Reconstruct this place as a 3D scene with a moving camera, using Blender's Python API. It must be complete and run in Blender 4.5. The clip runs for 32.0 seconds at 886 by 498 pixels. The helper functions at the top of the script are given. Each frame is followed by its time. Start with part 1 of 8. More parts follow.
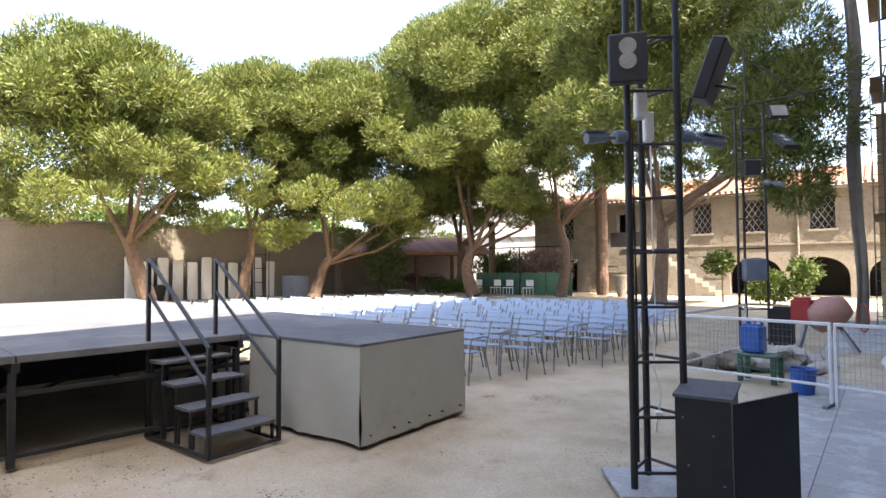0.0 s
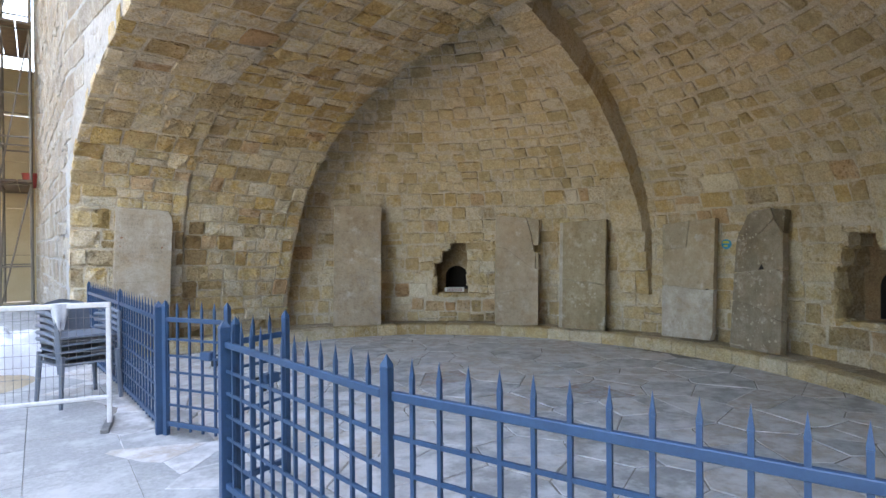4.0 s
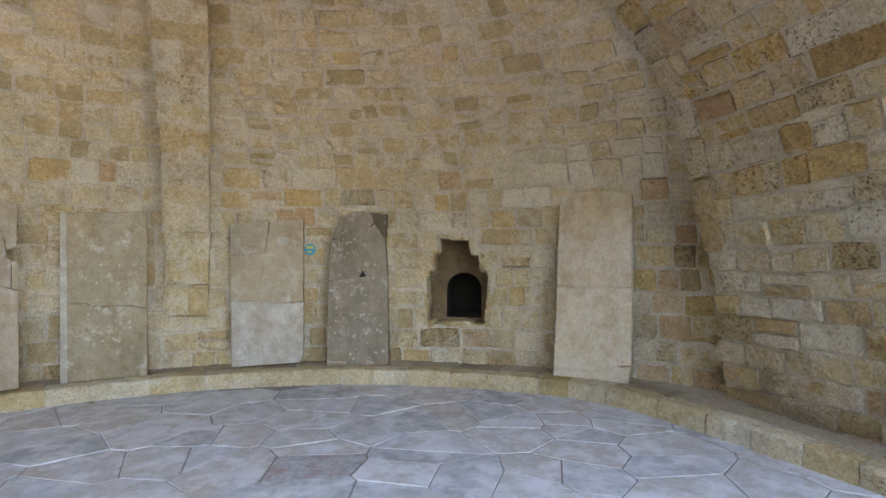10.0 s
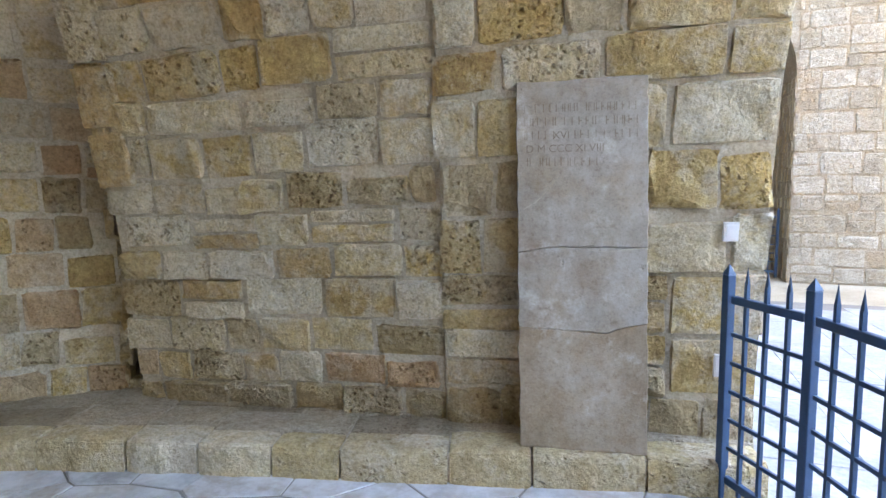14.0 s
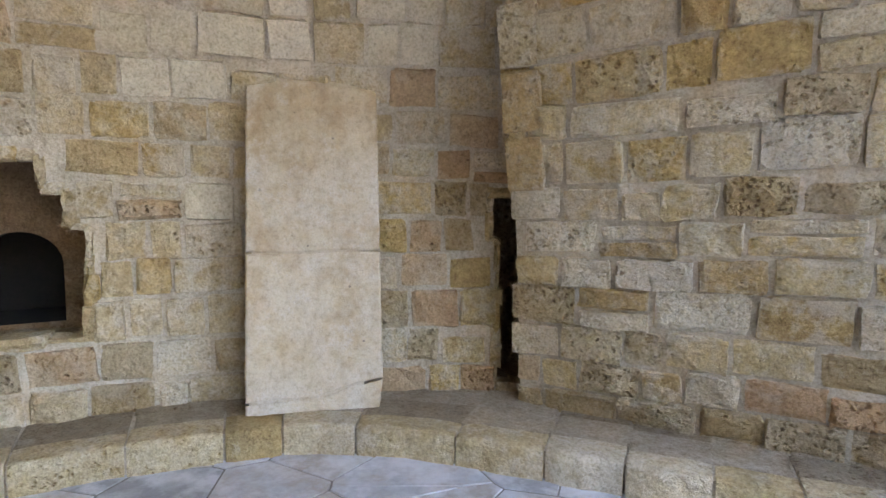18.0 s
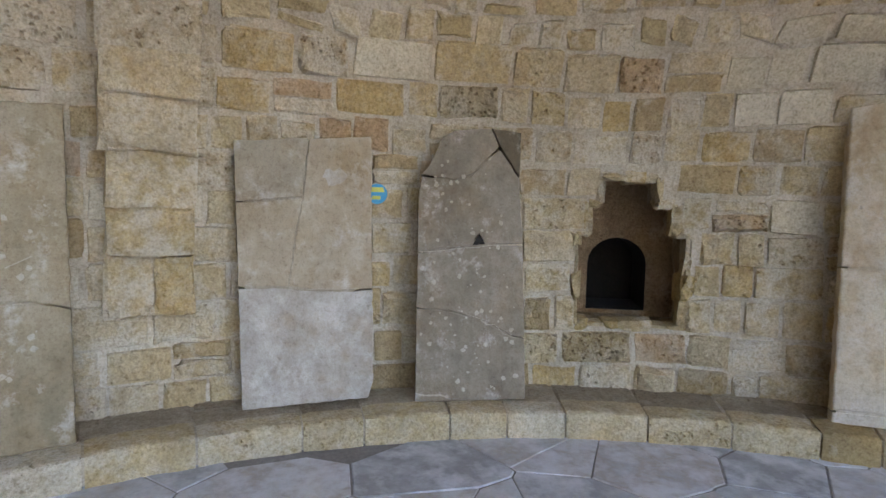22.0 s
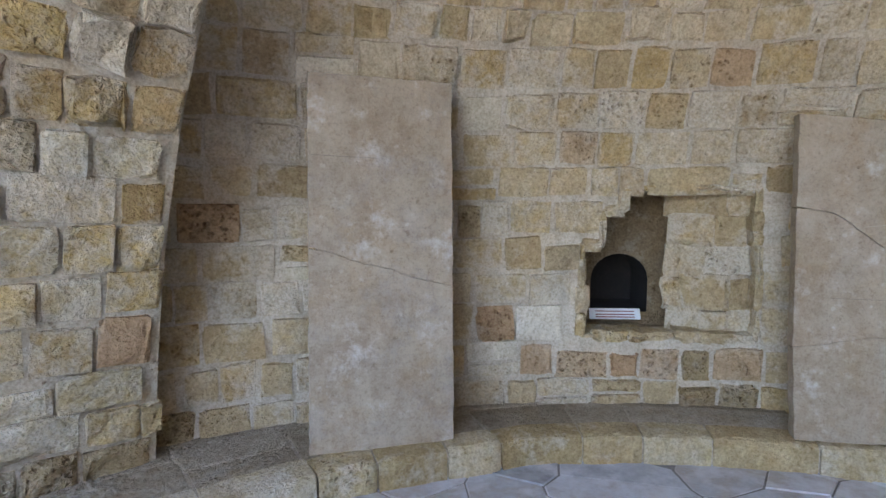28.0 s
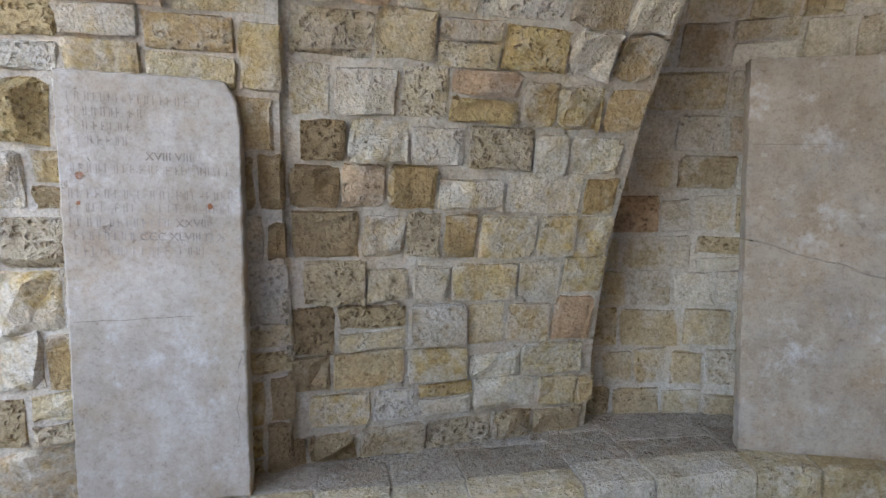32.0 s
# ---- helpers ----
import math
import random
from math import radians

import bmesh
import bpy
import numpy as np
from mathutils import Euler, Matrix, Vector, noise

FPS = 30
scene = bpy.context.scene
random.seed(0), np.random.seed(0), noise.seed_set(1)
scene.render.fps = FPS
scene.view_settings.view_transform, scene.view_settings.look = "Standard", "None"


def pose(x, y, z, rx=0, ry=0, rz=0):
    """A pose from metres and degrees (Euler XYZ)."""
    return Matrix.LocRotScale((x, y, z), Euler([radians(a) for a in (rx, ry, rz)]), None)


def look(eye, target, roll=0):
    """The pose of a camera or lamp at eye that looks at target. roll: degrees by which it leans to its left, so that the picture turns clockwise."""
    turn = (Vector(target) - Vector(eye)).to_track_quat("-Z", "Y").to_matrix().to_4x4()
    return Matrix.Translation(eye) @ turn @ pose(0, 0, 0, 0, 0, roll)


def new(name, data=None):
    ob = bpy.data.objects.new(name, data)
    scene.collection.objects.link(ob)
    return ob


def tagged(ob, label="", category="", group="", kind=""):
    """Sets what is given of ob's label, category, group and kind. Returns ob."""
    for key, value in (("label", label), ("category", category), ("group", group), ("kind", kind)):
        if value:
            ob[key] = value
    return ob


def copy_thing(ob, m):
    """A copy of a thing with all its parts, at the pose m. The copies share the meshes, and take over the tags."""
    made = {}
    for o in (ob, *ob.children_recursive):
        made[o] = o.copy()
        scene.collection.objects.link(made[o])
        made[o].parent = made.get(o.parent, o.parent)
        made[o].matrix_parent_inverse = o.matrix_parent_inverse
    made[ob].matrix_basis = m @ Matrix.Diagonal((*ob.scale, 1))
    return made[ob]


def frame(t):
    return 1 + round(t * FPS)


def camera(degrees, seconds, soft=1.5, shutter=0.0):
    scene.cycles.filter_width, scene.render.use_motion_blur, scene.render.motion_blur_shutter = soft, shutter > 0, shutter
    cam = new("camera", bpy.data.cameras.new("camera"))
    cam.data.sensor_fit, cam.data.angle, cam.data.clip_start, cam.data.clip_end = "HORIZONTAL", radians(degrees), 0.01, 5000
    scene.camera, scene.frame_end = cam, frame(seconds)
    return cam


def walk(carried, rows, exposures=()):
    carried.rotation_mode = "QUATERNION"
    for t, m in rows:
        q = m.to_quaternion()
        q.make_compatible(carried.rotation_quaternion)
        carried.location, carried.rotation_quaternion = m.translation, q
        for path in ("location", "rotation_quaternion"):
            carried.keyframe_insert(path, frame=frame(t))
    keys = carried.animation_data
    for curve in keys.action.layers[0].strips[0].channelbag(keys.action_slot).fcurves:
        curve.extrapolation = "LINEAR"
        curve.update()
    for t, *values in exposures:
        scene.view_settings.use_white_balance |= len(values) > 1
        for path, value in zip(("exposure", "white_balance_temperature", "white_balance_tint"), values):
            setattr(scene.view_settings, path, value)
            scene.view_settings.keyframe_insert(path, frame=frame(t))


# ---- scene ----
cam = camera(76.5, 32.0)
EXPOSURES = ((0, 2.6, 7200, 16), (1, 2.55, 7200, 17), (2, 3.08, 7700, 18), (3, 3.32, 7900, 14), (4, 3.92, 8000, 13), (7, 4.32, 7700, 12), (9, 4.38, 7800, 16), (10, 4.52, 7800, 17), (11, 4.72, 7900, 18), (12, 4.82, 7600, 17), (13, 4.79, 7500, 14), (16, 5.12, 7800, 20), (18, 5.08, 7600, 22), (20, 4.92, 7300, 22), (21, 4.67, 7300, 21), (24, 4.44, 7250, 23), (27, 4.35, 6950, 21), (30, 4.53, 6750, 19), (32, 4.29, 7050, 19))
PATH = [
    (0, (0.954, -0.604, 1.655), (-0.286, 0.963, 1.724), -0.5),
    (0.5, (1.034, -0.326, 1.593), (-0.131, 1.298, 1.656), -1.1),
    (1, (1.123, -0.025, 1.56), (0.177, 1.737, 1.589), -1.8),
    (1.5, (1.175, 0.326, 1.513), (0.635, 2.252, 1.493), -1.0),
    (2, (1.272, 0.72, 1.508), (1.193, 2.718, 1.46), -0.9),
    (2.5, (1.429, 1.118, 1.467), (1.758, 3.09, 1.423), -0.9),
    (3, (1.512, 1.434, 1.419), (2.187, 3.316, 1.377), -0.6),
    (3.5, (1.596, 1.718, 1.409), (2.556, 3.473, 1.387), -0.4),
    (4, (1.672, 1.938, 1.4), (2.841, 3.562, 1.388), -0.5),
    (4.5, (1.653, 2.169, 1.382), (2.968, 3.676, 1.381), -0.2),
    (6.5, (1.402, 3.459, 1.398), (3.08, 4.548, 1.396), 0.4),
    (7, (1.38, 3.835, 1.384), (3.124, 4.814, 1.378), 0.4),
    (7.5, (1.398, 4.187, 1.382), (3.193, 5.068, 1.376), 0.4),
    (8, (1.484, 4.517, 1.379), (3.33, 5.285, 1.377), 0.4),
    (8.5, (1.655, 4.821, 1.397), (3.564, 5.416, 1.392), 0.3),
    (9, (1.832, 5.072, 1.388), (3.806, 5.393, 1.393), 0.1),
    (9.5, (2.012, 5.249, 1.392), (4.012, 5.22, 1.395), 0.2),
    (10, (2.298, 5.33, 1.363), (4.261, 4.947, 1.373), 0.0),
    (10.5, (2.561, 5.383, 1.315), (4.409, 4.62, 1.346), 0.1),
    (11, (2.812, 5.368, 1.304), (4.44, 4.207, 1.319), -0.0),
    (11.5, (3.04, 5.263, 1.341), (4.397, 3.794, 1.329), -0.5),
    (12, (3.251, 5.145, 1.312), (4.332, 3.462, 1.279), -0.2),
    (12.5, (3.402, 4.978, 1.302), (4.241, 3.165, 1.21), -0.3),
    (13, (3.507, 4.755, 1.329), (4.216, 2.891, 1.176), -0.6),
    (13.5, (3.629, 4.616, 1.312), (4.282, 2.733, 1.135), -0.4),
    (15.5, (4.321, 4.379, 1.304), (5.068, 2.537, 1.081), -0.2),
    (16, (4.58, 4.638, 1.348), (5.312, 2.79, 1.126), 0.4),
    (16.5, (4.612, 4.644, 1.338), (5.502, 2.864, 1.14), 0.1),
    (17, (4.781, 4.822, 1.328), (5.698, 3.055, 1.135), 0.3),
    (17.5, (4.801, 4.791, 1.319), (5.913, 3.138, 1.138), 0.2),
    (18, (4.912, 4.917, 1.308), (6.106, 3.322, 1.138), 0.4),
    (18.5, (4.995, 5.071, 1.292), (6.296, 3.559, 1.139), 0.4),
    (19, (5.068, 5.286, 1.354), (6.463, 3.863, 1.183), 0.5),
    (19.5, (5.116, 5.483, 1.308), (6.599, 4.149, 1.162), 0.7),
    (20, (5.151, 5.597, 1.287), (6.737, 4.388, 1.141), 0.7),
    (20.5, (5.239, 5.782, 1.293), (6.907, 4.688, 1.15), 0.9),
    (21, (5.266, 5.933, 1.306), (7.016, 4.976, 1.155), 1.0),
    (21.5, (5.269, 6.079, 1.328), (7.101, 5.294, 1.167), 1.1),
    (22, (5.232, 6.253, 1.325), (7.131, 5.644, 1.17), 1.2),
    (22.5, (5.207, 6.396, 1.358), (7.155, 5.978, 1.177), 1.2),
    (23, (5.18, 6.544, 1.337), (7.159, 6.317, 1.16), 1.1),
    (23.5, (5.147, 6.709, 1.354), (7.139, 6.675, 1.173), 1.2),
    (24, (5.112, 6.831, 1.358), (7.096, 7.0, 1.169), 1.2),
    (24.5, (5.05, 6.942, 1.355), (7.007, 7.31, 1.167), 1.0),
    (26.5, (4.56, 7.371, 1.405), (6.274, 8.381, 1.199), 0.7),
    (27, (4.447, 7.446, 1.412), (6.035, 8.646, 1.21), 0.4),
    (27.5, (4.322, 7.506, 1.414), (5.75, 8.894, 1.227), 0.1),
    (28, (4.156, 7.54, 1.429), (5.438, 9.064, 1.249), -0.1),
    (28.5, (4.011, 7.559, 1.411), (5.143, 9.2, 1.244), -0.2),
    (29, (3.91, 7.613, 1.419), (4.879, 9.353, 1.235), -0.3),
    (29.5, (3.762, 7.687, 1.422), (4.607, 9.49, 1.235), -0.4),
    (30, (3.658, 7.72, 1.434), (4.414, 9.562, 1.249), -0.5),
    (30.5, (3.584, 7.714, 1.436), (4.251, 9.591, 1.254), -0.7),
    (31, (3.503, 7.714, 1.437), (4.084, 9.619, 1.255), -0.8),
    (31.5, (3.459, 7.719, 1.427), (3.948, 9.649, 1.245), -1.0),
    (32, (3.41, 7.742, 1.449), (3.838, 9.685, 1.243), -1.1),
]
walk(cam, [(t, look(eye, target, roll)) for t, eye, target, roll in PATH], EXPOSURES)

# ---- world and sun ----
world = bpy.data.worlds.new("sky")
scene.world = world
world.use_nodes = True
wn = world.node_tree
sky = wn.nodes.new("ShaderNodeTexSky")
sky.sky_type, sky.sun_disc = "NISHITA", False
SUN_EL, SUN_AZ = 58.0, 110.0   # azimuth: degrees clockwise from +Y
sky.sun_elevation, sky.sun_rotation = radians(SUN_EL), radians(SUN_AZ)
sky.dust_density = 2.0
wn.links.new(sky.outputs[0], wn.nodes["Background"].inputs[0])
wn.nodes["Background"].inputs[1].default_value = 0.15
sun = new("sun", bpy.data.lights.new("sun", "SUN"))
sun.data.energy, sun.data.angle, sun.data.color = 4.5, radians(0.5), (1.0, 0.94, 0.84)
sun_from = Vector((math.sin(radians(SUN_AZ)) * math.cos(radians(SUN_EL)), math.cos(radians(SUN_AZ)) * math.cos(radians(SUN_EL)), math.sin(radians(SUN_EL))))
sun.matrix_world = look(sun_from * 60, (0, 0, 0))


# ---- materials ----
def ramp_of(nt, stops, fac):
    r = nt.nodes.new("ShaderNodeValToRGB")
    r.color_ramp.elements[0].position, r.color_ramp.elements[0].color = stops[0][0], (*stops[0][1], 1)
    r.color_ramp.elements[1].position, r.color_ramp.elements[1].color = stops[-1][0], (*stops[-1][1], 1)
    for p, c in stops[1:-1]:
        e = r.color_ramp.elements.new(p)
        e.color = (*c, 1)
    nt.links.new(fac, r.inputs[0])
    return r


def mix_of(nt, fac, a, b, mode="MIX"):
    m = nt.nodes.new("ShaderNodeMix")
    m.data_type, m.blend_type = "RGBA", mode
    if isinstance(fac, (int, float)):
        m.inputs[0].default_value = fac
    else:
        nt.links.new(fac, m.inputs[0])
    for socket, v in ((m.inputs[6], a), (m.inputs[7], b)):
        if isinstance(v, tuple):
            socket.default_value = (*v, 1)
        else:
            nt.links.new(v, socket)
    return m.outputs[2]


def noise_of(nt, co, scale, detail=4, rough=0.6):
    n = nt.nodes.new("ShaderNodeTexNoise")
    n.inputs["Scale"].default_value, n.inputs["Detail"].default_value, n.inputs["Roughness"].default_value = scale, detail, rough
    nt.links.new(co, n.inputs["Vector"])
    return n.outputs[0]


def math_of(nt, op, a, b=0.0):
    m = nt.nodes.new("ShaderNodeMath")
    m.operation = op
    for socket, v in zip(m.inputs, (a, b)):
        if isinstance(v, (int, float)):
            socket.default_value = v
        else:
            nt.links.new(v, socket)
    return m.outputs[0]


def piece_random(nt):
    """A number of its own for every piece, whether an object or an island of a mesh."""
    a = nt.nodes.new("ShaderNodeObjectInfo").outputs["Random"]
    b = nt.nodes.new("ShaderNodeNewGeometry").outputs["Random Per Island"]
    return math_of(nt, "FRACT", math_of(nt, "ADD", a, b))


def material(name, stops, rough=0.85, metal=0.0, scale=6.0, fine=60.0, bump=0.3, grain=0.35, by_piece=0.0, pits=0.0, stain=None, stain_scale=1.2, stain_from=0.55, depth=0.01, tone=0.66):
    """Noise-driven colour between stops, with fine grain, stains and relief; by_piece shifts the colour for each piece."""
    m = bpy.data.materials.new(name)
    m.use_nodes = True
    nt = m.node_tree
    bsdf = nt.nodes["Principled BSDF"]
    co = nt.nodes.new("ShaderNodeTexCoord").outputs["Object"]
    big = noise_of(nt, co, scale)
    small = noise_of(nt, co, fine, 5, 0.7)
    fac = big
    if by_piece:
        fac = math_of(nt, "ADD", math_of(nt, "MULTIPLY", piece_random(nt), by_piece), math_of(nt, "MULTIPLY", math_of(nt, "SUBTRACT", big, 0.5), 1.6 * (1 - by_piece) + 0.25))
    colour = ramp_of(nt, stops, fac).outputs[0]
    shade = ramp_of(nt, ((0.25, (1 - grain,) * 3), (0.75, (1 + grain * 0.25,) * 3)), small).outputs[0]
    colour = mix_of(nt, 1.0, colour, shade, "MULTIPLY")
    height = math_of(nt, "ADD", math_of(nt, "MULTIPLY", big, 0.6), math_of(nt, "MULTIPLY", small, 0.4))
    if pits:
        hole = ramp_of(nt, ((0.0, (0, 0, 0)), (0.30, (0, 0, 0)), (0.42, (1, 1, 1))), noise_of(nt, co, fine * 0.45, 3, 0.6)).outputs[0]
        colour = mix_of(nt, math_of(nt, "MULTIPLY", math_of(nt, "SUBTRACT", 1.0, hole), pits), colour, mix_of(nt, 1.0, colour, (0.45, 0.38, 0.3), "MULTIPLY"))
        height = math_of(nt, "ADD", height, math_of(nt, "MULTIPLY", hole, pits))
    if stain:
        where = ramp_of(nt, ((stain_from, (0, 0, 0)), (stain_from + 0.15, (1, 1, 1))), noise_of(nt, co, stain_scale, 6, 0.65)).outputs[0]
        colour = mix_of(nt, math_of(nt, "MULTIPLY", where, 0.75), colour, stain)
    colour = mix_of(nt, 1.0, colour, (tone, tone, tone), "MULTIPLY")
    nt.links.new(colour, bsdf.inputs["Base Color"])
    bsdf.inputs["Roughness"].default_value, bsdf.inputs["Metallic"].default_value = rough, metal
    b = nt.nodes.new("ShaderNodeBump")
    b.inputs["Strength"].default_value, b.inputs["Distance"].default_value = bump, depth
    nt.links.new(height, b.inputs["Height"])
    nt.links.new(b.outputs[0], bsdf.inputs["Normal"])
    return m


def masonry_stone(name, stops, pitted=0.55, limewash=0.5, relief=0.022, tint=0.5, wear_shade_mix=0.55, tone=(0.81, 0.785, 0.73)):
    """Weathered limestone: a colour for each block, worm-eaten pits, smeared lime and patches of ochre."""
    m = bpy.data.materials.new(name)
    m.use_nodes = True
    nt = m.node_tree
    bsdf = nt.nodes["Principled BSDF"]
    co = nt.nodes.new("ShaderNodeTexCoord").outputs["Object"]
    own = piece_random(nt)
    own2 = math_of(nt, "FRACT", math_of(nt, "MULTIPLY", own, 7.31))
    own3 = math_of(nt, "FRACT", math_of(nt, "MULTIPLY", own, 17.7))
    big, mid, fine = noise_of(nt, co, 3.2, 4), noise_of(nt, co, 14, 5, 0.65), noise_of(nt, co, 75, 4, 0.7)
    fac = math_of(nt, "ADD", own, math_of(nt, "MULTIPLY", math_of(nt, "SUBTRACT", mid, 0.5), 0.35))
    colour = ramp_of(nt, stops, fac).outputs[0]
    # ochre and grey patches that run over several blocks
    patch = ramp_of(nt, ((0.35, (0.80, 0.78, 0.76)), (0.5, (1.0, 1.0, 1.0)), (0.68, (1.06, 0.95, 0.80))), big).outputs[0]
    colour = mix_of(nt, tint, colour, patch, "MULTIPLY")
    grit = noise_of(nt, co, 36, 5, 0.75)
    grain = ramp_of(nt, ((0.30, (0.45, 0.40, 0.35)), (0.5, (0.96, 0.95, 0.94)), (0.75, (1.22, 1.22, 1.22))), fine).outputs[0]
    colour = mix_of(nt, 0.6, colour, grain, "MULTIPLY")
    # grit hollows darkened in the colour, for dirt and for shade the relief lacks
    wear_shade = ramp_of(nt, ((0.32, (0.44, 0.37, 0.30)), (0.43, (0.84, 0.81, 0.77)), (0.55, (1.04, 1.04, 1.03)), (0.7, (1.30, 1.30, 1.30))), grit).outputs[0]
    colour = mix_of(nt, wear_shade_mix, colour, wear_shade, "MULTIPLY")
    blot = ramp_of(nt, ((0.3, (0.80, 0.76, 0.72)), (0.6, (1.0, 1.0, 1.0))), noise_of(nt, co, 8, 6, 0.7)).outputs[0]
    colour = mix_of(nt, 0.9, colour, blot, "MULTIPLY")
    # pits, more of them in some blocks than in others
    worm = nt.nodes.new("ShaderNodeTexVoronoi")
    worm.inputs["Scale"].default_value = 34
    warped = nt.nodes.new("ShaderNodeVectorMath")
    warped.operation = "MULTIPLY_ADD"
    nt.links.new(nt.nodes.new("ShaderNodeTexNoise").outputs["Color"], warped.inputs[0])
    warped.inputs[1].default_value = (0.06, 0.06, 0.06)
    nt.links.new(co, warped.inputs[2])
    nt.nodes["Noise Texture"].name = "warp"
    nt.links.new(warped.outputs[0], worm.inputs["Vector"])
    where = math_of(nt, "GREATER_THAN", math_of(nt, "ADD", math_of(nt, "MULTIPLY", own2, 0.55), mid), 1.16 - 0.35 * pitted)
    hole = ramp_of(nt, ((0.12, (1, 1, 1)), (0.42, (0, 0, 0))), worm.outputs["Distance"]).outputs[0]
    coarse = ramp_of(nt, ((0.27, (1, 1, 1)), (0.37, (0, 0, 0))), noise_of(nt, co, 24, 3, 0.6)).outputs[0]
    hole = math_of(nt, "MAXIMUM", math_of(nt, "MULTIPLY", hole, where), math_of(nt, "MULTIPLY", coarse, pitted))
    colour = mix_of(nt, math_of(nt, "MULTIPLY", hole, 0.7), colour, mix_of(nt, 1.0, colour, (0.56, 0.46, 0.36), "MULTIPLY"))
    # lime smeared from the joints
    edge = nt.nodes.new("ShaderNodeAttribute")
    edge.attribute_name = "lime"
    smear = math_of(nt, "ADD", noise_of(nt, co, 4.5, 8, 0.72), math_of(nt, "MULTIPLY", math_of(nt, "SUBTRACT", own3, 0.5), 0.14))
    lime = ramp_of(nt, ((0.53, (0, 0, 0)), (0.64, (1, 1, 1))), math_of(nt, "ADD", smear, math_of(nt, "MULTIPLY", edge.outputs["Fac"], 0.11))).outputs[0]
    colour = mix_of(nt, math_of(nt, "MULTIPLY", lime, limewash), colour, mix_of(nt, 0.5, (0.78, 0.73, 0.64), mix_of(nt, 1.0, (0.78, 0.73, 0.64), grain, "MULTIPLY")))
    colour = mix_of(nt, 1.0, colour, tone, "MULTIPLY")
    nt.links.new(colour, bsdf.inputs["Base Color"])
    bsdf.inputs["Roughness"].default_value = 0.95
    bsdf.inputs["Specular IOR Level"].default_value = 0.2
    height = math_of(nt, "ADD", math_of(nt, "MULTIPLY", mid, 0.8), math_of(nt, "ADD", math_of(nt, "MULTIPLY", grit, 0.55), math_of(nt, "MULTIPLY", fine, 0.2)))
    height = math_of(nt, "SUBTRACT", height, math_of(nt, "MULTIPLY", hole, 0.5))
    b = nt.nodes.new("ShaderNodeBump")
    b.inputs["Strength"].default_value, b.inputs["Distance"].default_value = 1.0, relief * 1.3
    nt.links.new(height, b.inputs["Height"])
    nt.links.new(b.outputs[0], bsdf.inputs["Normal"])
    return m


STONE = masonry_stone("limestone_ashlar", ((0.0, (0.58, 0.46, 0.29)), (0.08, (0.64, 0.51, 0.31)), (0.2, (0.70, 0.57, 0.36)), (0.34, (0.76, 0.66, 0.49)), (0.46, (0.66, 0.49, 0.24)), (0.58, (0.72, 0.60, 0.41)), (0.7, (0.83, 0.76, 0.63)), (0.82, (0.68, 0.54, 0.31)), (0.92, (0.74, 0.66, 0.52)), (1.0, (0.60, 0.47, 0.30))), 0.45, 0.55, 0.026)
DOME_STONE = masonry_stone("dome_limestone", ((0.0, (0.52, 0.43, 0.26)), (0.2, (0.68, 0.57, 0.37)), (0.45, (0.76, 0.66, 0.47)), (0.65, (0.66, 0.53, 0.32)), (0.85, (0.80, 0.71, 0.54)), (1.0, (0.60, 0.48, 0.29))), 0.3, 0.65, 0.018, 0.6)
JAMB_STONE = masonry_stone("jamb_limestone", ((0.0, (0.53, 0.37, 0.18)), (0.12, (0.73, 0.55, 0.26)), (0.26, (0.81, 0.69, 0.48)), (0.4, (0.88, 0.80, 0.66)), (0.52, (0.73, 0.53, 0.22)), (0.66, (0.90, 0.84, 0.70)), (0.78, (0.77, 0.63, 0.37)), (0.9, (0.66, 0.48, 0.25)), (1.0, (0.76, 0.68, 0.54))), 0.6, 0.5, 0.038, 0.5)
PITTED = masonry_stone("honeycombed_limestone", ((0.0, (0.58, 0.44, 0.25)), (0.5, (0.68, 0.54, 0.33)), (0.9, (0.74, 0.62, 0.43))), 1.1, 0.3, 0.05, 0.4)
# brown stone, its colour further darkened by the shadow beside the white slab
BROWN = masonry_stone("shadowed_brown_limestone", ((0.0, (0.39, 0.27, 0.14)), (0.5, (0.46, 0.33, 0.18)), (0.9, (0.51, 0.385, 0.23))), 0.8, 0.1, 0.04, 0.4)
SAWN = masonry_stone("new_sawn_limestone", ((0.0, (0.63, 0.56, 0.43)), (0.5, (0.75, 0.69, 0.56)), (0.9, (0.78, 0.73, 0.62))), 0.0, 0.2, 0.006, 0.25)
RUDDY = masonry_stone("reddish_limestone", ((0.0, (0.60, 0.40, 0.24)), (0.5, (0.68, 0.49, 0.31)), (0.9, (0.72, 0.56, 0.38))), 0.7, 0.3, 0.03, 0.4)
MORTAR = masonry_stone("lime_mortar", ((0.0, (0.60, 0.53, 0.42)), (0.5, (0.70, 0.63, 0.52)), (0.9, (0.65, 0.58, 0.47))), 0.1, 0.4, 0.012, 0.7, 0.4)
FLAG = material("flagstone", ((0.0, (0.42, 0.42, 0.41)), (0.25, (0.66, 0.66, 0.66)), (0.45, (0.58, 0.51, 0.44)), (0.6, (0.76, 0.76, 0.76)), (0.78, (0.66, 0.58, 0.51)), (0.9, (0.80, 0.80, 0.80)), (1.0, (0.54, 0.40, 0.33))), 0.6, 0, 6, 22, 0.4, 0.22, 0.6, 0.12, stain=(0.84, 0.84, 0.84), stain_scale=4.0, stain_from=0.47, tone=0.69)
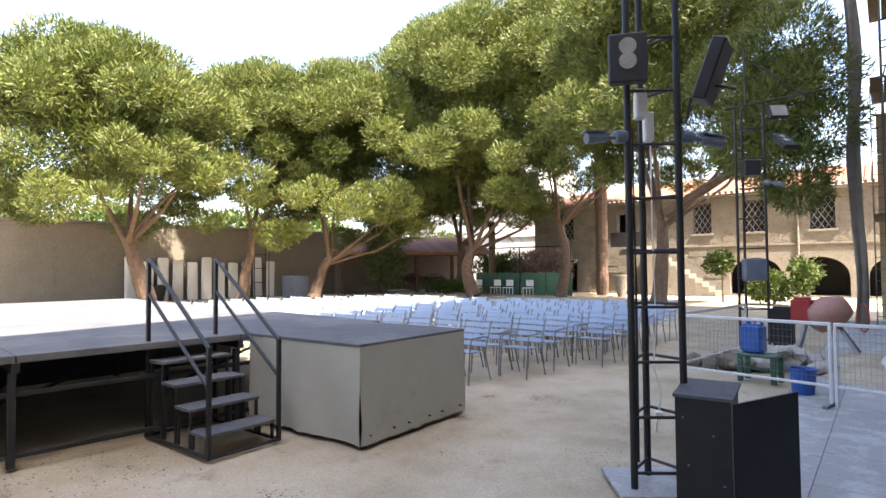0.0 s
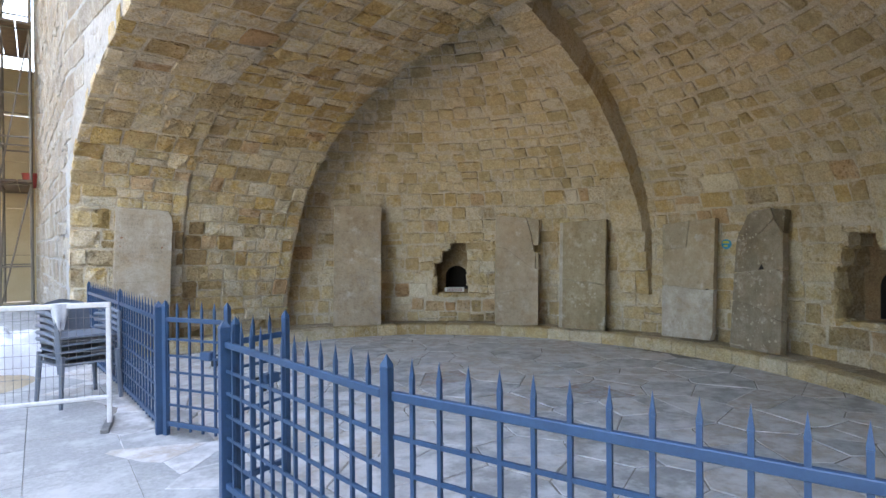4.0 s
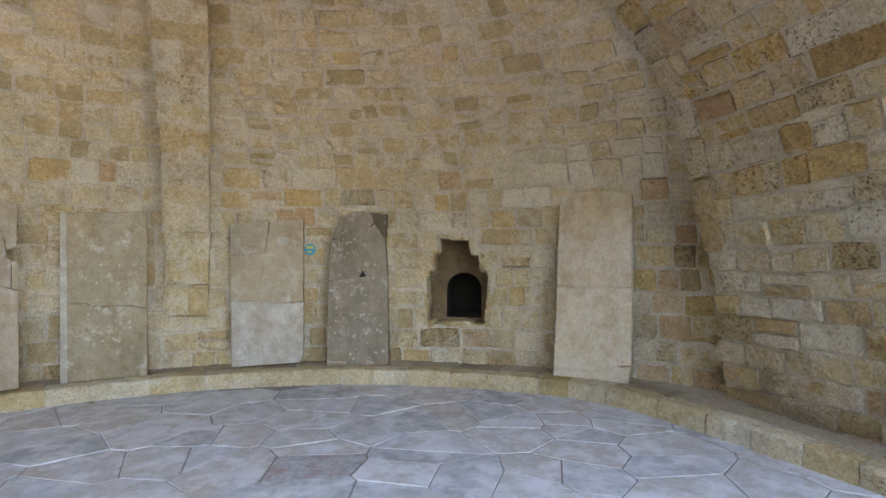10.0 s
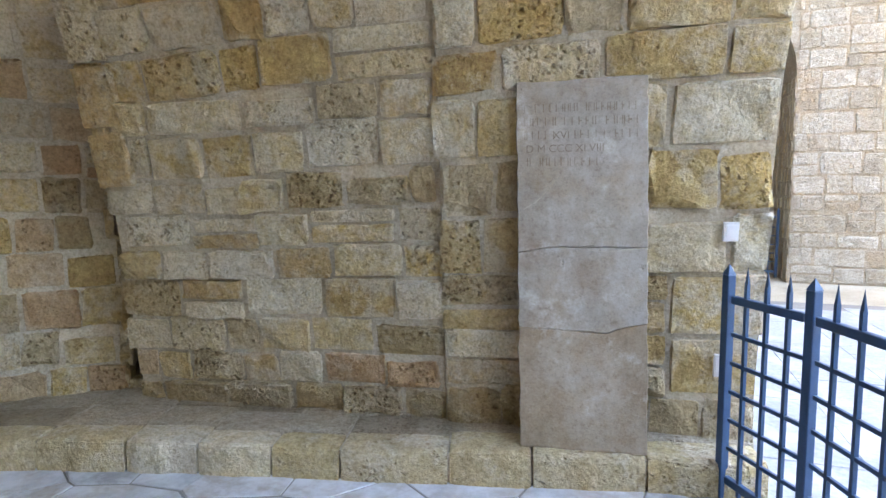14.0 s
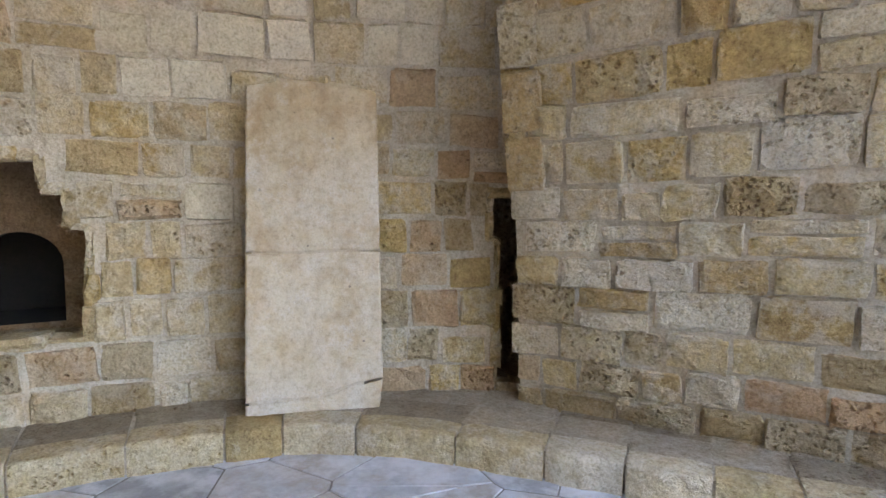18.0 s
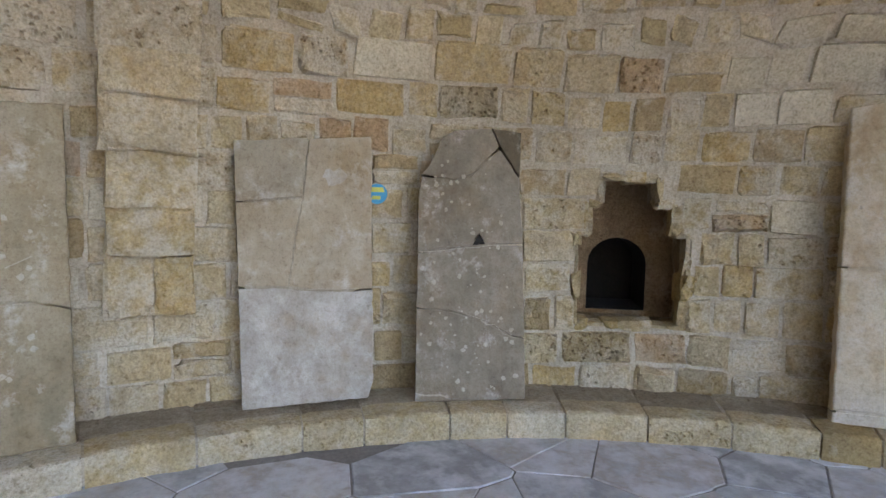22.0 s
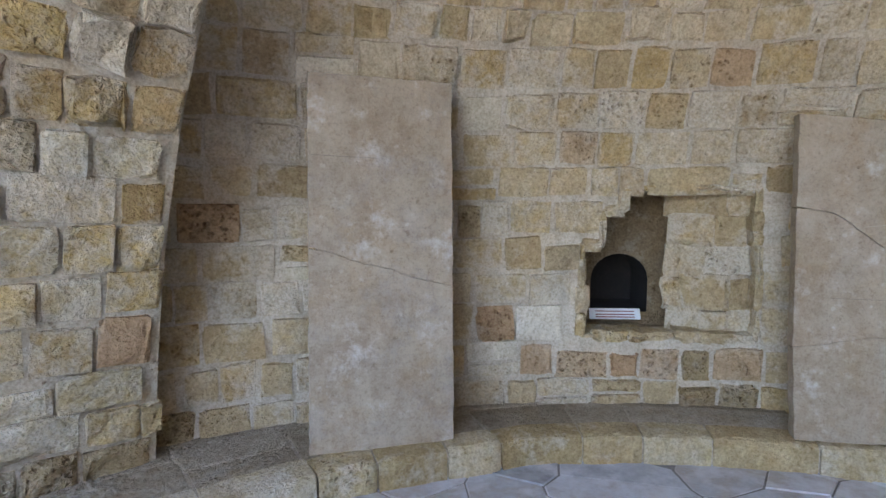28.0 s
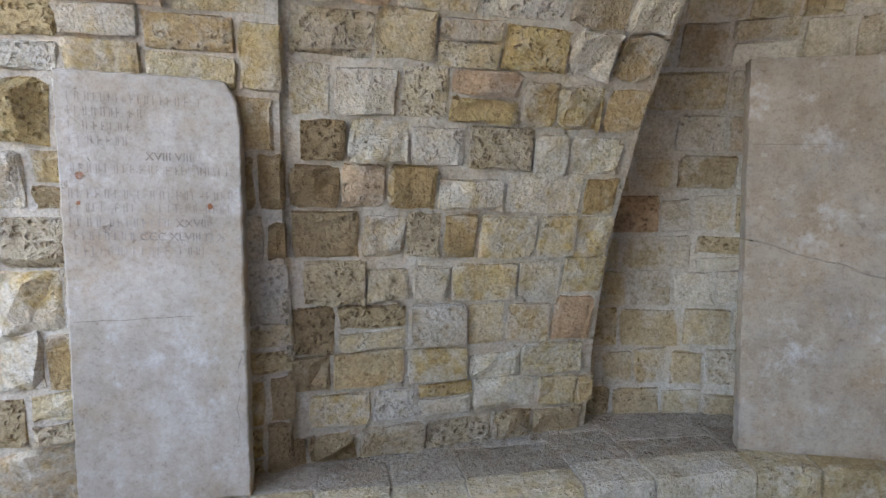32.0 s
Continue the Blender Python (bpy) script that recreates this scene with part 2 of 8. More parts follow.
KERB = masonry_stone("kerb_limestone", ((0.0, (0.54, 0.42, 0.23)), (0.18, (0.66, 0.53, 0.31)), (0.35, (0.80, 0.71, 0.53)), (0.5, (0.68, 0.55, 0.31)), (0.68, (0.86, 0.79, 0.64)), (0.85, (0.72, 0.60, 0.38)), (1.0, (0.60, 0.46, 0.25))), 0.35, 0.5, 0.03, 0.6)
LEDGE_FLAG = masonry_stone("ledge_limestone", ((0.0, (0.46, 0.39, 0.29)), (0.5, (0.61, 0.53, 0.41)), (0.9, (0.66, 0.58, 0.46))), 0.35, 0.25, 0.05, 0.6)
FLAG_JOINT = material("flag_joint", ((0.3, (0.27, 0.245, 0.21)), (0.7, (0.40, 0.37, 0.33))), 0.95, 0, 3, 40)
PAVER = material("paving_slab", ((0.2, (0.46, 0.475, 0.475)), (0.5, (0.53, 0.545, 0.54)), (0.8, (0.60, 0.61, 0.605))), 0.7, 0, 2.5, 30, 0.3, 0.35, 0.5, stain=(0.655, 0.665, 0.665), stain_scale=3.2, stain_from=0.50)
SAND = material("packed_sand", ((0.3, (0.46, 0.38, 0.25)), (0.5, (0.63, 0.53, 0.375)), (0.7, (0.73, 0.64, 0.485))), 0.98, 0, 0.9, 55, 0.7, 0.4, stain=(0.25, 0.20, 0.14), stain_scale=2.4, stain_from=0.61)
FLAG_RED = material("rust_stained_flagstone", ((0.25, (0.50, 0.49, 0.48)), (0.5, (0.62, 0.60, 0.58)), (0.75, (0.70, 0.69, 0.68))), 0.65, 0, 5, 26, 0.5, 0.5, 0.0, 0.3, stain=(0.40, 0.24, 0.18), stain_scale=6.0, stain_from=0.47)
BLUE = material("blue_paint", ((0.3, (0.016, 0.06, 0.135)), (0.7, (0.024, 0.08, 0.17))), 0.45, 0.0, 8, 80, 0.1, 0.2, tone=0.9)
BLACK = material("black_paint", ((0.3, (0.012, 0.013, 0.016)), (0.7, (0.025, 0.027, 0.03))), 0.5, 0.0, 8, 80, 0.1, 0.2)


# ---- mesh helpers ----
def part(name, bm, mat, parent=None, label=""):
    """Links a bmesh as one mesh object under a thing or a part."""
    me = bpy.data.meshes.new(name)
    bmesh.ops.recalc_face_normals(bm, faces=bm.faces)
    bm.to_mesh(me)
    bm.free()
    me.materials.append(mat)
    ob = new(name, me)
    if parent is not None:
        ob.parent = parent
        ob.matrix_parent_inverse = parent.matrix_basis.inverted()
    if label:
        tagged(ob, label)
    return ob


def empty(name, place=(0, 0, 0)):
    ob = new(name)
    ob.empty_display_size = 0.1
    ob.matrix_basis = Matrix.Translation(place)
    return ob


def box_into(bm, x0, y0, z0, x1, y1, z1, m=None):
    vs = [bm.verts.new(m @ Vector(p) if m else p) for p in ((x0, y0, z0), (x1, y0, z0), (x1, y1, z0), (x0, y1, z0), (x0, y0, z1), (x1, y0, z1), (x1, y1, z1), (x0, y1, z1))]
    return [bm.faces.new([vs[i] for i in f]) for f in ((0, 3, 2, 1), (4, 5, 6, 7), (0, 1, 5, 4), (1, 2, 6, 5), (2, 3, 7, 6), (3, 0, 4, 7))]


def box(x0, y0, z0, x1, y1, z1, bevel=0.0, m=None, seg=1):
    bm = bmesh.new()
    box_into(bm, x0, y0, z0, x1, y1, z1, m)
    if bevel:
        bmesh.ops.bevel(bm, geom=bm.edges[:], offset=bevel, segments=seg, affect="EDGES")
    return bm


def rod_into(bm, a, b, r, n=8, r2=None):
    """A round bar from a to b."""
    a, b = Vector(a), Vector(b)
    q = (b - a).to_track_quat("Z", "Y")
    r2 = r if r2 is None else r2
    rings = []
    for p, rr in ((a, r), (b, r2)):
        rings.append([bm.verts.new(p + q @ Vector((rr * math.cos(2 * math.pi * k / n), rr * math.sin(2 * math.pi * k / n), 0))) for k in range(n)])
    for k in range(n):
        bm.faces.new((rings[0][k], rings[0][(k + 1) % n], rings[1][(k + 1) % n], rings[1][k]))
    bm.faces.new(rings[0][::-1])
    bm.faces.new(rings[1])


def rod(a, b, r, n=8, r2=None):
    bm = bmesh.new()
    rod_into(bm, a, b, r, n, r2)
    return bm


def tube_into(bm, points, radii, n=8):
    """A round bar along a line of points, with a radius at each."""
    pts = [Vector(p) for p in points]
    rings = []
    for i, p in enumerate(pts):
        d = pts[min(i + 1, len(pts) - 1)] - pts[max(i - 1, 0)]
        q = d.to_track_quat("Z", "Y")
        r = radii[i] if isinstance(radii, (list, tuple)) else radii
        rings.append([bm.verts.new(p + q @ Vector((r * math.cos(2 * math.pi * k / n), r * math.sin(2 * math.pi * k / n), 0))) for k in range(n)])
    for u, v in zip(rings, rings[1:]):
        # match the start of each ring to the last one, against twisting
        off = min(range(n), key=lambda s: (v[s].co - u[0].co).length)
        for k in range(n):
            bm.faces.new((u[k], u[(k + 1) % n], v[(k + 1 + off) % n], v[(k + off) % n]))
    bm.faces.new(rings[0][::-1])
    bm.faces.new(rings[-1])


def tube(points, radii, n=8):
    bm = bmesh.new()
    tube_into(bm, points, radii, n)
    return bm


def sheet(rows, close=False):
    """A skin over rows of points."""
    bm = bmesh.new()
    vs = [[bm.verts.new(p) for p in r] for r in rows]
    for a, b in zip(vs, vs[1:]):
        for i in range(len(a) - 1):
            bm.faces.new((a[i], a[i + 1], b[i + 1], b[i]))
    return bm


def lerp_table(table, v):
    """Smooth reading of a table of (key, value)."""
    if v <= table[0][0]:
        return table[0][1]
    for (a, p), (b, q) in zip(table, table[1:]):
        if v <= b:
            return p + (q - p) * (v - a) / (b - a)
    return table[-1][1]


# ---- the plan: the facade runs along Y, the apse lies towards +X ----
C0, R0 = Vector((3.92, 5.94, 0.0)), 4.8       # apse: centre and radius
BENCH = 0.16
DOME = ((0.0, 1.0), (1.4, 1.0), (1.8, 0.982), (2.05, 0.962), (2.25, 0.942), (2.54, 0.897), (2.8, 0.85), (3.02, 0.803), (3.2, 0.768), (3.5, 0.69), (3.8, 0.58), (4.1, 0.43), (4.35, 0.23), (4.5, 0.0))    # height: share of the radius
# vault sections as (height, inset): inner end and outer end, right and left of the crown
IN_R = ((0.0, 0.0), (1.35, 0.2), (2.14, 0.4), (2.6, 0.58), (2.9, 0.8), (3.26, 1.12), (3.5, 1.6), (3.7, 2.4), (3.82, 3.2), (3.86, 3.95))
IN_L = ((0.0, 0.0), (0.7, 0.10), (1.25, 0.23), (1.75, 0.42), (2.1, 0.60), (2.4, 0.80), (2.8, 1.18), (3.05, 1.5), (3.35, 2.05), (3.6, 2.85), (3.78, 3.7), (3.86, 4.45))
OUT_R = ((0.0, 0.0), (1.2, 0.1), (2.3, 0.28), (2.9, 0.8), (3.4, 1.6), (3.85, 3.2), (4.0, 4.4))
OUT_L = ((0.0, 0.0), (1.2, 0.03), (2.3, 0.12), (2.9, 0.75), (3.4, 1.7), (3.87, 3.5), (4.0, 4.35))
FOOT_R_OUT, FOOT_R_IN = Vector((3.25, 1.60, 0)), Vector((6.45, 2.08, 0))
FOOT_L_OUT, FOOT_L_IN = Vector((1.98, 10.35, 0)), Vector((4.78, 10.50, 0))
CROWN_OUT, CROWN_IN = Vector((2.62, 6.0, 4.0)), Vector((5.62, 6.03, 3.86))


def resample(points, n):
    pts = [Vector(p) for p in points]
    run = [0.0]
    for a, b in zip(pts, pts[1:]):
        run.append(run[-1] + (b - a).length)
    out, k = [], 0
    for i in range(n + 1):
        d = run[-1] * i / n
        while k < len(run) - 2 and run[k + 1] < d:
            k += 1
        f = (d - run[k]) / max(run[k + 1] - run[k], 1e-9)
        out.append(pts[k].lerp(pts[k + 1], f))
    return out, run[-1]


def softened(pts, times):
    for _ in range(times):
        pts = [pts[0]] + [(a + b * 2 + c) / 4 for a, b, c in zip(pts, pts[1:], pts[2:])] + [pts[-1]]
    return pts


def section(table, foot, crown):
    """The line of one half of the vault from the foot to the crown."""
    top_z, top_d = table[-1]
    pts = []
    for z, d in table:
        f = d / top_d
        pts.append(Vector((foot.x + (crown.x - foot.x) * f, foot.y + (crown.y - foot.y) * f, z)))
    pts, length = resample(pts, 80)
    return softened(pts, 6), length


SEC = {"r": (section(OUT_R, FOOT_R_OUT, CROWN_OUT), section(IN_R, FOOT_R_IN, CROWN_IN)),
       "l": (section(OUT_L, FOOT_L_OUT, CROWN_OUT), section(IN_L, FOOT_L_IN, CROWN_IN))}
VAULT_LEN = {k: (v[0][1] + v[1][1]) / 2 for k, v in SEC.items()}
VAULT_DEPTH = 3.15


def along(pts, f):
    f = min(max(f, 0.0), 1.0) * (len(pts) - 1)
    k = min(int(f), len(pts) - 2)
    return pts[k].lerp(pts[k + 1], f - k)


def vault_at(side, u, v):
    """A point of the vault; u metres from the front edge, v metres from the foot."""
    f = v / VAULT_LEN[side]
    a, b = along(SEC[side][0][0], f), along(SEC[side][1][0], f)
    return a + (b - a) * (u / VAULT_DEPTH)


dome_line, DOME_LEN = resample([(R0 * s, 0, z) for z, s in DOME], 200)
dome_line = softened(dome_line, 8)


def apse_at(u, v):
    """A point of the apse; u metres along the wall's foot from its middle, v metres up the wall and dome."""
    p = along(dome_line, v / DOME_LEN)
    a = u / R0
    return Vector((C0.x + p.x * math.cos(a), C0.y + p.x * math.sin(a), p.z))


INSIDE = Vector((4.6, 6.0, 1.2))


def normal_at(at, u, v):
    p = at(u, v)
    n = (at(u + 0.02, v) - at(u - 0.02, v)).cross(at(u, v + 0.02) - at(u, v - 0.02))
    n.normalize()
    return n if n.dot(INSIDE - p) > 0 else -n


STONE_U, STONE_V = (0.0, 0.03, 0.12, 0.5, 0.88, 0.97, 1.0), (0.0, 0.05, 0.2, 0.8, 0.95, 1.0)
LIME = (1.0, 0.5, 0.0)


def stone_mesh(at, u0, u1, v0, v1, proud, rough, rng, joint, sink=0.012, side=0.0):
    """Points and faces of one weathered stone on a surface, and how far lime reaches over its edge: uneven face, chipped corners, rim sunk into the mortar."""
    n = normal_at(at, (u0 + u1) / 2, (v0 + v1) / 2)
    nx, ny = len(STONE_U) - 1, len(STONE_V) - 1
    w, h = u1 - u0 - joint, v1 - v0 - joint
    slant = [rng.uniform(-0.6, 0.6) * max(joint, 0.01) for _ in range(4)]
    tilt = rng.uniform(-0.006, 0.006), rng.uniform(-0.006, 0.006)
    round_off = [min(w, h) * rng.uniform(0.0, 0.09) * (2.0 if rng.random() < 0.2 else 1.0) for _ in range(4)]
    chip = rng.randrange(8)
    seed = rng.uniform(0, 50)
    pts, faces, lime = [], [], []
    for j in range(ny + 1):
        for i in range(nx + 1):
            s, t = STONE_U[i], STONE_V[j]
            ring = min(i, nx - i, j, ny - j)
            rim = ring == 0
            uu = u0 + joint / 2 + w * s + slant[0] * (1 - t) + slant[1] * t
            vv = v0 + joint / 2 + h * t + slant[2] * (1 - s) + slant[3] * s
            corner = (0 if i < nx / 2 else 1) + (0 if j < ny / 2 else 2)
            if min(i, nx - i) + min(j, ny - j) <= 1:
                uu += round_off[corner] * (1 if i < nx / 2 else -1)
                vv += round_off[corner] * (1 if j < ny / 2 else -1)
            if ring <= 1:
                k = 0.002 + 0.4 * rough
                uu += rng.uniform(-k, k)
                vv += rng.uniform(-k, k)
            bulge = noise.noise((uu * 6 + seed, vv * 6, 0.0)) * rough * 2.6
            off = proud + bulge + tilt[0] * (s - 0.5) + tilt[1] * (t - 0.5) + rng.uniform(-rough, rough) * 0.8 - (rough * rng.random() if ring == 1 else 0)
            if chip == corner and min(i, nx - i) <= 2 and min(j, ny - j) <= 2:
                off -= 0.6 * min(proud, 0.02) + rough
            pts.append(at(uu, vv) + n * (-sink if rim else max(0.003, off)))
            lime.append(LIME[min(ring, 2)] if ring < 2 or i in (2, nx - 2) and j in (2, ny - 2) else 0.0)
    for j in range(ny):
        for i in range(nx):
            a = j * (nx + 1) + i
            faces.append((a, a + 1, a + nx + 2, a + nx + 1))
    if side:
        col = nx if side > 0 else 0
        m = len(pts)
        for j in range(ny + 1):
            pts.append(pts[j * (nx + 1) + col] - n * abs(side))
            lime.append(0.0)
        for j in range(ny):
            faces.append((j * (nx + 1) + col, (j + 1) * (nx + 1) + col, m + j + 1, m + j))
    return pts, faces, lime


def mesh_of(name, pts, faces, mat, soft=False, lime=None):
    me = bpy.data.meshes.new(name)
    me.from_pydata([tuple(p) for p in pts], [], faces)
    me.materials.append(mat)
    if lime:
        me.attributes.new("lime", "FLOAT", "POINT").data.foreach_set("value", lime)
    if soft:
        me.polygons.foreach_set("use_smooth", [True] * len(me.polygons))
    me.update()
    return me


def child(name, me, parent):
    ob = new(name, me)
    ob.parent = parent
    return ob


def inside_any(boxes, u, v):
    return any(a <= u <= b and c <= v <= d for a, b, c, d in boxes)


def masonry(parent, at, u0, u1, courses, widths, seed, limit, mat, joint=0.016, holes=(), scale_at=None, rough=(0.001, 0.005), proud=(0.010, 0.020), wave=0.02, special=None, quoin=0.0, joint_at=None, skip=None):
    """Courses of stones over a surface: the first ones up to limit as parts, the rest joined."""
    rng = random.Random(seed)
    done, rest = 0, {}
    for v0, v1 in zip(courses, courses[1:]):
        k = scale_at((v0 + v1) / 2) if scale_at else 1.0
        u = u0 - rng.uniform(0, widths[0]) / k
        while u < u1:
            w = rng.uniform(*widths) / k
            if rng.random() < 0.15:
                w *= 1.35
            a, b = max(u, u0), min(u + w, u1)
            u += w
            if b - a < 0.07 / k or inside_any(holes, (a + b) / 2, (v0 + v1) / 2):
                continue
            for h0, h1, h2, h3 in holes:
                if h2 < (v0 + v1) / 2 < h3:
                    if a < h0 < b:
                        b = h0
                    if a < h1 < b:
                        a = h1
            if b - a < 0.05 / k or (skip and skip(a, b, v0, v1)):
                continue
            shift = wave * noise.noise((a * 0.9 * k, v0 * 1.3, seed))
            lift = rng.uniform(-0.012, 0.012)
            r = rng.uniform(*rough) * (2.4 if rng.random() < 0.15 else 1.0)
            out = rng.uniform(*proud)
            if rng.random() < 0.10:
                out *= 0.25
            side = 0.0
            if quoin and b > u1 - 0.01:
                b += rng.uniform(-0.2, 1.0) * quoin
                side = 0.16
            elif quoin and a < u0 + 0.01:
                a -= rng.uniform(-0.3, 0.8) * quoin
                side = -0.16
            if b - a > 0.3 / k and rng.random() < 0.14 and v1 - v0 > 0.17:
                m = (v0 + v1) / 2 + rng.uniform(-0.02, 0.02)
                spans = ((v0 + shift, m + shift), (m + shift, v1 + shift + lift))
            elif rng.random() < 0.08:
                # a low stone with thick mortar above it
                spans = ((v0 + shift, v1 + shift - rng.uniform(0.02, 0.05)),)
            else:
                spans = ((v0 + shift, v1 + shift + lift),)
            for p, q in spans:
                use, uneven = mat, r
                if special:
                    found = special((a + b) / 2, (p + q) / 2, rng)
                    if found:
                        use, uneven = found[0], r * found[1]
                s_pts, s_faces, s_lime = stone_mesh(at, a, b, p, q, out, uneven, rng, (joint_at(a, v0) if joint_at else joint) * rng.uniform(0.6, 1.7), side=side)
                if done < limit:
                    child("stone", mesh_of("stone", s_pts, s_faces, use, lime=s_lime), parent)
                    done += 1
                else:
                    pts_all, faces_all, lime_all = rest.setdefault(use.name, ([], [], [], use))[:3]
                    n0 = len(pts_all)
                    pts_all += s_pts
                    lime_all += s_lime
                    faces_all += [tuple(x + n0 for x in f) for f in s_faces]
    for pts_all, faces_all, lime_all, use in rest.values():
        tagged(child("stonework", mesh_of("stonework", pts_all, faces_all, use, lime=lime_all), parent), kind="stuff")


def courses_to(top, lo, hi, seed, start=0.0):
    rng = random.Random(seed)
    out = [start]
    while out[-1] < top:
        out.append(min(out[-1] + rng.uniform(lo, hi), top))
    if len(out) > 2 and out[-1] - out[-2] < lo * 0.5:
        out.pop(-2)
    return out


def smooth(ob):
    for p in ob.data.polygons:
        p.use_smooth = True
    return ob


setting = "structure"
DEG = math.pi / 180 * R0      # metres along the apse's foot for a degree
# niches as (from, to, bottom, top) in metres along the wall
NICHE_1 = ((37.6 * DEG, 49.9 * DEG, 0.58, 1.14), (37.8 * DEG, 48.5 * DEG, 1.14, 1.35), (37.9 * DEG, 47.0 * DEG, 1.35, 1.49))
NICHE_2 = ((-28.1 * DEG, -19.8 * DEG, 0.57, 1.16), (-27.2 * DEG, -20.6 * DEG, 1.16, 1.36), (-25.8 * DEG, -21.4 * DEG, 1.36, 1.53))
CREVICE = ((-58.5 * DEG, -54.9 * DEG, 0.17, 1.08), (-58.5 * DEG, -54.3 * DEG, 1.08, 1.36))
HOLES = NICHE_1 + NICHE_2 + CREVICE

# backing of the apse, open at the niches
us = sorted(set([round(x, 4) for x in np.linspace(-76 * DEG, 84 * DEG, 96)] + [round(h[k], 4) for h in HOLES for k in (0, 1)]))
vs_ = sorted(set([round(x, 4) for x in np.linspace(-0.02, DOME_LEN, 60)] + [round(h[k], 4) for h in HOLES for k in (2, 3)]))
bm = bmesh.new()
grid = [[bm.verts.new(apse_at(u, v)) for u in us] for v in vs_]
for j in range(len(vs_) - 1):
    for i in range(len(us) - 1):
        if not inside_any(HOLES, (us[i] + us[i + 1]) / 2, (vs_[j] + vs_[j + 1]) / 2):
            bm.faces.new((grid[j][i], grid[j][i + 1], grid[j + 1][i + 1], grid[j + 1][i]))
wall_apse = tagged(part("wall_apse", bm, MORTAR), "curved limestone apse wall and half dome with lime mortar", "wall", kind=setting)

# backing of the two halves of the vault
walls_vault = {}
for side, label in (("r", "worn limestone jamb and vault beside the entrance rail"), ("l", "rough weathered limestone jamb and vault")):
    rows = [[vault_at(side, VAULT_DEPTH * k / 8, VAULT_LEN[side] * j / 60) for j in range(61)] for k in range(9)]
    walls_vault[side] = tagged(part("wall_vault_right" if side == "r" else "wall_vault_left", sheet(rows), MORTAR), label, "wall", kind=setting)
    # the outer half of the vault stands a little proud of the inner one
    skin = lambda u, v: vault_at(side, u, v)
    part("facing", sheet([[skin(u, v) + normal_at(skin, u, v) * (0.03 if u < 1.42 else -0.02) for v in np.linspace(0.01, VAULT_LEN[side] - 0.01, 61)] for u in (0.0, 0.5, 1.0, 1.41, 1.425)]), MORTAR, walls_vault[side])
# inner end of the vault, towards the apse
ends = SEC["r"][1][0] + SEC["l"][1][0][::-1]
mid = Vector((5.6, 6.0, 0))
bm = sheet([ends, [p + Vector((0.0, 0, 0)) + (p - Vector((p.x, 6.03, 1.2))).normalized() * 0.9 for p in ends]])
wall_vault_end = tagged(part("wall_vault_end", bm, MORTAR), "inner end face of the stone vault", "wall", kind=setting)

# facade: the face round the arch, running on to both sides
TOP = 18.8
outer = SEC["r"][0][0] + SEC["l"][0][0][::-1]
rows = [outer, [p + Vector((0, 0, (TOP - p.z) * 0.25)) for p in outer], [Vector((p.x, p.y, TOP)) for p in outer]]
bm = sheet(rows)
SIDE_L = [FOOT_L_OUT + (Vector((1.62, 21.0, 0)) - FOOT_L_OUT) * f for f in np.linspace(0, 1, 12)]
SIDE_R = [FOOT_R_OUT + (Vector((3.9, -3.6, 0)) - FOOT_R_OUT) * f for f in np.linspace(0, 1, 8)]
for line in (SIDE_L, SIDE_R):
    bm2 = [[bm.verts.new((p.x, p.y, z)) for p in line] for z in np.linspace(-0.03, TOP, 12)]
    for a, b in zip(bm2, bm2[1:]):
        for i in range(len(line) - 1):
            bm.faces.new((a[i], a[i + 1], b[i + 1], b[i]))
wall_facade = tagged(part("wall_facade", bm, material("pale_render", ((0.25, (0.60, 0.58, 0.54)), (0.5, (0.68, 0.66, 0.62)), (0.75, (0.74, 0.72, 0.69))), 0.95, 0, 1.2, 22, 0.9, 0.35, pits=0.5, stain=(0.42, 0.36, 0.28), stain_scale=0.9, stain_from=0.56, depth=0.03)), "tall pale weathered stone facade of the church", "wall", kind=setting)
# the rest of the church's shell: sides, back and roof
bm = bmesh.new()
a, b, c, d = Vector((1.62, 21.0, 0)), Vector((14.0, 21.0, 0)), Vector((14.0, -3.6, 0)), Vector((3.9, -3.6, 0))
for p, q in ((a, b), (b, c), (c, d)):
    vs4 = [bm.verts.new((p.x, p.y, -0.03)), bm.verts.new((q.x, q.y, -0.03)), bm.verts.new((q.x, q.y, TOP)), bm.verts.new((p.x, p.y, TOP))]
    bm.faces.new(vs4)
bm.faces.new([bm.verts.new((p.x, p.y, TOP)) for p in (a, b, c, d, FOOT_R_OUT, FOOT_L_OUT)])
tagged(part("wall_church", bm, MORTAR), "outer stone walls and flat roof of the church", "wall", kind=setting)

# niches: linings, back wall with a small arch, and the chamber behind it, its shade painted near-black
HOLE_SHADE = material("painted_hole_shade", ((0.2, (0.018, 0.015, 0.012)), (0.8, (0.045, 0.035, 0.028))), 0.95, 0, 6, 40, 0.6, 0.4)
NICHE_STONE = masonry_stone("niche_stone", ((0.0, (0.38, 0.28, 0.17)), (0.5, (0.48, 0.38, 0.25)), (0.9, (0.42, 0.27, 0.16))), 0.6, 0.3, 0.05, 0.7)


def mouth_line(boxes):
    """The outline of boxes that stand on one another."""
    left, right = [], []
    for u0, u1, v0, v1 in boxes:
        left += [(u0, v0), (u0, v1)]
        right += [(u1, v0), (u1, v1)]
    return [left[0]] + right + left[:0:-1]


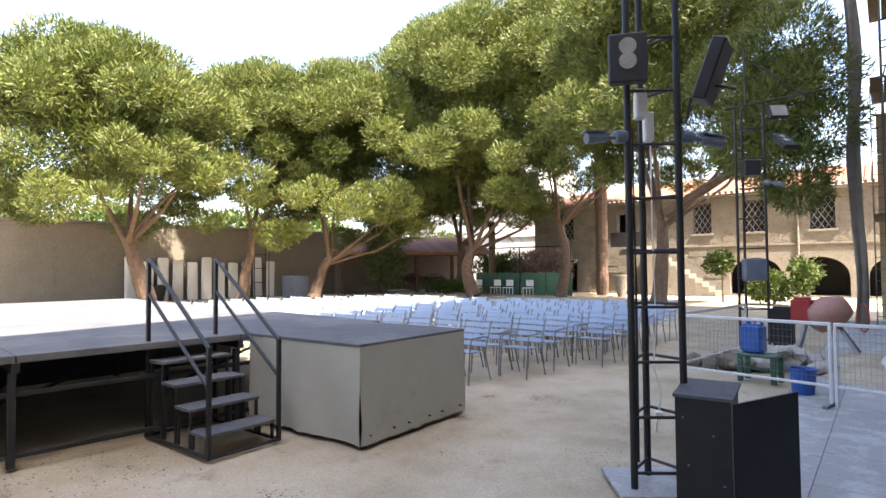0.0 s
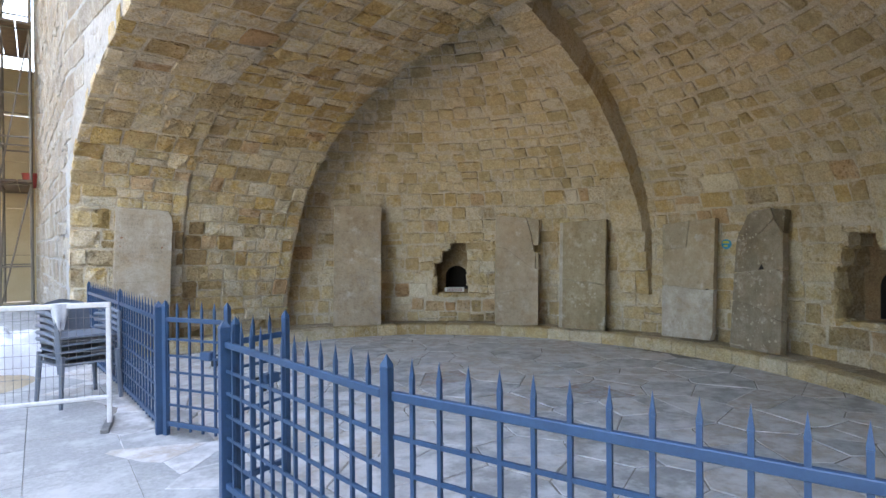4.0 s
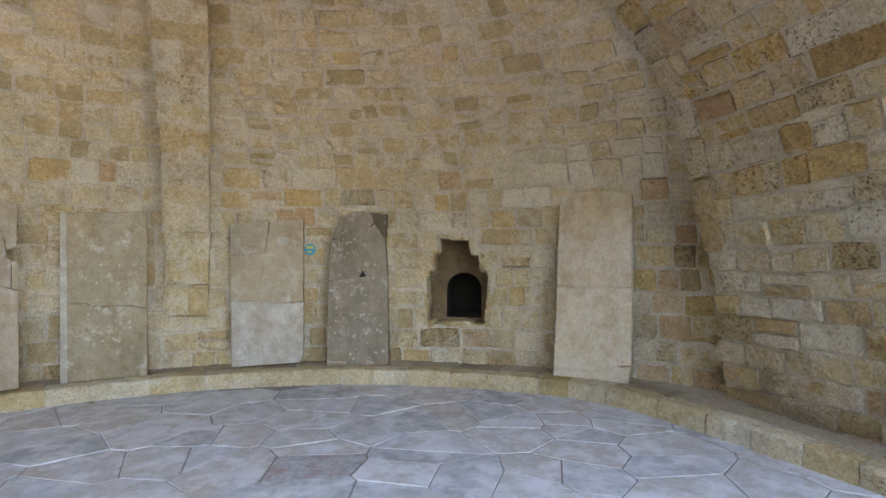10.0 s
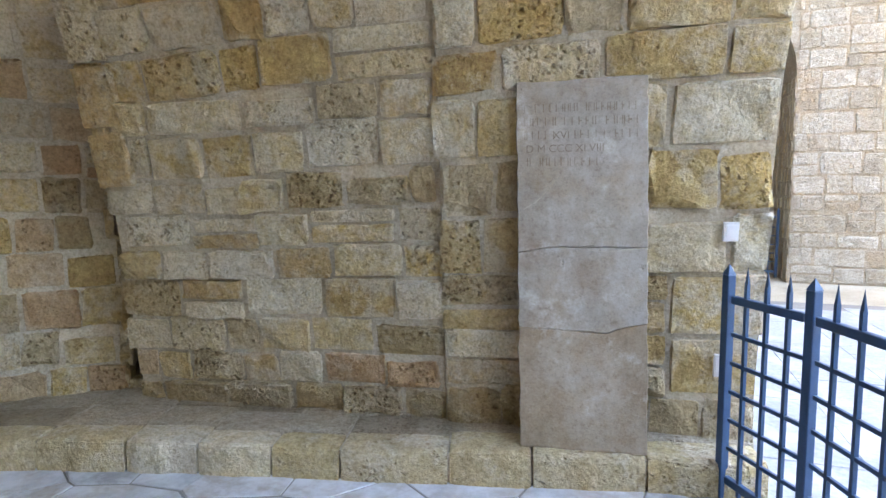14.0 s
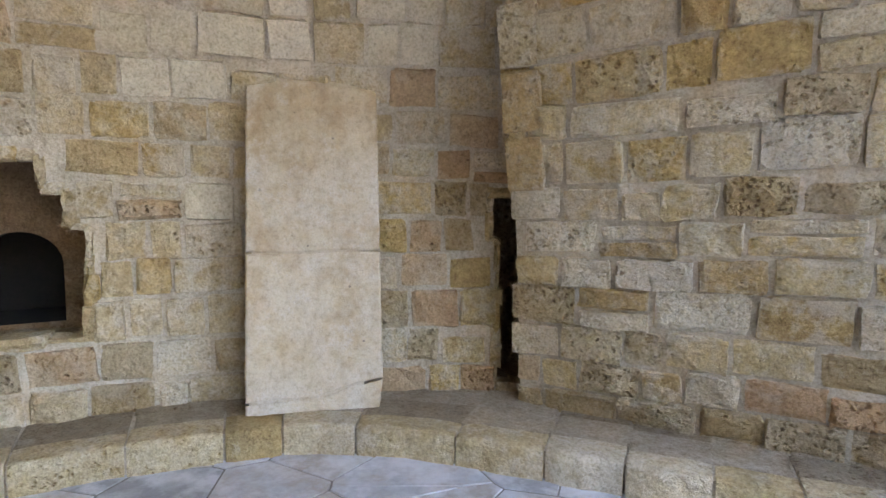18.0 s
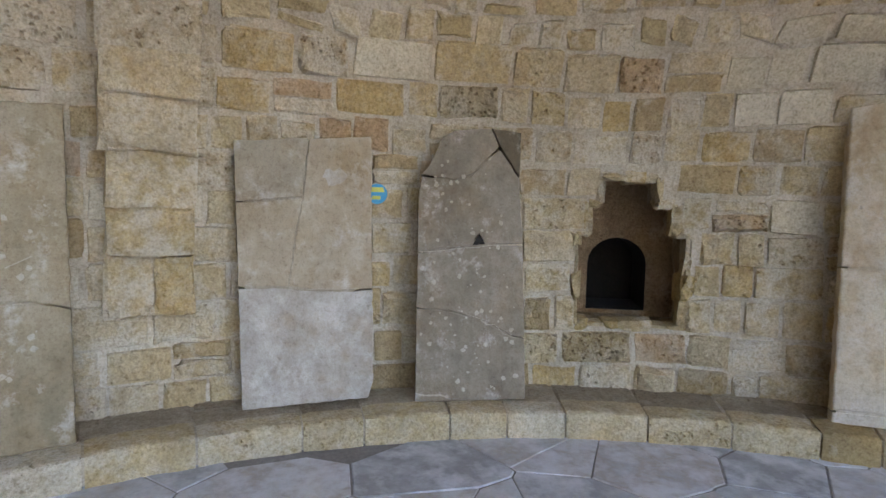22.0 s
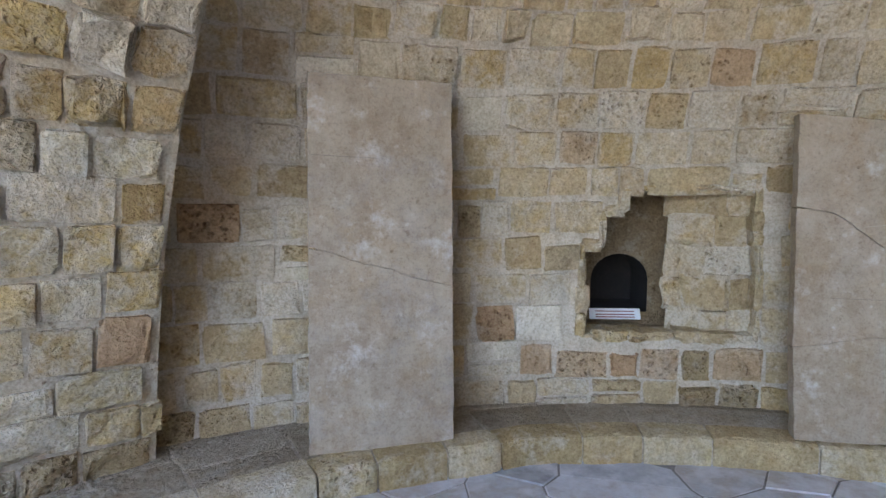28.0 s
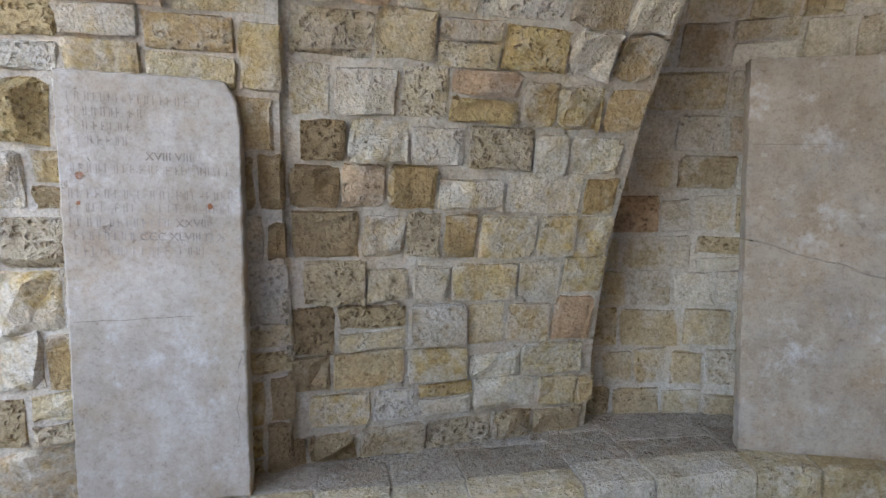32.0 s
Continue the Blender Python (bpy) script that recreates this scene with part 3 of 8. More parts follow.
def niche(name, boxes, arch_from, arch_to, arch_low, arch_high, deep):
    """A stepped recess in the apse wall, lined with rough stone, with a small arched hole at its back."""
    def back(u, v, d):
        p = apse_at(u, v)
        out = (Vector((p.x, p.y, 0)) - C0).normalized()
        return p + out * d
    line = mouth_line(boxes)
    u0, u1, v0, v3 = boxes[0][0], boxes[0][1], boxes[0][2], boxes[-1][3]
    fine = []
    for p, q in zip(line, line[1:] + line[:1]):
        for k in range(4):
            fine.append((p[0] + (q[0] - p[0]) * k / 4, p[1] + (q[1] - p[1]) * k / 4))
    rng = random.Random(len(name) + int(u0 * 10))
    bm = bmesh.new()
    rings = []
    for d in (-0.004, 0.1, 0.22, deep):
        rings.append([bm.verts.new(back(u + (rng.uniform(-0.012, 0.012) if d > 0 else 0), v + (rng.uniform(-0.012, 0.012) if d > 0 else 0), d)) for u, v in fine])
    for a, b in zip(rings, rings[1:]):
        for i in range(len(fine)):
            bm.faces.new((a[i], a[(i + 1) % len(fine)], b[(i + 1) % len(fine)], b[i]))
    lining = tagged(part(name, bm, NICHE_STONE), "rough stone niche in the apse wall with a small arched hole", "niche", kind=setting)
    # arch outline
    cu, half = (arch_from + arch_to) / 2, (arch_to - arch_from) / 2
    spring = arch_high - half
    arch = [(arch_from, arch_low), (arch_from, spring)] + [(cu - half * math.cos(math.pi * k / 12), spring + half * math.sin(math.pi * k / 12)) for k in range(1, 12)] + [(arch_to, spring), (arch_to, arch_low)]
    um, uM, vm, vM = u0 - 0.45, u1 + 0.45, v0 - 0.1, v3 + 0.6
    bm = bmesh.new()
    inner = [bm.verts.new(back(u, v, deep - 0.005)) for u, v in arch]
    hull = []
    for u, v in arch:
        if v <= arch_low + 1e-6:
            hull.append((um if u < cu else uM, vm))
        elif v <= spring + 1e-6:
            hull.append((um if u < cu else uM, v))
        else:
            t = math.atan2(v - spring, u - cu)
            k = min((uM - um) / 2 / max(abs(math.cos(t)), 1e-6), (vM - spring) / max(abs(math.sin(t)), 1e-6))
            hull.append((min(max(cu + k * math.cos(t), um), uM), min(spring + k * math.sin(t), vM)))
    far = [bm.verts.new(back(u, v, deep - 0.005)) for u, v in hull]
    for i in range(len(arch) - 1):
        bm.faces.new((inner[i], inner[i + 1], far[i + 1], far[i]))
    low = [bm.verts.new(back(u, vm, deep - 0.005)) for u in (arch_from, arch_to)]
    bm.faces.new((inner[0], inner[-1], far[-1], far[0]))
    b1 = part("back_wall", bm, NICHE_STONE, lining)
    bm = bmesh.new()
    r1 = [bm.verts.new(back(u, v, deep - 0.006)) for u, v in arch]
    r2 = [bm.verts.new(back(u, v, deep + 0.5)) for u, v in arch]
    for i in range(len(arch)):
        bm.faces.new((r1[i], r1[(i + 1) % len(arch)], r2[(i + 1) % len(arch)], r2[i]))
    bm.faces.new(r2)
    part("chamber", bm, HOLE_SHADE, lining)
    return lining


def niche_edge(lining, boxes, seed):
    """Broken stones round the mouth of a niche, which make its outline ragged."""
    rng = random.Random(seed)
    line = mouth_line(boxes)
    line.append(line[0])
    for (a, b), (c, d) in zip(line, line[1:]):
        length = math.hypot(c - a, d - b)
        f = 0.0
        while f < length - 0.02:
            l = min(rng.uniform(0.08, 0.2), length - f)
            m = (f + l / 2) / length
            u, v = a + (c - a) * m, b + (d - b) * m
            bm = bmesh.new()
            bmesh.ops.create_icosphere(bm, subdivisions=2, radius=1.0)
            flat = abs(d - b) < abs(c - a)
            su, sv = (l * 0.58, rng.uniform(0.012, 0.045)) if flat else (rng.uniform(0.012, 0.045), l * 0.58)
            p = apse_at(u, v)
            out = (Vector((p.x, p.y, 0)) - C0).normalized()
            side = Vector((-out.y, out.x, 0))
            deep = rng.uniform(0.07, 0.12)
            for q in bm.verts:
                co = q.co
                k = 1 + 0.45 * noise.noise((co.x * 2.2 + u * 9, co.y * 2.2 + v * 9, co.z * 2.2))
                sq = [math.copysign(abs(x) ** 0.35, x) * k for x in co]
                q.co = p + out * (deep * 0.75 + sq[0] * deep) + side * sq[1] * su + Vector((0, 0, sq[2] * sv))
            part("edge_stone", bm, STONE, lining)
            f += l


niche_1 = niche("niche_1", NICHE_1, 43.9 * DEG, 48.1 * DEG, 0.65, 1.05, 0.42)
niche_2 = niche("niche_2", NICHE_2, -26.1 * DEG, -21.6 * DEG, 0.60, 1.12, 0.42)
masonry(niche_1, lambda u, v: apse_at(u, v) + (apse_at(u, 0.3) - C0).normalized() * (0.10 + 0.03 * math.sin(u * 9)), 37.5 * DEG, 43.6 * DEG, (0.56, 0.74, 0.93, 1.13, 1.32, 1.52), (0.14, 0.28), 19, 40, STONE, -0.02, rough=(0.008, 0.018), proud=(0.0, 0.035), wave=0.0)
niche_edge(niche_1, NICHE_1, 3)
niche_edge(niche_2, NICHE_2, 4)
# dark gap between the apse wall and the jamb
def gap_back(u, v, d):
    p = apse_at(u, v)
    return p + (Vector((p.x, p.y, 0)) - C0).normalized() * d


bm = bmesh.new()
line = [(CREVICE[0][0], 0.17), (CREVICE[0][1], 0.17), (CREVICE[0][1], 1.08), (CREVICE[1][1], 1.08), (CREVICE[1][1], 1.30), (CREVICE[1][1] - 0.06, 1.36), (CREVICE[0][0], 1.36)]
r1, r2 = [[bm.verts.new(gap_back(u, v, d)) for u, v in line] for d in (-0.004, 0.55)]
for i in range(len(line)):
    j = (i + 1) % len(line)
    bm.faces.new((r1[i], r1[j], r2[j], r2[i]))
bm.faces.new(r2)
crevice = tagged(part("crevice", bm, NICHE_STONE), "dark rough gap between the apse wall and jamb", "niche", kind=setting)
niche_edge(crevice, CREVICE, 7)

# floors
tagged(part("ground", sheet([[(x, y, -0.03) for y in np.linspace(-1500, 1500, 5)] for x in np.linspace(-1500, 1500, 5)]), SAND), "packed sandy ground of the courtyard", "ground", kind=setting)
floor = tagged(part("floor", sheet([[(x, y, -0.002) for y in np.linspace(1.3, 11.0, 20)] for x in np.linspace(1.7, 9.0, 16)]), FLAG_JOINT), "irregular grey flagstone floor of the apse", "floor", kind=setting)
pavement = tagged(part("pavement", sheet([[(x, y, -0.008) for y in np.linspace(-3.2, 20, 40)] for x in np.linspace(-0.12, 4.0, 8)]), FLAG_JOINT), "grey stone slab paving along the facade", "pavement", kind=setting)

# ledge along the wall: line of its front edge and of its back
ARC = [(C0.x + 4.29 * math.cos(a), C0.y + 4.29 * math.sin(a)) for a in np.radians(np.arange(-33, 59, 4))]
EDGE = [(3.2, 1.9), (4.17, 2.13), (5.0, 2.35), (5.91, 2.56), (6.73, 2.83), (7.2, 3.13)] + ARC + [(5.99, 9.58), (5.51, 9.79), (5.07, 9.85), (4.4, 9.88), (2.1, 10.05)]
edge_line, EDGE_LEN = resample([(x, y, 0) for x, y in EDGE], 160)
edge_line = softened(edge_line, 2)


def ledge_at(u, w):
    """A point over the ledge: u metres along its front edge, w metres in from it."""
    p, q = along(edge_line, (u - 0.02) / EDGE_LEN), along(edge_line, (u + 0.02) / EDGE_LEN)
    d = (q - p).normalized()
    n = Vector((d.y, -d.x, 0))
    p = (p + q) / 2
    if (p + n * 0.3 - INSIDE).xy.length < (p - INSIDE).xy.length:
        n = -n
    return p + n * w


ledge = tagged(part("ledge", sheet([[(*ledge_at(u, 0.03).xy, 0.0), (*ledge_at(u, 0.03).xy, BENCH - 0.02), (*ledge_at(u, 0.95).xy, BENCH - 0.012)] for u in np.linspace(0.03, EDGE_LEN - 0.03, 120)]), MORTAR), "low stone ledge along the foot of the wall", "ledge", kind=setting)


# ---- gravestones ----
def slab_stone(name, stops, stain, stain_from=0.55, stain_scale=2.2, pits=0.15):
    """Worn marble: blotches, vertical streaks, brown stains, pale wash and small chips."""
    m = bpy.data.materials.new(name)
    m.use_nodes = True
    nt = m.node_tree
    bsdf = nt.nodes["Principled BSDF"]
    co = nt.nodes.new("ShaderNodeTexCoord").outputs["Object"]
    own = nt.nodes.new("ShaderNodeObjectInfo").outputs["Random"]
    tall = nt.nodes.new("ShaderNodeVectorMath")
    tall.operation = "MULTIPLY"
    tall.inputs[1].default_value = (9, 9, 0.9)
    nt.links.new(co, tall.inputs[0])
    big, mid, fine = noise_of(nt, co, 2.4, 8, 0.65), noise_of(nt, co, 11, 6, 0.7), noise_of(nt, co, 90, 3, 0.7)
    streak = noise_of(nt, tall.outputs[0], 1.0, 5, 0.6)
    fac = math_of(nt, "ADD", math_of(nt, "MULTIPLY", math_of(nt, "SUBTRACT", math_of(nt, "ADD", big, math_of(nt, "MULTIPLY", streak, 0.5)), 0.75), 1.5), math_of(nt, "ADD", 0.42, math_of(nt, "MULTIPLY", own, 0.15)))
    colour = ramp_of(nt, stops, fac).outputs[0]
    where = ramp_of(nt, ((stain_from - 0.03, (0, 0, 0)), (stain_from + 0.12, (1, 1, 1))), noise_of(nt, co, stain_scale, 8, 0.7)).outputs[0]
    colour = mix_of(nt, math_of(nt, "MULTIPLY", where, 0.8), colour, stain)
    brown = ramp_of(nt, ((0.5, (0, 0, 0)), (0.7, (1, 1, 1))), noise_of(nt, co, 3.6, 7, 0.68)).outputs[0]
    colour = mix_of(nt, math_of(nt, "MULTIPLY", brown, 0.7), colour, mix_of(nt, 1.0, colour, (0.86, 0.72, 0.55), "MULTIPLY"))
    dirt = ramp_of(nt, ((0.32, (0.60, 0.55, 0.49)), (0.52, (1.0, 1.0, 1.0)), (0.72, (1.14, 1.14, 1.14))), mid).outputs[0]
    colour = mix_of(nt, 0.38, colour, dirt, "MULTIPLY")
    pale = ramp_of(nt, ((0.55, (0, 0, 0)), (0.68, (1, 1, 1))), noise_of(nt, co, 5.5, 9, 0.75)).outputs[0]
    colour = mix_of(nt, math_of(nt, "MULTIPLY", pale, 0.6), colour, (0.72, 0.70, 0.67))
    scar = ramp_of(nt, ((0.36, (0.62, 0.57, 0.52)), (0.46, (0.96, 0.95, 0.94)), (0.56, (1.04, 1.04, 1.04)), (0.7, (1.18, 1.18, 1.18))), noise_of(nt, co, 38, 7, 0.8)).outputs[0]
    colour = mix_of(nt, 0.6, colour, scar, "MULTIPLY")
    speck = ramp_of(nt, ((0.25, (0.72, 0.70, 0.67)), (0.5, (1.0, 1.0, 1.0)), (0.8, (1.1, 1.1, 1.1))), fine).outputs[0]
    colour = mix_of(nt, 0.6, colour, speck, "MULTIPLY")
    hole = ramp_of(nt, ((0.24, (1, 1, 1)), (0.32, (0, 0, 0))), noise_of(nt, co, 17, 3, 0.6)).outputs[0]
    colour = mix_of(nt, math_of(nt, "MULTIPLY", hole, 0.35 + pits), colour, mix_of(nt, 1.0, colour, (0.6, 0.54, 0.46), "MULTIPLY"))
    colour = mix_of(nt, 1.0, colour, (0.75, 0.71, 0.66), "MULTIPLY")
    nt.links.new(colour, bsdf.inputs["Base Color"])
    bsdf.inputs["Roughness"].default_value = 0.8
    bsdf.inputs["Specular IOR Level"].default_value = 0.3
    height = math_of(nt, "SUBTRACT", math_of(nt, "ADD", math_of(nt, "MULTIPLY", mid, 0.6), math_of(nt, "MULTIPLY", fine, 0.2)), math_of(nt, "MULTIPLY", hole, 0.4))
    b = nt.nodes.new("ShaderNodeBump")
    b.inputs["Strength"].default_value, b.inputs["Distance"].default_value = 0.9, 0.008
    nt.links.new(height, b.inputs["Height"])
    nt.links.new(b.outputs[0], bsdf.inputs["Normal"])
    return m


M_A = slab_stone("mauve_grey_marble", ((0.15, (0.374, 0.304, 0.228)), (0.5, (0.465, 0.392, 0.300)), (0.85, (0.556, 0.480, 0.382))), (0.374, 0.338, 0.300), 0.54, 3.0)
M_B = slab_stone("warm_grey_marble", ((0.15, (0.343, 0.265, 0.187)), (0.5, (0.424, 0.348, 0.259)), (0.85, (0.505, 0.431, 0.341))), (0.525, 0.475, 0.410), 0.55, 1.6)
M_C = slab_stone("olive_grey_marble", ((0.15, (0.303, 0.255, 0.168)), (0.5, (0.384, 0.328, 0.228)), (0.85, (0.465, 0.412, 0.305))), (0.505, 0.451, 0.355), 0.58, 2.0)
M_D = slab_stone("beige_marble", ((0.15, (0.374, 0.304, 0.209)), (0.5, (0.455, 0.382, 0.278)), (0.85, (0.535, 0.465, 0.355))), (0.606, 0.549, 0.455), 0.56, 2.6)
M_D2 = slab_stone("dull_taupe_marble", ((0.15, (0.384, 0.333, 0.255)), (0.85, (0.455, 0.402, 0.309))), (0.424, 0.372, 0.291))
M_D3 = slab_stone("whitewashed_marble", ((0.15, (0.42, 0.38, 0.32)), (0.85, (0.56, 0.52, 0.47))), (0.64, 0.62, 0.58), 0.5, 3.0)
M_E = slab_stone("lichened_marble", ((0.15, (0.22, 0.185, 0.14)), (0.5, (0.31, 0.27, 0.21)), (0.85, (0.40, 0.355, 0.29))), (0.15, 0.12, 0.085), 0.63, 3.0, 0.4)
M_LICHEN = slab_stone("pale_lichen", ((0.15, (0.50, 0.46, 0.38)), (0.85, (0.58, 0.54, 0.46))), (0.44, 0.40, 0.33))
M_MOSS = slab_stone("dark_moss_crust", ((0.15, (0.10, 0.085, 0.06)), (0.85, (0.18, 0.15, 0.10))), (0.3, 0.27, 0.2), 0.6, 6.0)
M_F = slab_stone("cream_marble", ((0.15, (0.56, 0.44, 0.29)), (0.5, (0.65, 0.55, 0.40)), (0.85, (0.72, 0.64, 0.50))), (0.72, 0.68, 0.60), 0.5, 1.6)
M_G = slab_stone("blue_grey_marble", ((0.15, (0.36, 0.32, 0.27)), (0.5, (0.45, 0.415, 0.37)), (0.85, (0.52, 0.49, 0.45))), (0.36, 0.29, 0.23), 0.58, 1.7)
M_H = slab_stone("white_marble", ((0.15, (0.444, 0.382, 0.291)), (0.5, (0.525, 0.465, 0.378)), (0.85, (0.586, 0.539, 0.460))), (0.465, 0.363, 0.255), 0.58, 2.2)
M_FAINT = slab_stone("worn_carved_line", ((0.15, (0.36, 0.31, 0.25)), (0.85, (0.44, 0.395, 0.33))), (0.42, 0.37, 0.31))
M_CUT = slab_stone("carved_line", ((0.15, (0.28, 0.24, 0.19)), (0.85, (0.36, 0.31, 0.25))), (0.33, 0.28, 0.23))
M_RUST = slab_stone("rust_mark", ((0.15, (0.30, 0.12, 0.05)), (0.85, (0.42, 0.20, 0.09))), (0.3, 0.15, 0.08))


def rough_line(poly, rng, step=0.05, amount=0.003, scale=(0.7, 1.9)):
    """The outline of a polygon in shares of the slab, cut fine and made uneven."""
    out = []
    for (a, b), (c, d) in zip(poly, poly[1:] + poly[:1]):
        n = max(1, int(math.hypot((c - a) * scale[0], (d - b) * scale[1]) / step))
        for k in range(n):
            f = k / n
            j = amount if k else amount * 0.4
            out.append((a + (c - a) * f + rng.uniform(-j, j) / scale[0], b + (d - b) * f + rng.uniform(-j, j) / scale[1]))
    return out


FULL = [(0, 0), (1, 0), (1, 1), (0, 1)]


def gravestone(label, bl, br, tl, tr, thick, pieces, seed, rim=0.004, fill=((0.03, 0.02), (0.86, 0.02), (0.86, 0.8), (0.72, 0.9), (0.3, 0.9), (0.06, 0.78))):
    """A leaning slab by its four front corners, in one or more broken pieces: (name, outline, material, proud, label)."""
    bl, br, tl, tr = (Vector(p) for p in (bl, br, tl, tr))
    n = (br - bl).cross(tl - bl).normalized()
    tr = tr - n * (tr - bl).dot(n)
    if n.dot(INSIDE - bl) < 0:
        n = -n
    rng = random.Random(seed)
    def at(s, t, off=0.0):
        return bl.lerp(br, s).lerp(tl.lerp(tr, s), t) + n * off
    thing = tagged(empty("gravestone", bl.lerp(br, 0.5)), label, "gravestone", "gravestones leaning in the apse")
    size = ((br - bl).length, (tl - bl).length)
    if len(pieces) > 1:
        bm = bmesh.new()
        f1, f2 = [[bm.verts.new(at(s, t, o)) for s, t in fill] for o in (-0.010, -thick * 0.8)]
        for i in range(len(f1)):
            j = (i + 1) % len(f1)
            bm.faces.new((f1[i], f1[j], f2[j], f2[i]))
        bm.faces.new(f1)
        bm.faces.new(f2[::-1])
        part("mortar_bed", bm, pieces[0][2], thing, "mortar between the broken pieces")
    for name, poly, mat, proud, note in pieces:
        line = rough_line(poly, rng, 0.035, 0.0035, size)
        c = (sum(p[0] for p in line) / len(line), sum(p[1] for p in line) / len(line))
        def pull(p, d):
            dx, dy = (p[0] - c[0]) * size[0], (p[1] - c[1]) * size[1]
            k = max(0.0, 1 - d / max(math.hypot(dx, dy), 0.02))
            return c[0] + (p[0] - c[0]) * k, c[1] + (p[1] - c[1]) * k
        bm = bmesh.new()
        back = [bm.verts.new(at(*p, proud - thick)) for p in line]
        edge = [bm.verts.new(at(*p, proud - rim)) for p in line]
        mid = [bm.verts.new(at(*pull(p, rim * 0.35), proud - rim * 0.3)) for p in line]
        face = [bm.verts.new(at(*pull(p, rim * 1.1), proud)) for p in line]
        for a, b in ((back, edge), (edge, mid), (mid, face)):
            for i in range(len(line)):
                j = (i + 1) % len(line)
                bm.faces.new((a[i], a[j], b[j], b[i]))
        bm.faces.new(face)
        bm.faces.new(back[::-1])
        part(name, bm, mat, thing, note)
    return thing, at, size, rng


def blotches(thing, at, size, rng, count, r, mat, name, off=0.002, area=(0.05, 0.95, 0.05, 0.95)):
    """Flat growths on a slab, joined."""
    bm = bmesh.new()
    for k in range(count):
        s, t = rng.uniform(area[0], area[1]), rng.uniform(area[2], area[3])
        q = rng.uniform(*r)
        ring = [bm.verts.new(at(s + q * rng.uniform(0.55, 1.2) * math.cos(a) / size[0], t + q * rng.uniform(0.55, 1.2) * math.sin(a) / size[1], off)) for a in np.linspace(0, 2 * math.pi, 9, endpoint=False)]
        bm.faces.new(ring)
    tagged(part(name, bm, mat, thing), kind="stuff")


def seam_line(thing, at, size, points, width, mat, name="crack", off=0.0025):
    """A thin raised or dark line over a slab."""
    bm = bmesh.new()
    rows = []
    for k, (s, t) in enumerate(points):
        rows.append([at(s, t - width / size[1] / 2, off), at(s, t + width / size[1] / 2, off)])
    me = sheet(rows)
    bm.free()
    part(name, me, mat, thing)


def wavy(a, b, n, rng, amount):
    return [(a[0] + (b[0] - a[0]) * k / n + (rng.uniform(-amount, amount) if 0 < k < n else 0) * 0.3, a[1] + (b[1] - a[1]) * k / n + (rng.uniform(-amount, amount) if 0 < k < n else 0)) for k in range(n + 1)]


def letters(thing, at, size, rng, lines, mat, words=()):
    """Cut lines of writing: strokes where it cannot be read, letters where it can."""
    for t, s0, s1, h in lines:
        bm = bmesh.new()
        s = s0
        while s < s1:
            w = rng.uniform(0.014, 0.022)
            k = rng.random()
            strokes = [(0, 0, 1)] if k < 0.4 else [(0, 0, 1), (w * 0.55, 0.0, 1)] if k < 0.75 else [(0, 0, 1), (w * 0.5, 0.4, 0.6)]
            for dx, a, b in strokes:
                x0, x1 = s + dx / size[0], s + (dx + 0.0045) / size[0]
                if b - a < 0.5:
                    x0, x1 = s, s + w * 0.7 / size[0]
                q = [bm.verts.new(at(x, t + h * f / size[1], 0.0022)) for x, f in ((x0, a), (x1, a), (x1, b), (x0, b))]
                bm.faces.new(q)
            s += (w + rng.uniform(0.008, 0.016)) / size[0]
            if rng.random() < 0.12:
                s += 0.02 / size[0]
        tagged(part("writing", bm, mat, thing), kind="stuff")
    for text, s, t, h in words:
        cu = bpy.data.curves.new("inscription", "FONT")
        cu.body, cu.size, cu.extrude = text, h * 1.35, 0.0006
        cu.materials.append(mat)
        ob = new("inscription", cu)
        o, x, y = at(s, t, 0.0022), (at(1, t) - at(0, t)).normalized(), (at(s, 1) - at(s, 0)).normalized()
        z = x.cross(y)
        ob.matrix_basis = Matrix(((x.x, y.x, z.x, o.x), (x.y, y.y, z.y, o.y), (x.z, y.z, z.z, o.z), (0, 0, 0, 1)))
        ob.parent = thing
        ob.matrix_parent_inverse = thing.matrix_basis.inverted()


B = BENCH
# tall slab beside the left jamb, cracked across
cut = wavy((0, 0.545), (1, 0.435), 7, random.Random(1), 0.006)
g = gravestone("tall mauve-grey marble gravestone cracked across its middle", (5.37, 10.01, B), (6.04, 9.69, B), (5.46, 10.12, 2.05), (6.10, 9.76, 2.03), 0.09, [
    ("upper_piece", cut + [(1, 1), (0, 1)], M_A, 0.0, ""), ("lower_piece", [(0, 0), (1, 0)] + [(s, t - 0.002) for s, t in cut[::-1]], M_A, -0.002, "")], 101)
blotches(*g, 14, (0.006, 0.016), M_H, "chipping")
seam_line(g[0], g[1], g[2], wavy((0.02, 0.785), (0.55, 0.78), 6, g[3], 0.002), 0.004, M_CUT)
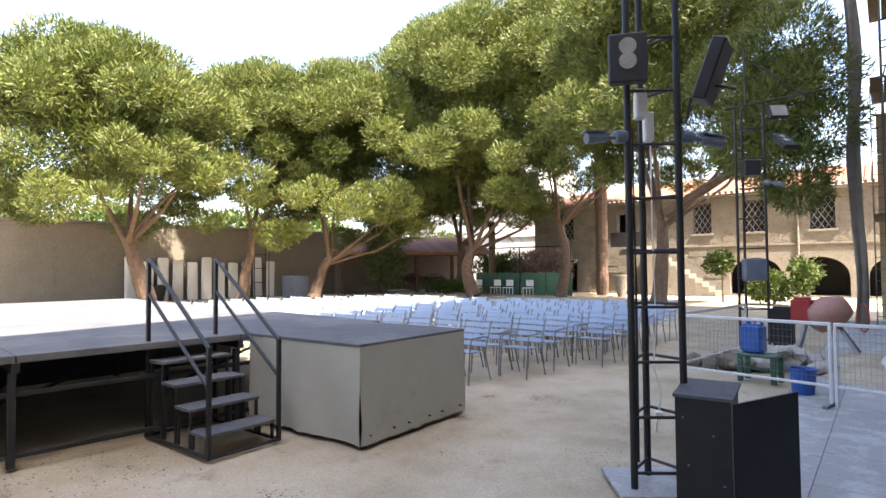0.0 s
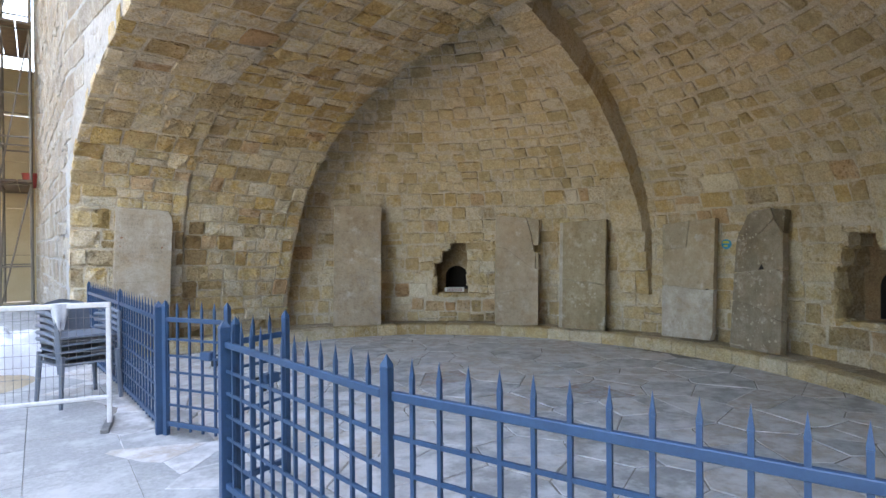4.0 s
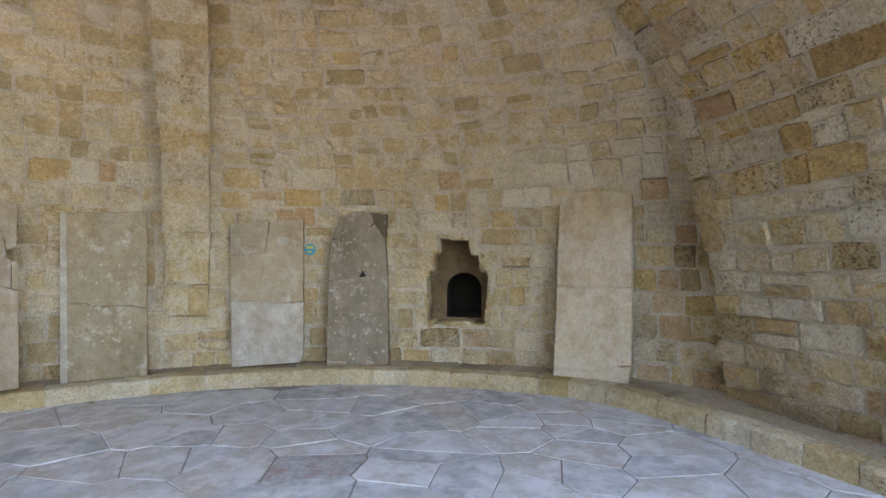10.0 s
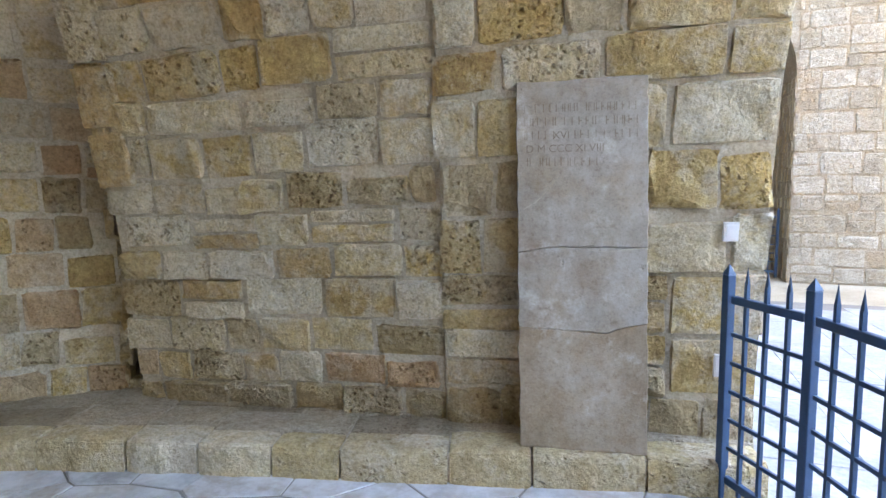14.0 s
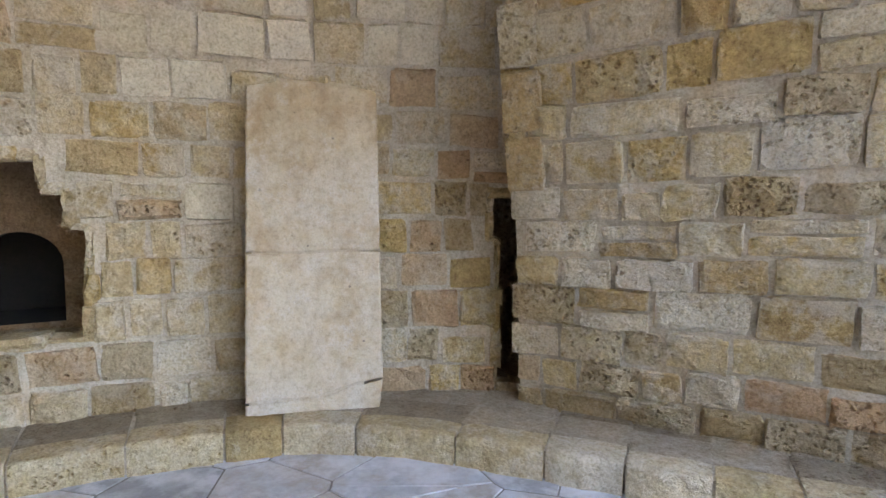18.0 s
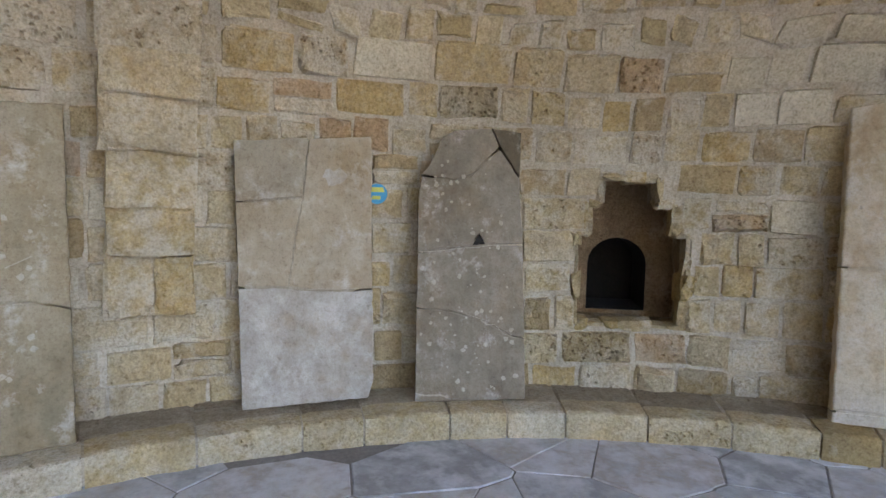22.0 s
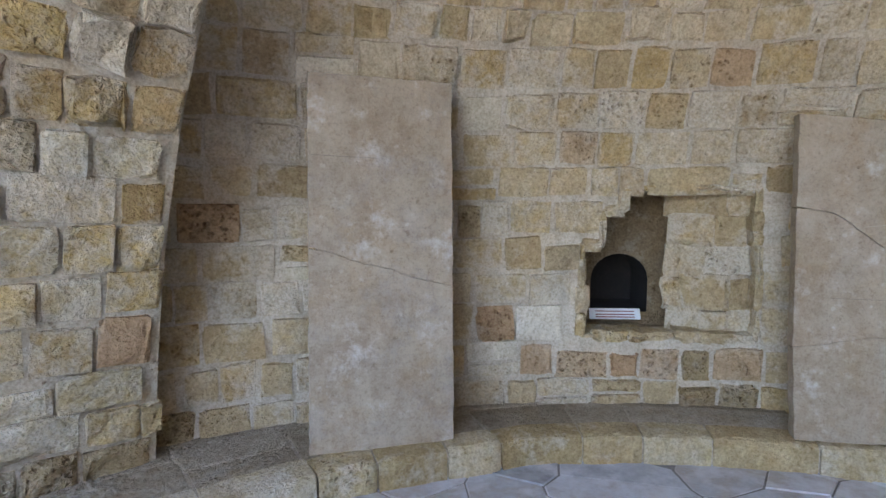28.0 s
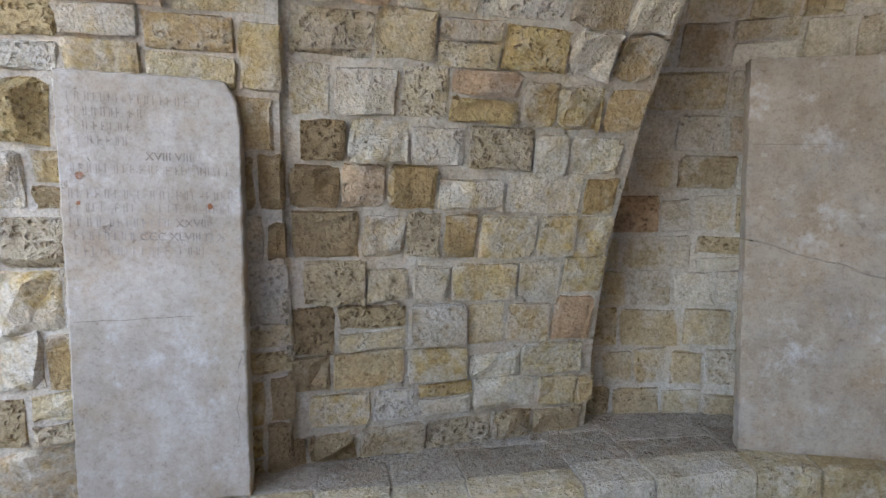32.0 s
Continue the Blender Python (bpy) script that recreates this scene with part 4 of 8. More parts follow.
# cracked slab with a bitten edge
cut = [(0, 0.715), (0.25, 0.70), (0.32, 0.685), (0.55, 0.615), (0.78, 0.55), (0.92, 0.525), (1.0, 0.515)]
low_cut = [(0, 0.285), (0.2, 0.30), (0.5, 0.325), (0.8, 0.34), (1.0, 0.345)]
g = gravestone("warm grey marble gravestone broken by a slanting crack", (7.39, 8.55, B), (7.80, 8.01, B), (7.52, 8.63, 1.87), (7.93, 8.09, 1.83), 0.075, [
    ("upper_piece", cut[:-1] + [(0.925, 0.665), (0.885, 0.68), (0.87, 0.73), (0.80, 0.86), (0.70, 0.985), (0, 1)], M_B, 0.0, ""),
    ("edge_strip", [(0.935, 0.527), (1.0, 0.52), (0.99, 0.67), (0.93, 0.668)], M_D, -0.006, "pale mortar edge"),
    ("edge_strip", [(0.885, 0.73), (0.99, 0.745), (1.0, 0.97), (0.71, 0.99), (0.81, 0.86)], M_D, -0.006, "pale mortar edge"),
    ("middle_piece", low_cut + [(s, t - 0.003) for s, t in cut[::-1]], M_B, -0.003, ""),
    ("lower_piece", [(0.03, 0), (1, 0.01), (1, 0.342)] + [(s, t - 0.002) for s, t in low_cut[:-1][::-1]], M_B, -0.001, "")], 102)
blotches(*g, 12, (0.008, 0.016), M_H, "chipping")
seam_line(g[0], g[1], g[2], [(0.46, 0.66), (0.6, 0.668), (0.75, 0.68), (0.9, 0.683)], 0.003, M_LICHEN, "filled_crack")
seam_line(g[0], g[1], g[2], [(0.25, 0.44), (0.9, 0.445)], 0.003, M_CUT)
# slab with a plain raised margin
cut = [(0, 0.47), (0.2, 0.46), (0.4, 0.435), (0.6, 0.43), (0.8, 0.425), (1, 0.40)]
g = gravestone("olive-grey marble gravestone with a pale margin", (8.0, 7.77, B), (8.22, 7.10, B), (8.11, 7.83, 1.73), (8.38, 7.16, 1.76), 0.085, [
    ("upper_piece", cut + [(1, 1), (0, 1)], M_C, 0.0, ""), ("lower_piece", [(0, 0), (1, 0)] + [(s, t - 0.0015) for s, t in cut[::-1]], M_C, -0.001, "")], 103, 0.012)
blotches(*g, 26, (0.005, 0.018), M_LICHEN, "chipping", area=(0.3, 0.9, 0.2, 0.75))
blotches(g[0], g[1], g[2], g[3], 1, (0.028, 0.03), M_LICHEN, "boss", 0.004, (0.41, 0.42, 0.425, 0.43))
seam_line(g[0], g[1], g[2], [(0.66, 0.53), (0.8, 0.56)], 0.006, M_LICHEN, "scratch")
seam_line(g[0], g[1], g[2], wavy((0.0, 0.472), (0.4, 0.437), 5, g[3], 0.003), 0.003, M_LICHEN, "filled_crack")
bm = bmesh.new()
for f in ([(0.0, 0.0), (0.075, 0.0), (0.07, 1.0), (0.0, 1.0)],):
    bm.faces.new([bm.verts.new(g[1](s, t, 0.0028)) for s, t in rough_line(f, g[3], 0.08, 0.003, g[2])])
part("margin", bm, M_D3, g[0], "pale worn margin")
# patched slab of several pieces
mid = [(0, 0.455), (0.3, 0.45), (0.42, 0.44), (0.6, 0.43), (0.8, 0.425), (1, 0.43)]
g = gravestone("beige gravestone pieced together from odd slabs", (8.48, 6.37, B), (8.42, 5.64, B), (8.59, 6.41, 1.66), (8.65, 5.64, 1.71), 0.08, [
    ("corner_piece", [(0, 0.775), (0.25, 0.78), (0.48, 0.785), (0.53, 1.0), (0, 1.0)], M_D2, 0.006, "dull taupe corner piece"),
    ("upper_piece", [(0.37, 0.452), (0.6, 0.434), (0.8, 0.43), (1, 0.435), (1, 1), (0.54, 0.995), (0.485, 0.78), (0.42, 0.62)], M_D, 0.0, ""),
    ("side_piece", [(0, 0.46), (0.3, 0.455), (0.36, 0.455), (0.41, 0.62), (0.475, 0.778), (0, 0.77)], M_D, -0.006, ""),
    ("lower_piece", [(0, 0), (0.96, 0.02), (1, 0.08)] + [(1, 0.425)] + [(s, t - 0.004) for s, t in mid[:-1][::-1]], M_D3, -0.003, "whitewashed lower piece")], 104)
blotches(g[0], g[1], g[2], g[3], 3, (0.03, 0.05), M_D3, "whitewash", 0.0024, (0.66, 0.76, 0.80, 0.88))
seam_line(g[0], g[1], g[2], [(0.42, 0.62), (0.40, 0.55), (0.37, 0.47)], 0.01, M_LICHEN, "filled_crack")
seam_line(g[0], g[1], g[2], wavy((0.5, 0.437), (1, 0.432), 6, g[3], 0.003), 0.003, M_LICHEN, "filled_crack")
# dark lichened slab with a rounded shoulder
c1 = [(0, 0.545), (0.25, 0.56), (0.5, 0.568), (0.56, 0.57), (0.66, 0.575), (1, 0.57)]
g = gravestone("dark mottled gravestone with pale lichen and broken top", (8.38, 5.40, B), (8.21, 4.76, B), (8.52, 5.36, 1.77), (8.40, 4.76, 1.80), 0.09, [
    ("top_piece", [(0.02, 0.835), (0.35, 0.815), (0.5, 0.83), (0.78, 0.93), (0.70, 1.0), (0.35, 0.995), (0.22, 0.97), (0.1, 0.87)], M_E, 0.0, ""),
    ("corner_piece", [(0.80, 0.93), (0.98, 0.82), (1, 0.98), (0.72, 1.0)], M_MOSS, -0.004, "black mossy corner piece"),
    ("upper_piece", [(0, 0.55), (0.25, 0.565), (0.5, 0.573), (0.58, 0.61), (0.66, 0.58), (1, 0.575), (0.97, 0.815), (0.79, 0.92), (0.51, 0.825), (0.35, 0.81), (0.03, 0.83), (0.0, 0.75)], M_E, -0.003, ""),
    ("middle_piece", [(0, 0.345), (0.3, 0.335), (0.6, 0.30), (0.9, 0.24), (1, 0.235)] + [(1, 0.567)] + [(s, t - 0.003) for s, t in c1[:-1][::-1]], M_E, 0.0, ""),
    ("lower_piece", [(0, 0.0), (0.1, 0.0), (1, 0.01), (1, 0.23), (0.9, 0.235), (0.6, 0.295), (0.3, 0.33), (0, 0.34)], M_E, -0.002, "")], 105)
blotches(g[0], g[1], g[2], g[3], 90, (0.004, 0.018), M_LICHEN, "lichen", 0.002, (0.04, 0.96, 0.03, 0.93))
seam_line(g[0], g[1], g[2], wavy((0.5, 0.315), (0.95, 0.23), 6, g[3], 0.01), 0.003, M_LICHEN, "filled_crack")
seam_line(g[0], g[1], g[2], wavy((0.02, 0.552), (0.9, 0.572), 8, g[3], 0.004), 0.003, M_LICHEN, "filled_crack")
seam_line(g[0], g[1], g[2], wavy((0.0, 0.03), (0.3, 0.015), 4, g[3], 0.006), 0.010, M_LICHEN, "mortar_lip")
# flat black face stands in for the shade inside a three-cornered notch
bm = bmesh.new()
bm.faces.new([bm.verts.new(g[1](s, t, 0.003)) for s, t in ((0.52, 0.572), (0.64, 0.576), (0.585, 0.615))])
part("hole", bm, HOLE_SHADE, g[0], "flat black patch painted as the shade of a three-cornered hole")
# cream slab
cut = [(0, 0.475), (0.3, 0.47), (0.6, 0.478), (1, 0.48)]
foot = [(0, 0.035), (0.2, 0.04), (0.45, 0.038), (0.6, 0.05), (0.8, 0.075), (1, 0.09)]
g = gravestone("pale cream marble gravestone with worn smooth face", (7.48, 3.23, B), (7.0, 2.67, B), (7.60, 3.10, 1.98), (7.12, 2.59, 1.97), 0.09, [
    ("upper_piece", [(0, 0.477), (0.3, 0.472), (0.6, 0.48), (1, 0.482), (1, 0.97), (0.94, 1.0), (0.05, 0.995), (0, 0.97)], M_F, 0.0, ""),
    ("middle_piece", foot + [(1, 0.479), (0.6, 0.476), (0.3, 0.468), (0, 0.473)], M_F, -0.001, ""),
    ("foot_piece", [(0, 0), (0.97, 0.0), (1, 0.085), (0.8, 0.07), (0.6, 0.045), (0.45, 0.033), (0.2, 0.035), (0, 0.03)], M_F, -0.004, "")], 106, 0.014)
blotches(g[0], g[1], g[2], g[3], 6, (0.004, 0.009), M_CUT, "pitting")
# inscribed slab by the entrance
cut = [(0, 0.545), (0.3, 0.56), (0.7, 0.562), (1, 0.56)]
cut2 = [(0, 0.34), (0.35, 0.335), (0.7, 0.33), (0.78, 0.345), (1, 0.36)]
g = gravestone("grey inscribed gravestone with lines of old lettering", (4.25, 2.07, B), (3.70, 1.99, B), (4.28, 2.055, 1.80), (3.74, 1.975, 1.80), 0.075, [
    ("upper_piece", cut + [(1, 1), (0, 0.995)], M_G, 0.0, ""),
    ("middle_piece", cut2 + [(s, t - 0.002) for s, t in cut[::-1]], M_G, -0.002, ""),
    ("lower_piece", [(0, 0), (1, 0)] + [(s, t - 0.002) for s, t in cut2[::-1]], M_B, -0.004, "brownish lower piece")], 107)
letters(g[0], g[1], g[2], g[3], [(0.915, 0.06, 0.93, 0.035), (0.88, 0.06, 0.93, 0.035), (0.845, 0.06, 0.3, 0.035), (0.845, 0.45, 0.93, 0.035), (0.775, 0.08, 0.66, 0.035)], M_CUT, (("XVI", 0.28, 0.845, 0.035), ("D M CCC XLVIII D X", 0.07, 0.81, 0.035)))
seam_line(g[0], g[1], g[2], [(0.05, 0.66), (0.15, 0.68), (0.25, 0.715), (0.33, 0.75)], 0.004, M_LICHEN, "filled_crack")
seam_line(g[0], g[1], g[2], [(0.55, 0.553), (0.7, 0.548), (1.0, 0.56)], 0.003, M_LICHEN, "filled_crack")
# white inscribed slab on the left jamb
g = gravestone("white inscribed marble gravestone with fine cut lettering", (2.40, 10.2, B), (3.08, 10.16, B), (2.47, 10.13, 1.93), (3.13, 10.09, 1.89), 0.085, [
    ("slab", [(0.0, 0), (1, 0), (1, 0.9), (0.985, 0.95), (0.92, 0.995), (0.7, 1.0), (0, 1)], M_H, 0.0, "")], 108, 0.012)
letters(g[0], g[1], g[2], g[3], [(0.935, 0.07, 0.8, 0.034), (0.905, 0.07, 0.45, 0.034), (0.875, 0.07, 0.4, 0.034), (0.845, 0.07, 0.36, 0.034), (0.785, 0.07, 0.92, 0.034), (0.73, 0.05, 0.95, 0.034), (0.70, 0.05, 0.95, 0.034), (0.668, 0.05, 0.6, 0.034), (0.638, 0.07, 0.4, 0.034), (0.605, 0.07, 0.8, 0.034)], M_FAINT, (("XXVIII", 0.62, 0.668, 0.034), ("CCC XLVIII D X", 0.42, 0.638, 0.034), ("XVIII VIII", 0.47, 0.815, 0.034)))
blotches(g[0], g[1], g[2], g[3], 1, (0.014, 0.02), M_RUST, "rust_mark", 0.003, (0.11, 0.12, 0.775, 0.78))
blotches(g[0], g[1], g[2], g[3], 1, (0.008, 0.012), M_RUST, "rust_mark", 0.003, (0.10, 0.11, 0.715, 0.72))
blotches(g[0], g[1], g[2], g[3], 1, (0.010, 0.014), M_RUST, "rust_mark", 0.003, (0.81, 0.82, 0.715, 0.72))
seam_line(g[0], g[1], g[2], wavy((0.04, 0.455), (0.7, 0.462), 8, g[3], 0.002), 0.003, M_CUT)
bm_pts = [(0.97, 0.36), (0.945, 0.33), (0.955, 0.27), (0.93, 0.23), (0.95, 0.2), (0.93, 0.14)]
seam_line(g[0], g[1], g[2], bm_pts, 0.012, M_CUT)


# ---- rib of the half dome ----
rib = tagged(empty("rib"), "projecting limestone rib up the middle of the half dome", "rib", kind=setting)
rng = random.Random(77)
RIB_C = 10.7 * DEG
v = 0.70
while v < DOME_LEN - 0.5:
    h = rng.uniform(0.2, 0.36)
    s = max(along(dome_line, (v + h / 2) / DOME_LEN).x / R0, 0.1)
    half = (0.215 if v > 1.75 else rng.uniform(0.20, 0.24)) / s
    deep = lerp_table(((0.7, 0.14), (1.2, 0.22), (1.5, 0.28), (1.9, 0.33)), v) + rng.uniform(-0.012, 0.012) * (3.0 if v < 1.75 else 1.0)
    skew = 0.0 if v > 1.75 else rng.uniform(-0.02, 0.02)
    cuts = [RIB_C - half + skew, RIB_C + half + skew]
    if rng.random() < 0.3:
        cuts.insert(1, RIB_C + rng.uniform(-0.08, 0.08))
    for a, b in zip(cuts, cuts[1:]):
        pts, faces, lime = stone_mesh(apse_at, a - 0.01, b + 0.01, v - 0.016, v + h + 0.016, deep, 0.005 if v > 1.75 else 0.014, rng, 0.002, sink=0.02)
        child("rib_stone", mesh_of("rib_stone", pts, faces, STONE, lime=lime), rib)
    v += h

# sticker on the wall
STICK_B = material("blue_sticker", ((0.3, (0.02, 0.30, 0.50)), (0.7, (0.03, 0.38, 0.60))), 0.5, 0, 20, 90, 0.05, 0.1, tone=0.9)
STICK_Y = material("yellow_sticker", ((0.3, (0.55, 0.55, 0.08)), (0.7, (0.62, 0.62, 0.12))), 0.5, 0, 20, 90, 0.05, 0.1, tone=0.9)


def patch_on(at, outline, off):
    bm = bmesh.new()
    n = normal_at(at, *outline[0])
    front = [bm.verts.new(at(u, v) + n * off) for u, v in outline]
    back = [bm.verts.new(at(u, v) + n * (off - 0.02)) for u, v in outline]
    bm.faces.new(front)
    for i in range(len(front)):
        j = (i + 1) % len(front)
        bm.faces.new((front[i], front[j], back[j], back[i]))
    return bm


su, sv = -4.3 * DEG, 1.39
disc = [(su + 0.062 * math.cos(a), sv + 0.062 * math.sin(a)) for a in np.linspace(0, 2 * math.pi, 24, endpoint=False)]
sticker = tagged(part("sticker", patch_on(apse_at, disc, 0.032), STICK_B), "round blue and yellow sticker on the stone wall", "sticker")
part("yellow_field", patch_on(apse_at, [(su - 0.045, sv + 0.012), (su + 0.045, sv + 0.012), (su + 0.035, sv + 0.042), (su - 0.035, sv + 0.042)], 0.034), STICK_Y, sticker)
part("yellow_field", patch_on(apse_at, [(su - 0.02, sv - 0.035), (su + 0.035, sv - 0.035), (su + 0.03, sv - 0.012), (su - 0.02, sv - 0.012)], 0.034), STICK_Y, sticker)

# notice in the first niche
CARD = material("white_card", ((0.3, (0.70, 0.68, 0.66)), (0.7, (0.78, 0.76, 0.74))), 0.6, 0, 10, 60, 0.05, 0.1, tone=0.9)
INK = material("red_ink", ((0.3, (0.35, 0.05, 0.04)), (0.7, (0.40, 0.08, 0.06))), 0.7)
p = apse_at(46.4 * DEG, 0.66)
out = (Vector((p.x, p.y, 0)) - C0).normalized()
side_dir = Vector((-out.y, out.x, 0))
m = Matrix.Translation(p + out * 0.36) @ Matrix((( side_dir.x, out.x, 0, 0), (side_dir.y, out.y, 0, 0), (0, 0, 1, 0), (0, 0, 0, 1)))
card = tagged(part("notice_card", box(-0.17, -0.004, -0.055, 0.17, 0.004, 0.02, 0.001, m @ pose(0, 0, 0, -25)), CARD), "small white notice card with red print in the niche", "sign")
for z in (0.0, -0.022, -0.04):
    part("print_line", box(-0.13, -0.006, z - 0.004, 0.13, -0.0045, z + 0.003, 0, m @ pose(0, 0, 0, -25)), INK, card)

# small switch boxes on the right jamb
for v, tall, label in ((0.52, 0.05, "small grey switch box on the worn jamb"), (1.12, 0.04, "small pale junction box on the stone jamb")):
    at = lambda u, w: vault_at("r", u, w)
    n = normal_at(at, 0.16, v)
    outline = [(0.16 + a * 0.03, v + b * tall) for a, b in ((-1, -1), (1, -1), (1, 1), (-1, 1))]
    fixture = tagged(part("switch_box", patch_on(at, outline, 0.085), CARD), label, "switch box")
    part("cover", patch_on(at, [(0.16 + a * 0.022, v + b * tall * 0.75) for a, b in ((-1, -1), (1, -1), (1, 1), (-1, 1))], 0.089), CARD, fixture)

# ---- blue fence with its gate ----
fence = tagged(empty("fence", (2.8, 3.7, 0)), "blue painted steel fence with pointed bars", "fence")


def spike_bar(x, y, z0, z1, r, turn):
    """A square upright with a pointed top."""
    bm = bmesh.new()
    m = pose(x, y, 0, 0, 0, turn)
    box_into(bm, -r, -r, z0, r, r, z1 - 0.07, m)
    vs5 = [bm.verts.new(m @ Vector(p)) for p in ((-r * 1.2, -r * 0.7, z1 - 0.07), (r * 1.2, -r * 0.7, z1 - 0.07), (r * 1.2, r * 0.7, z1 - 0.07), (-r * 1.2, r * 0.7, z1 - 0.07), (0, 0, z1))]
    bm.faces.new(vs5[:4][::-1])
    for i in range(4):
        bm.faces.new((vs5[i], vs5[(i + 1) % 4], vs5[4]))
    return bm


def fence_run(parent, p, q, first_post=True, last_post=True, top=0.98, step=0.112, rows=5, thick=0.019):
    p, q = Vector((*p, 0)), Vector((*q, 0))
    d = q - p
    turn = math.degrees(math.atan2(d.y, d.x))
    L = d.length
    m = pose(p.x, p.y, 0, 0, 0, turn)
    for on, s in ((first_post, 0.0), (last_post, L)):
        if on:
            c = m @ Vector((s, 0, 0))
            post = part("post", box(-thick, -thick, 0, thick, thick, top - 0.01, 0.003, pose(c.x, c.y, 0, 0, 0, turn)), BLUE, parent)
            bm = bmesh.new()
            mm = pose(c.x, c.y, 0, 0, 0, turn)
            base = [bm.verts.new(mm @ Vector(v)) for v in ((-thick, -thick, top - 0.009), (thick, -thick, top - 0.009), (thick, thick, top - 0.009), (-thick, thick, top - 0.009))]
            tip = bm.verts.new(mm @ Vector((0, 0, top + 0.035)))
            bm.faces.new(base[::-1])
            for i in range(4):
                bm.faces.new((base[i], base[(i + 1) % 4], tip))
            part("cap", bm, BLUE, post)
    part("rail", box(0.03, -0.013, top - 0.128, L - 0.03, 0.013, top - 0.095, 0.003, m), BLUE, parent)
    part("rail", box(0.03, -0.013, 0.075, L - 0.03, 0.013, 0.11, 0.003, m), BLUE, parent)
    for k in range(1, rows + 1):
        z = 0.11 + (top - 0.245) * k / (rows + 1)
        part("cross_bar", box(0.03, -0.006, z - 0.008, L - 0.03, 0.006, z + 0.008, 0, m), BLUE, parent)
    n = max(int(round(L / step)), 2)
    for k in range(1, n):
        c = m @ Vector((L * k / n, 0, 0))
        part("bar", spike_bar(c.x, c.y, 0.05, top + 0.035, 0.0075, turn), BLUE, parent)


GP1, GP2 = (2.40, 6.62), (2.50, 5.16)
RUN = [(3.40, 1.93), (3.18, 2.28), (2.68, 3.69), GP2]
fence_run(fence, RUN[0], RUN[1], True, True)
fence_run(fence, RUN[1], RUN[2], False, True)
fence_run(fence, RUN[2], RUN[3], False, False)
for gp in (GP1, GP2):
    fence_run(fence, gp, (gp[0], gp[1] + 0.05), True, False, 0.97, rows=0, thick=0.03)
fence_run(fence, GP1, (2.31, 8.2), False, True)
fence_run(fence, (2.31, 8.2), (2.16, 9.95), False, True)
for p, q, label in ((GP1, (2.75, 6.05), "blue steel gate leaf standing half open"), (GP2, (2.90, 5.31), "blue steel gate leaf swung open with a latch")):
    leaf = tagged(empty("gate_leaf", (*p, 0)), label, "gate", "leaves of the fence gate")
    a, b = Vector(p), Vector(q)
    d = (b - a).normalized()
    fence_run(leaf, a + d * 0.07, b, False, True, 0.98)
    fence_run(leaf, a + d * 0.07, a + d * 0.11, True, False, 0.98, rows=0)
    c = a + d * ((b - a).length * 0.72)
    m = pose(c.x, c.y, 0.62, 0, 0, math.degrees(math.atan2(d.y, d.x)))
    latch = part("latch", box(-0.05, -0.03, -0.03, 0.05, 0.03, 0.03, 0.006, m), BLUE, leaf)
    part("bolt", rod(m @ Vector((-0.08, 0.045, 0)), m @ Vector((0.16, 0.045, 0)), 0.008), BLACK, latch)
    part("padlock", box(-0.025, 0.05, -0.09, 0.025, 0.075, -0.03, 0.006, m), BLACK, latch)

# ---- the neighbouring wing past the fence ----
PALE = masonry_stone("pale_ashlar", ((0.0, (0.58, 0.51, 0.41)), (0.4, (0.66, 0.60, 0.51)), (0.75, (0.70, 0.65, 0.57)), (0.95, (0.60, 0.50, 0.38))), 0.35, 0.5, 0.03, 0.5, tone=(0.72, 0.70, 0.66))
WY = -5.0


def wing_at(u, v):
    return Vector((u, WY, v))


AW0, AW1, ASP = 1.70, 3.9, 3.0     # arch: from, to, springing


def arch_in_wing(n=14):
    c, h = (AW0 + AW1) / 2, (AW1 - AW0) / 2
    return [(c - h * math.cos(math.pi * k / n), ASP + h * 1.1 * math.sin(math.pi * k / n)) for k in range(n + 1)]


bm = bmesh.new()
ar = [(AW0, -0.03)] + arch_in_wing() + [(AW1, -0.03)]
low = [bm.verts.new((x, WY, z)) for x, z in ar]
high = [bm.verts.new((x, WY, 9.0)) for x, z in ar]
for i in range(len(ar) - 1):
    if ar[i][0] != ar[i + 1][0]:
        bm.faces.new((low[i], low[i + 1], high[i + 1], high[i]))
deep = [bm.verts.new((x, WY - 2.6, z)) for x, z in ar]
for i in range(len(ar) - 1):
    bm.faces.new((low[i], low[i + 1], deep[i + 1], deep[i]))
for x0, x1 in ((-9.0, AW0), (AW1, 9.0)):
    bm.faces.new([bm.verts.new(p) for p in ((x0, WY, -0.03), (x1, WY, -0.03), (x1, WY, 9.0), (x0, WY, 9.0))])
bm.faces.new([bm.verts.new(p) for p in ((-9.0, WY, -0.03), (-9.0, WY, 9.0), (-9.0, WY - 7, 9.0), (-9.0, WY - 7, -0.03))])
bm.faces.new([bm.verts.new(p) for p in ((-9.0, WY, 9.0), (9.0, WY, 9.0), (9.0, WY - 7, 9.0), (-9.0, WY - 7, 9.0))])
bm.faces.new([bm.verts.new(p) for p in ((AW0 - 1, WY - 2.6, -0.03), (AW1 + 1, WY - 2.6, -0.03), (AW1 + 1, WY - 2.6, 5), (AW0 - 1, WY - 2.6, 5))])
wall_wing = tagged(part("wall_wing", bm, PALE), "pale ashlar wall with a deep arched passage", "wall", kind=setting)
# added out of view, to stop sun passing between church and wing
tagged(part("wall_link", box(3.95, WY + 0.003, -0.03, 4.4, -3.603, 9.0), MORTAR), "unseen high wall added to block the sun between church and wing", "wall", kind=setting)
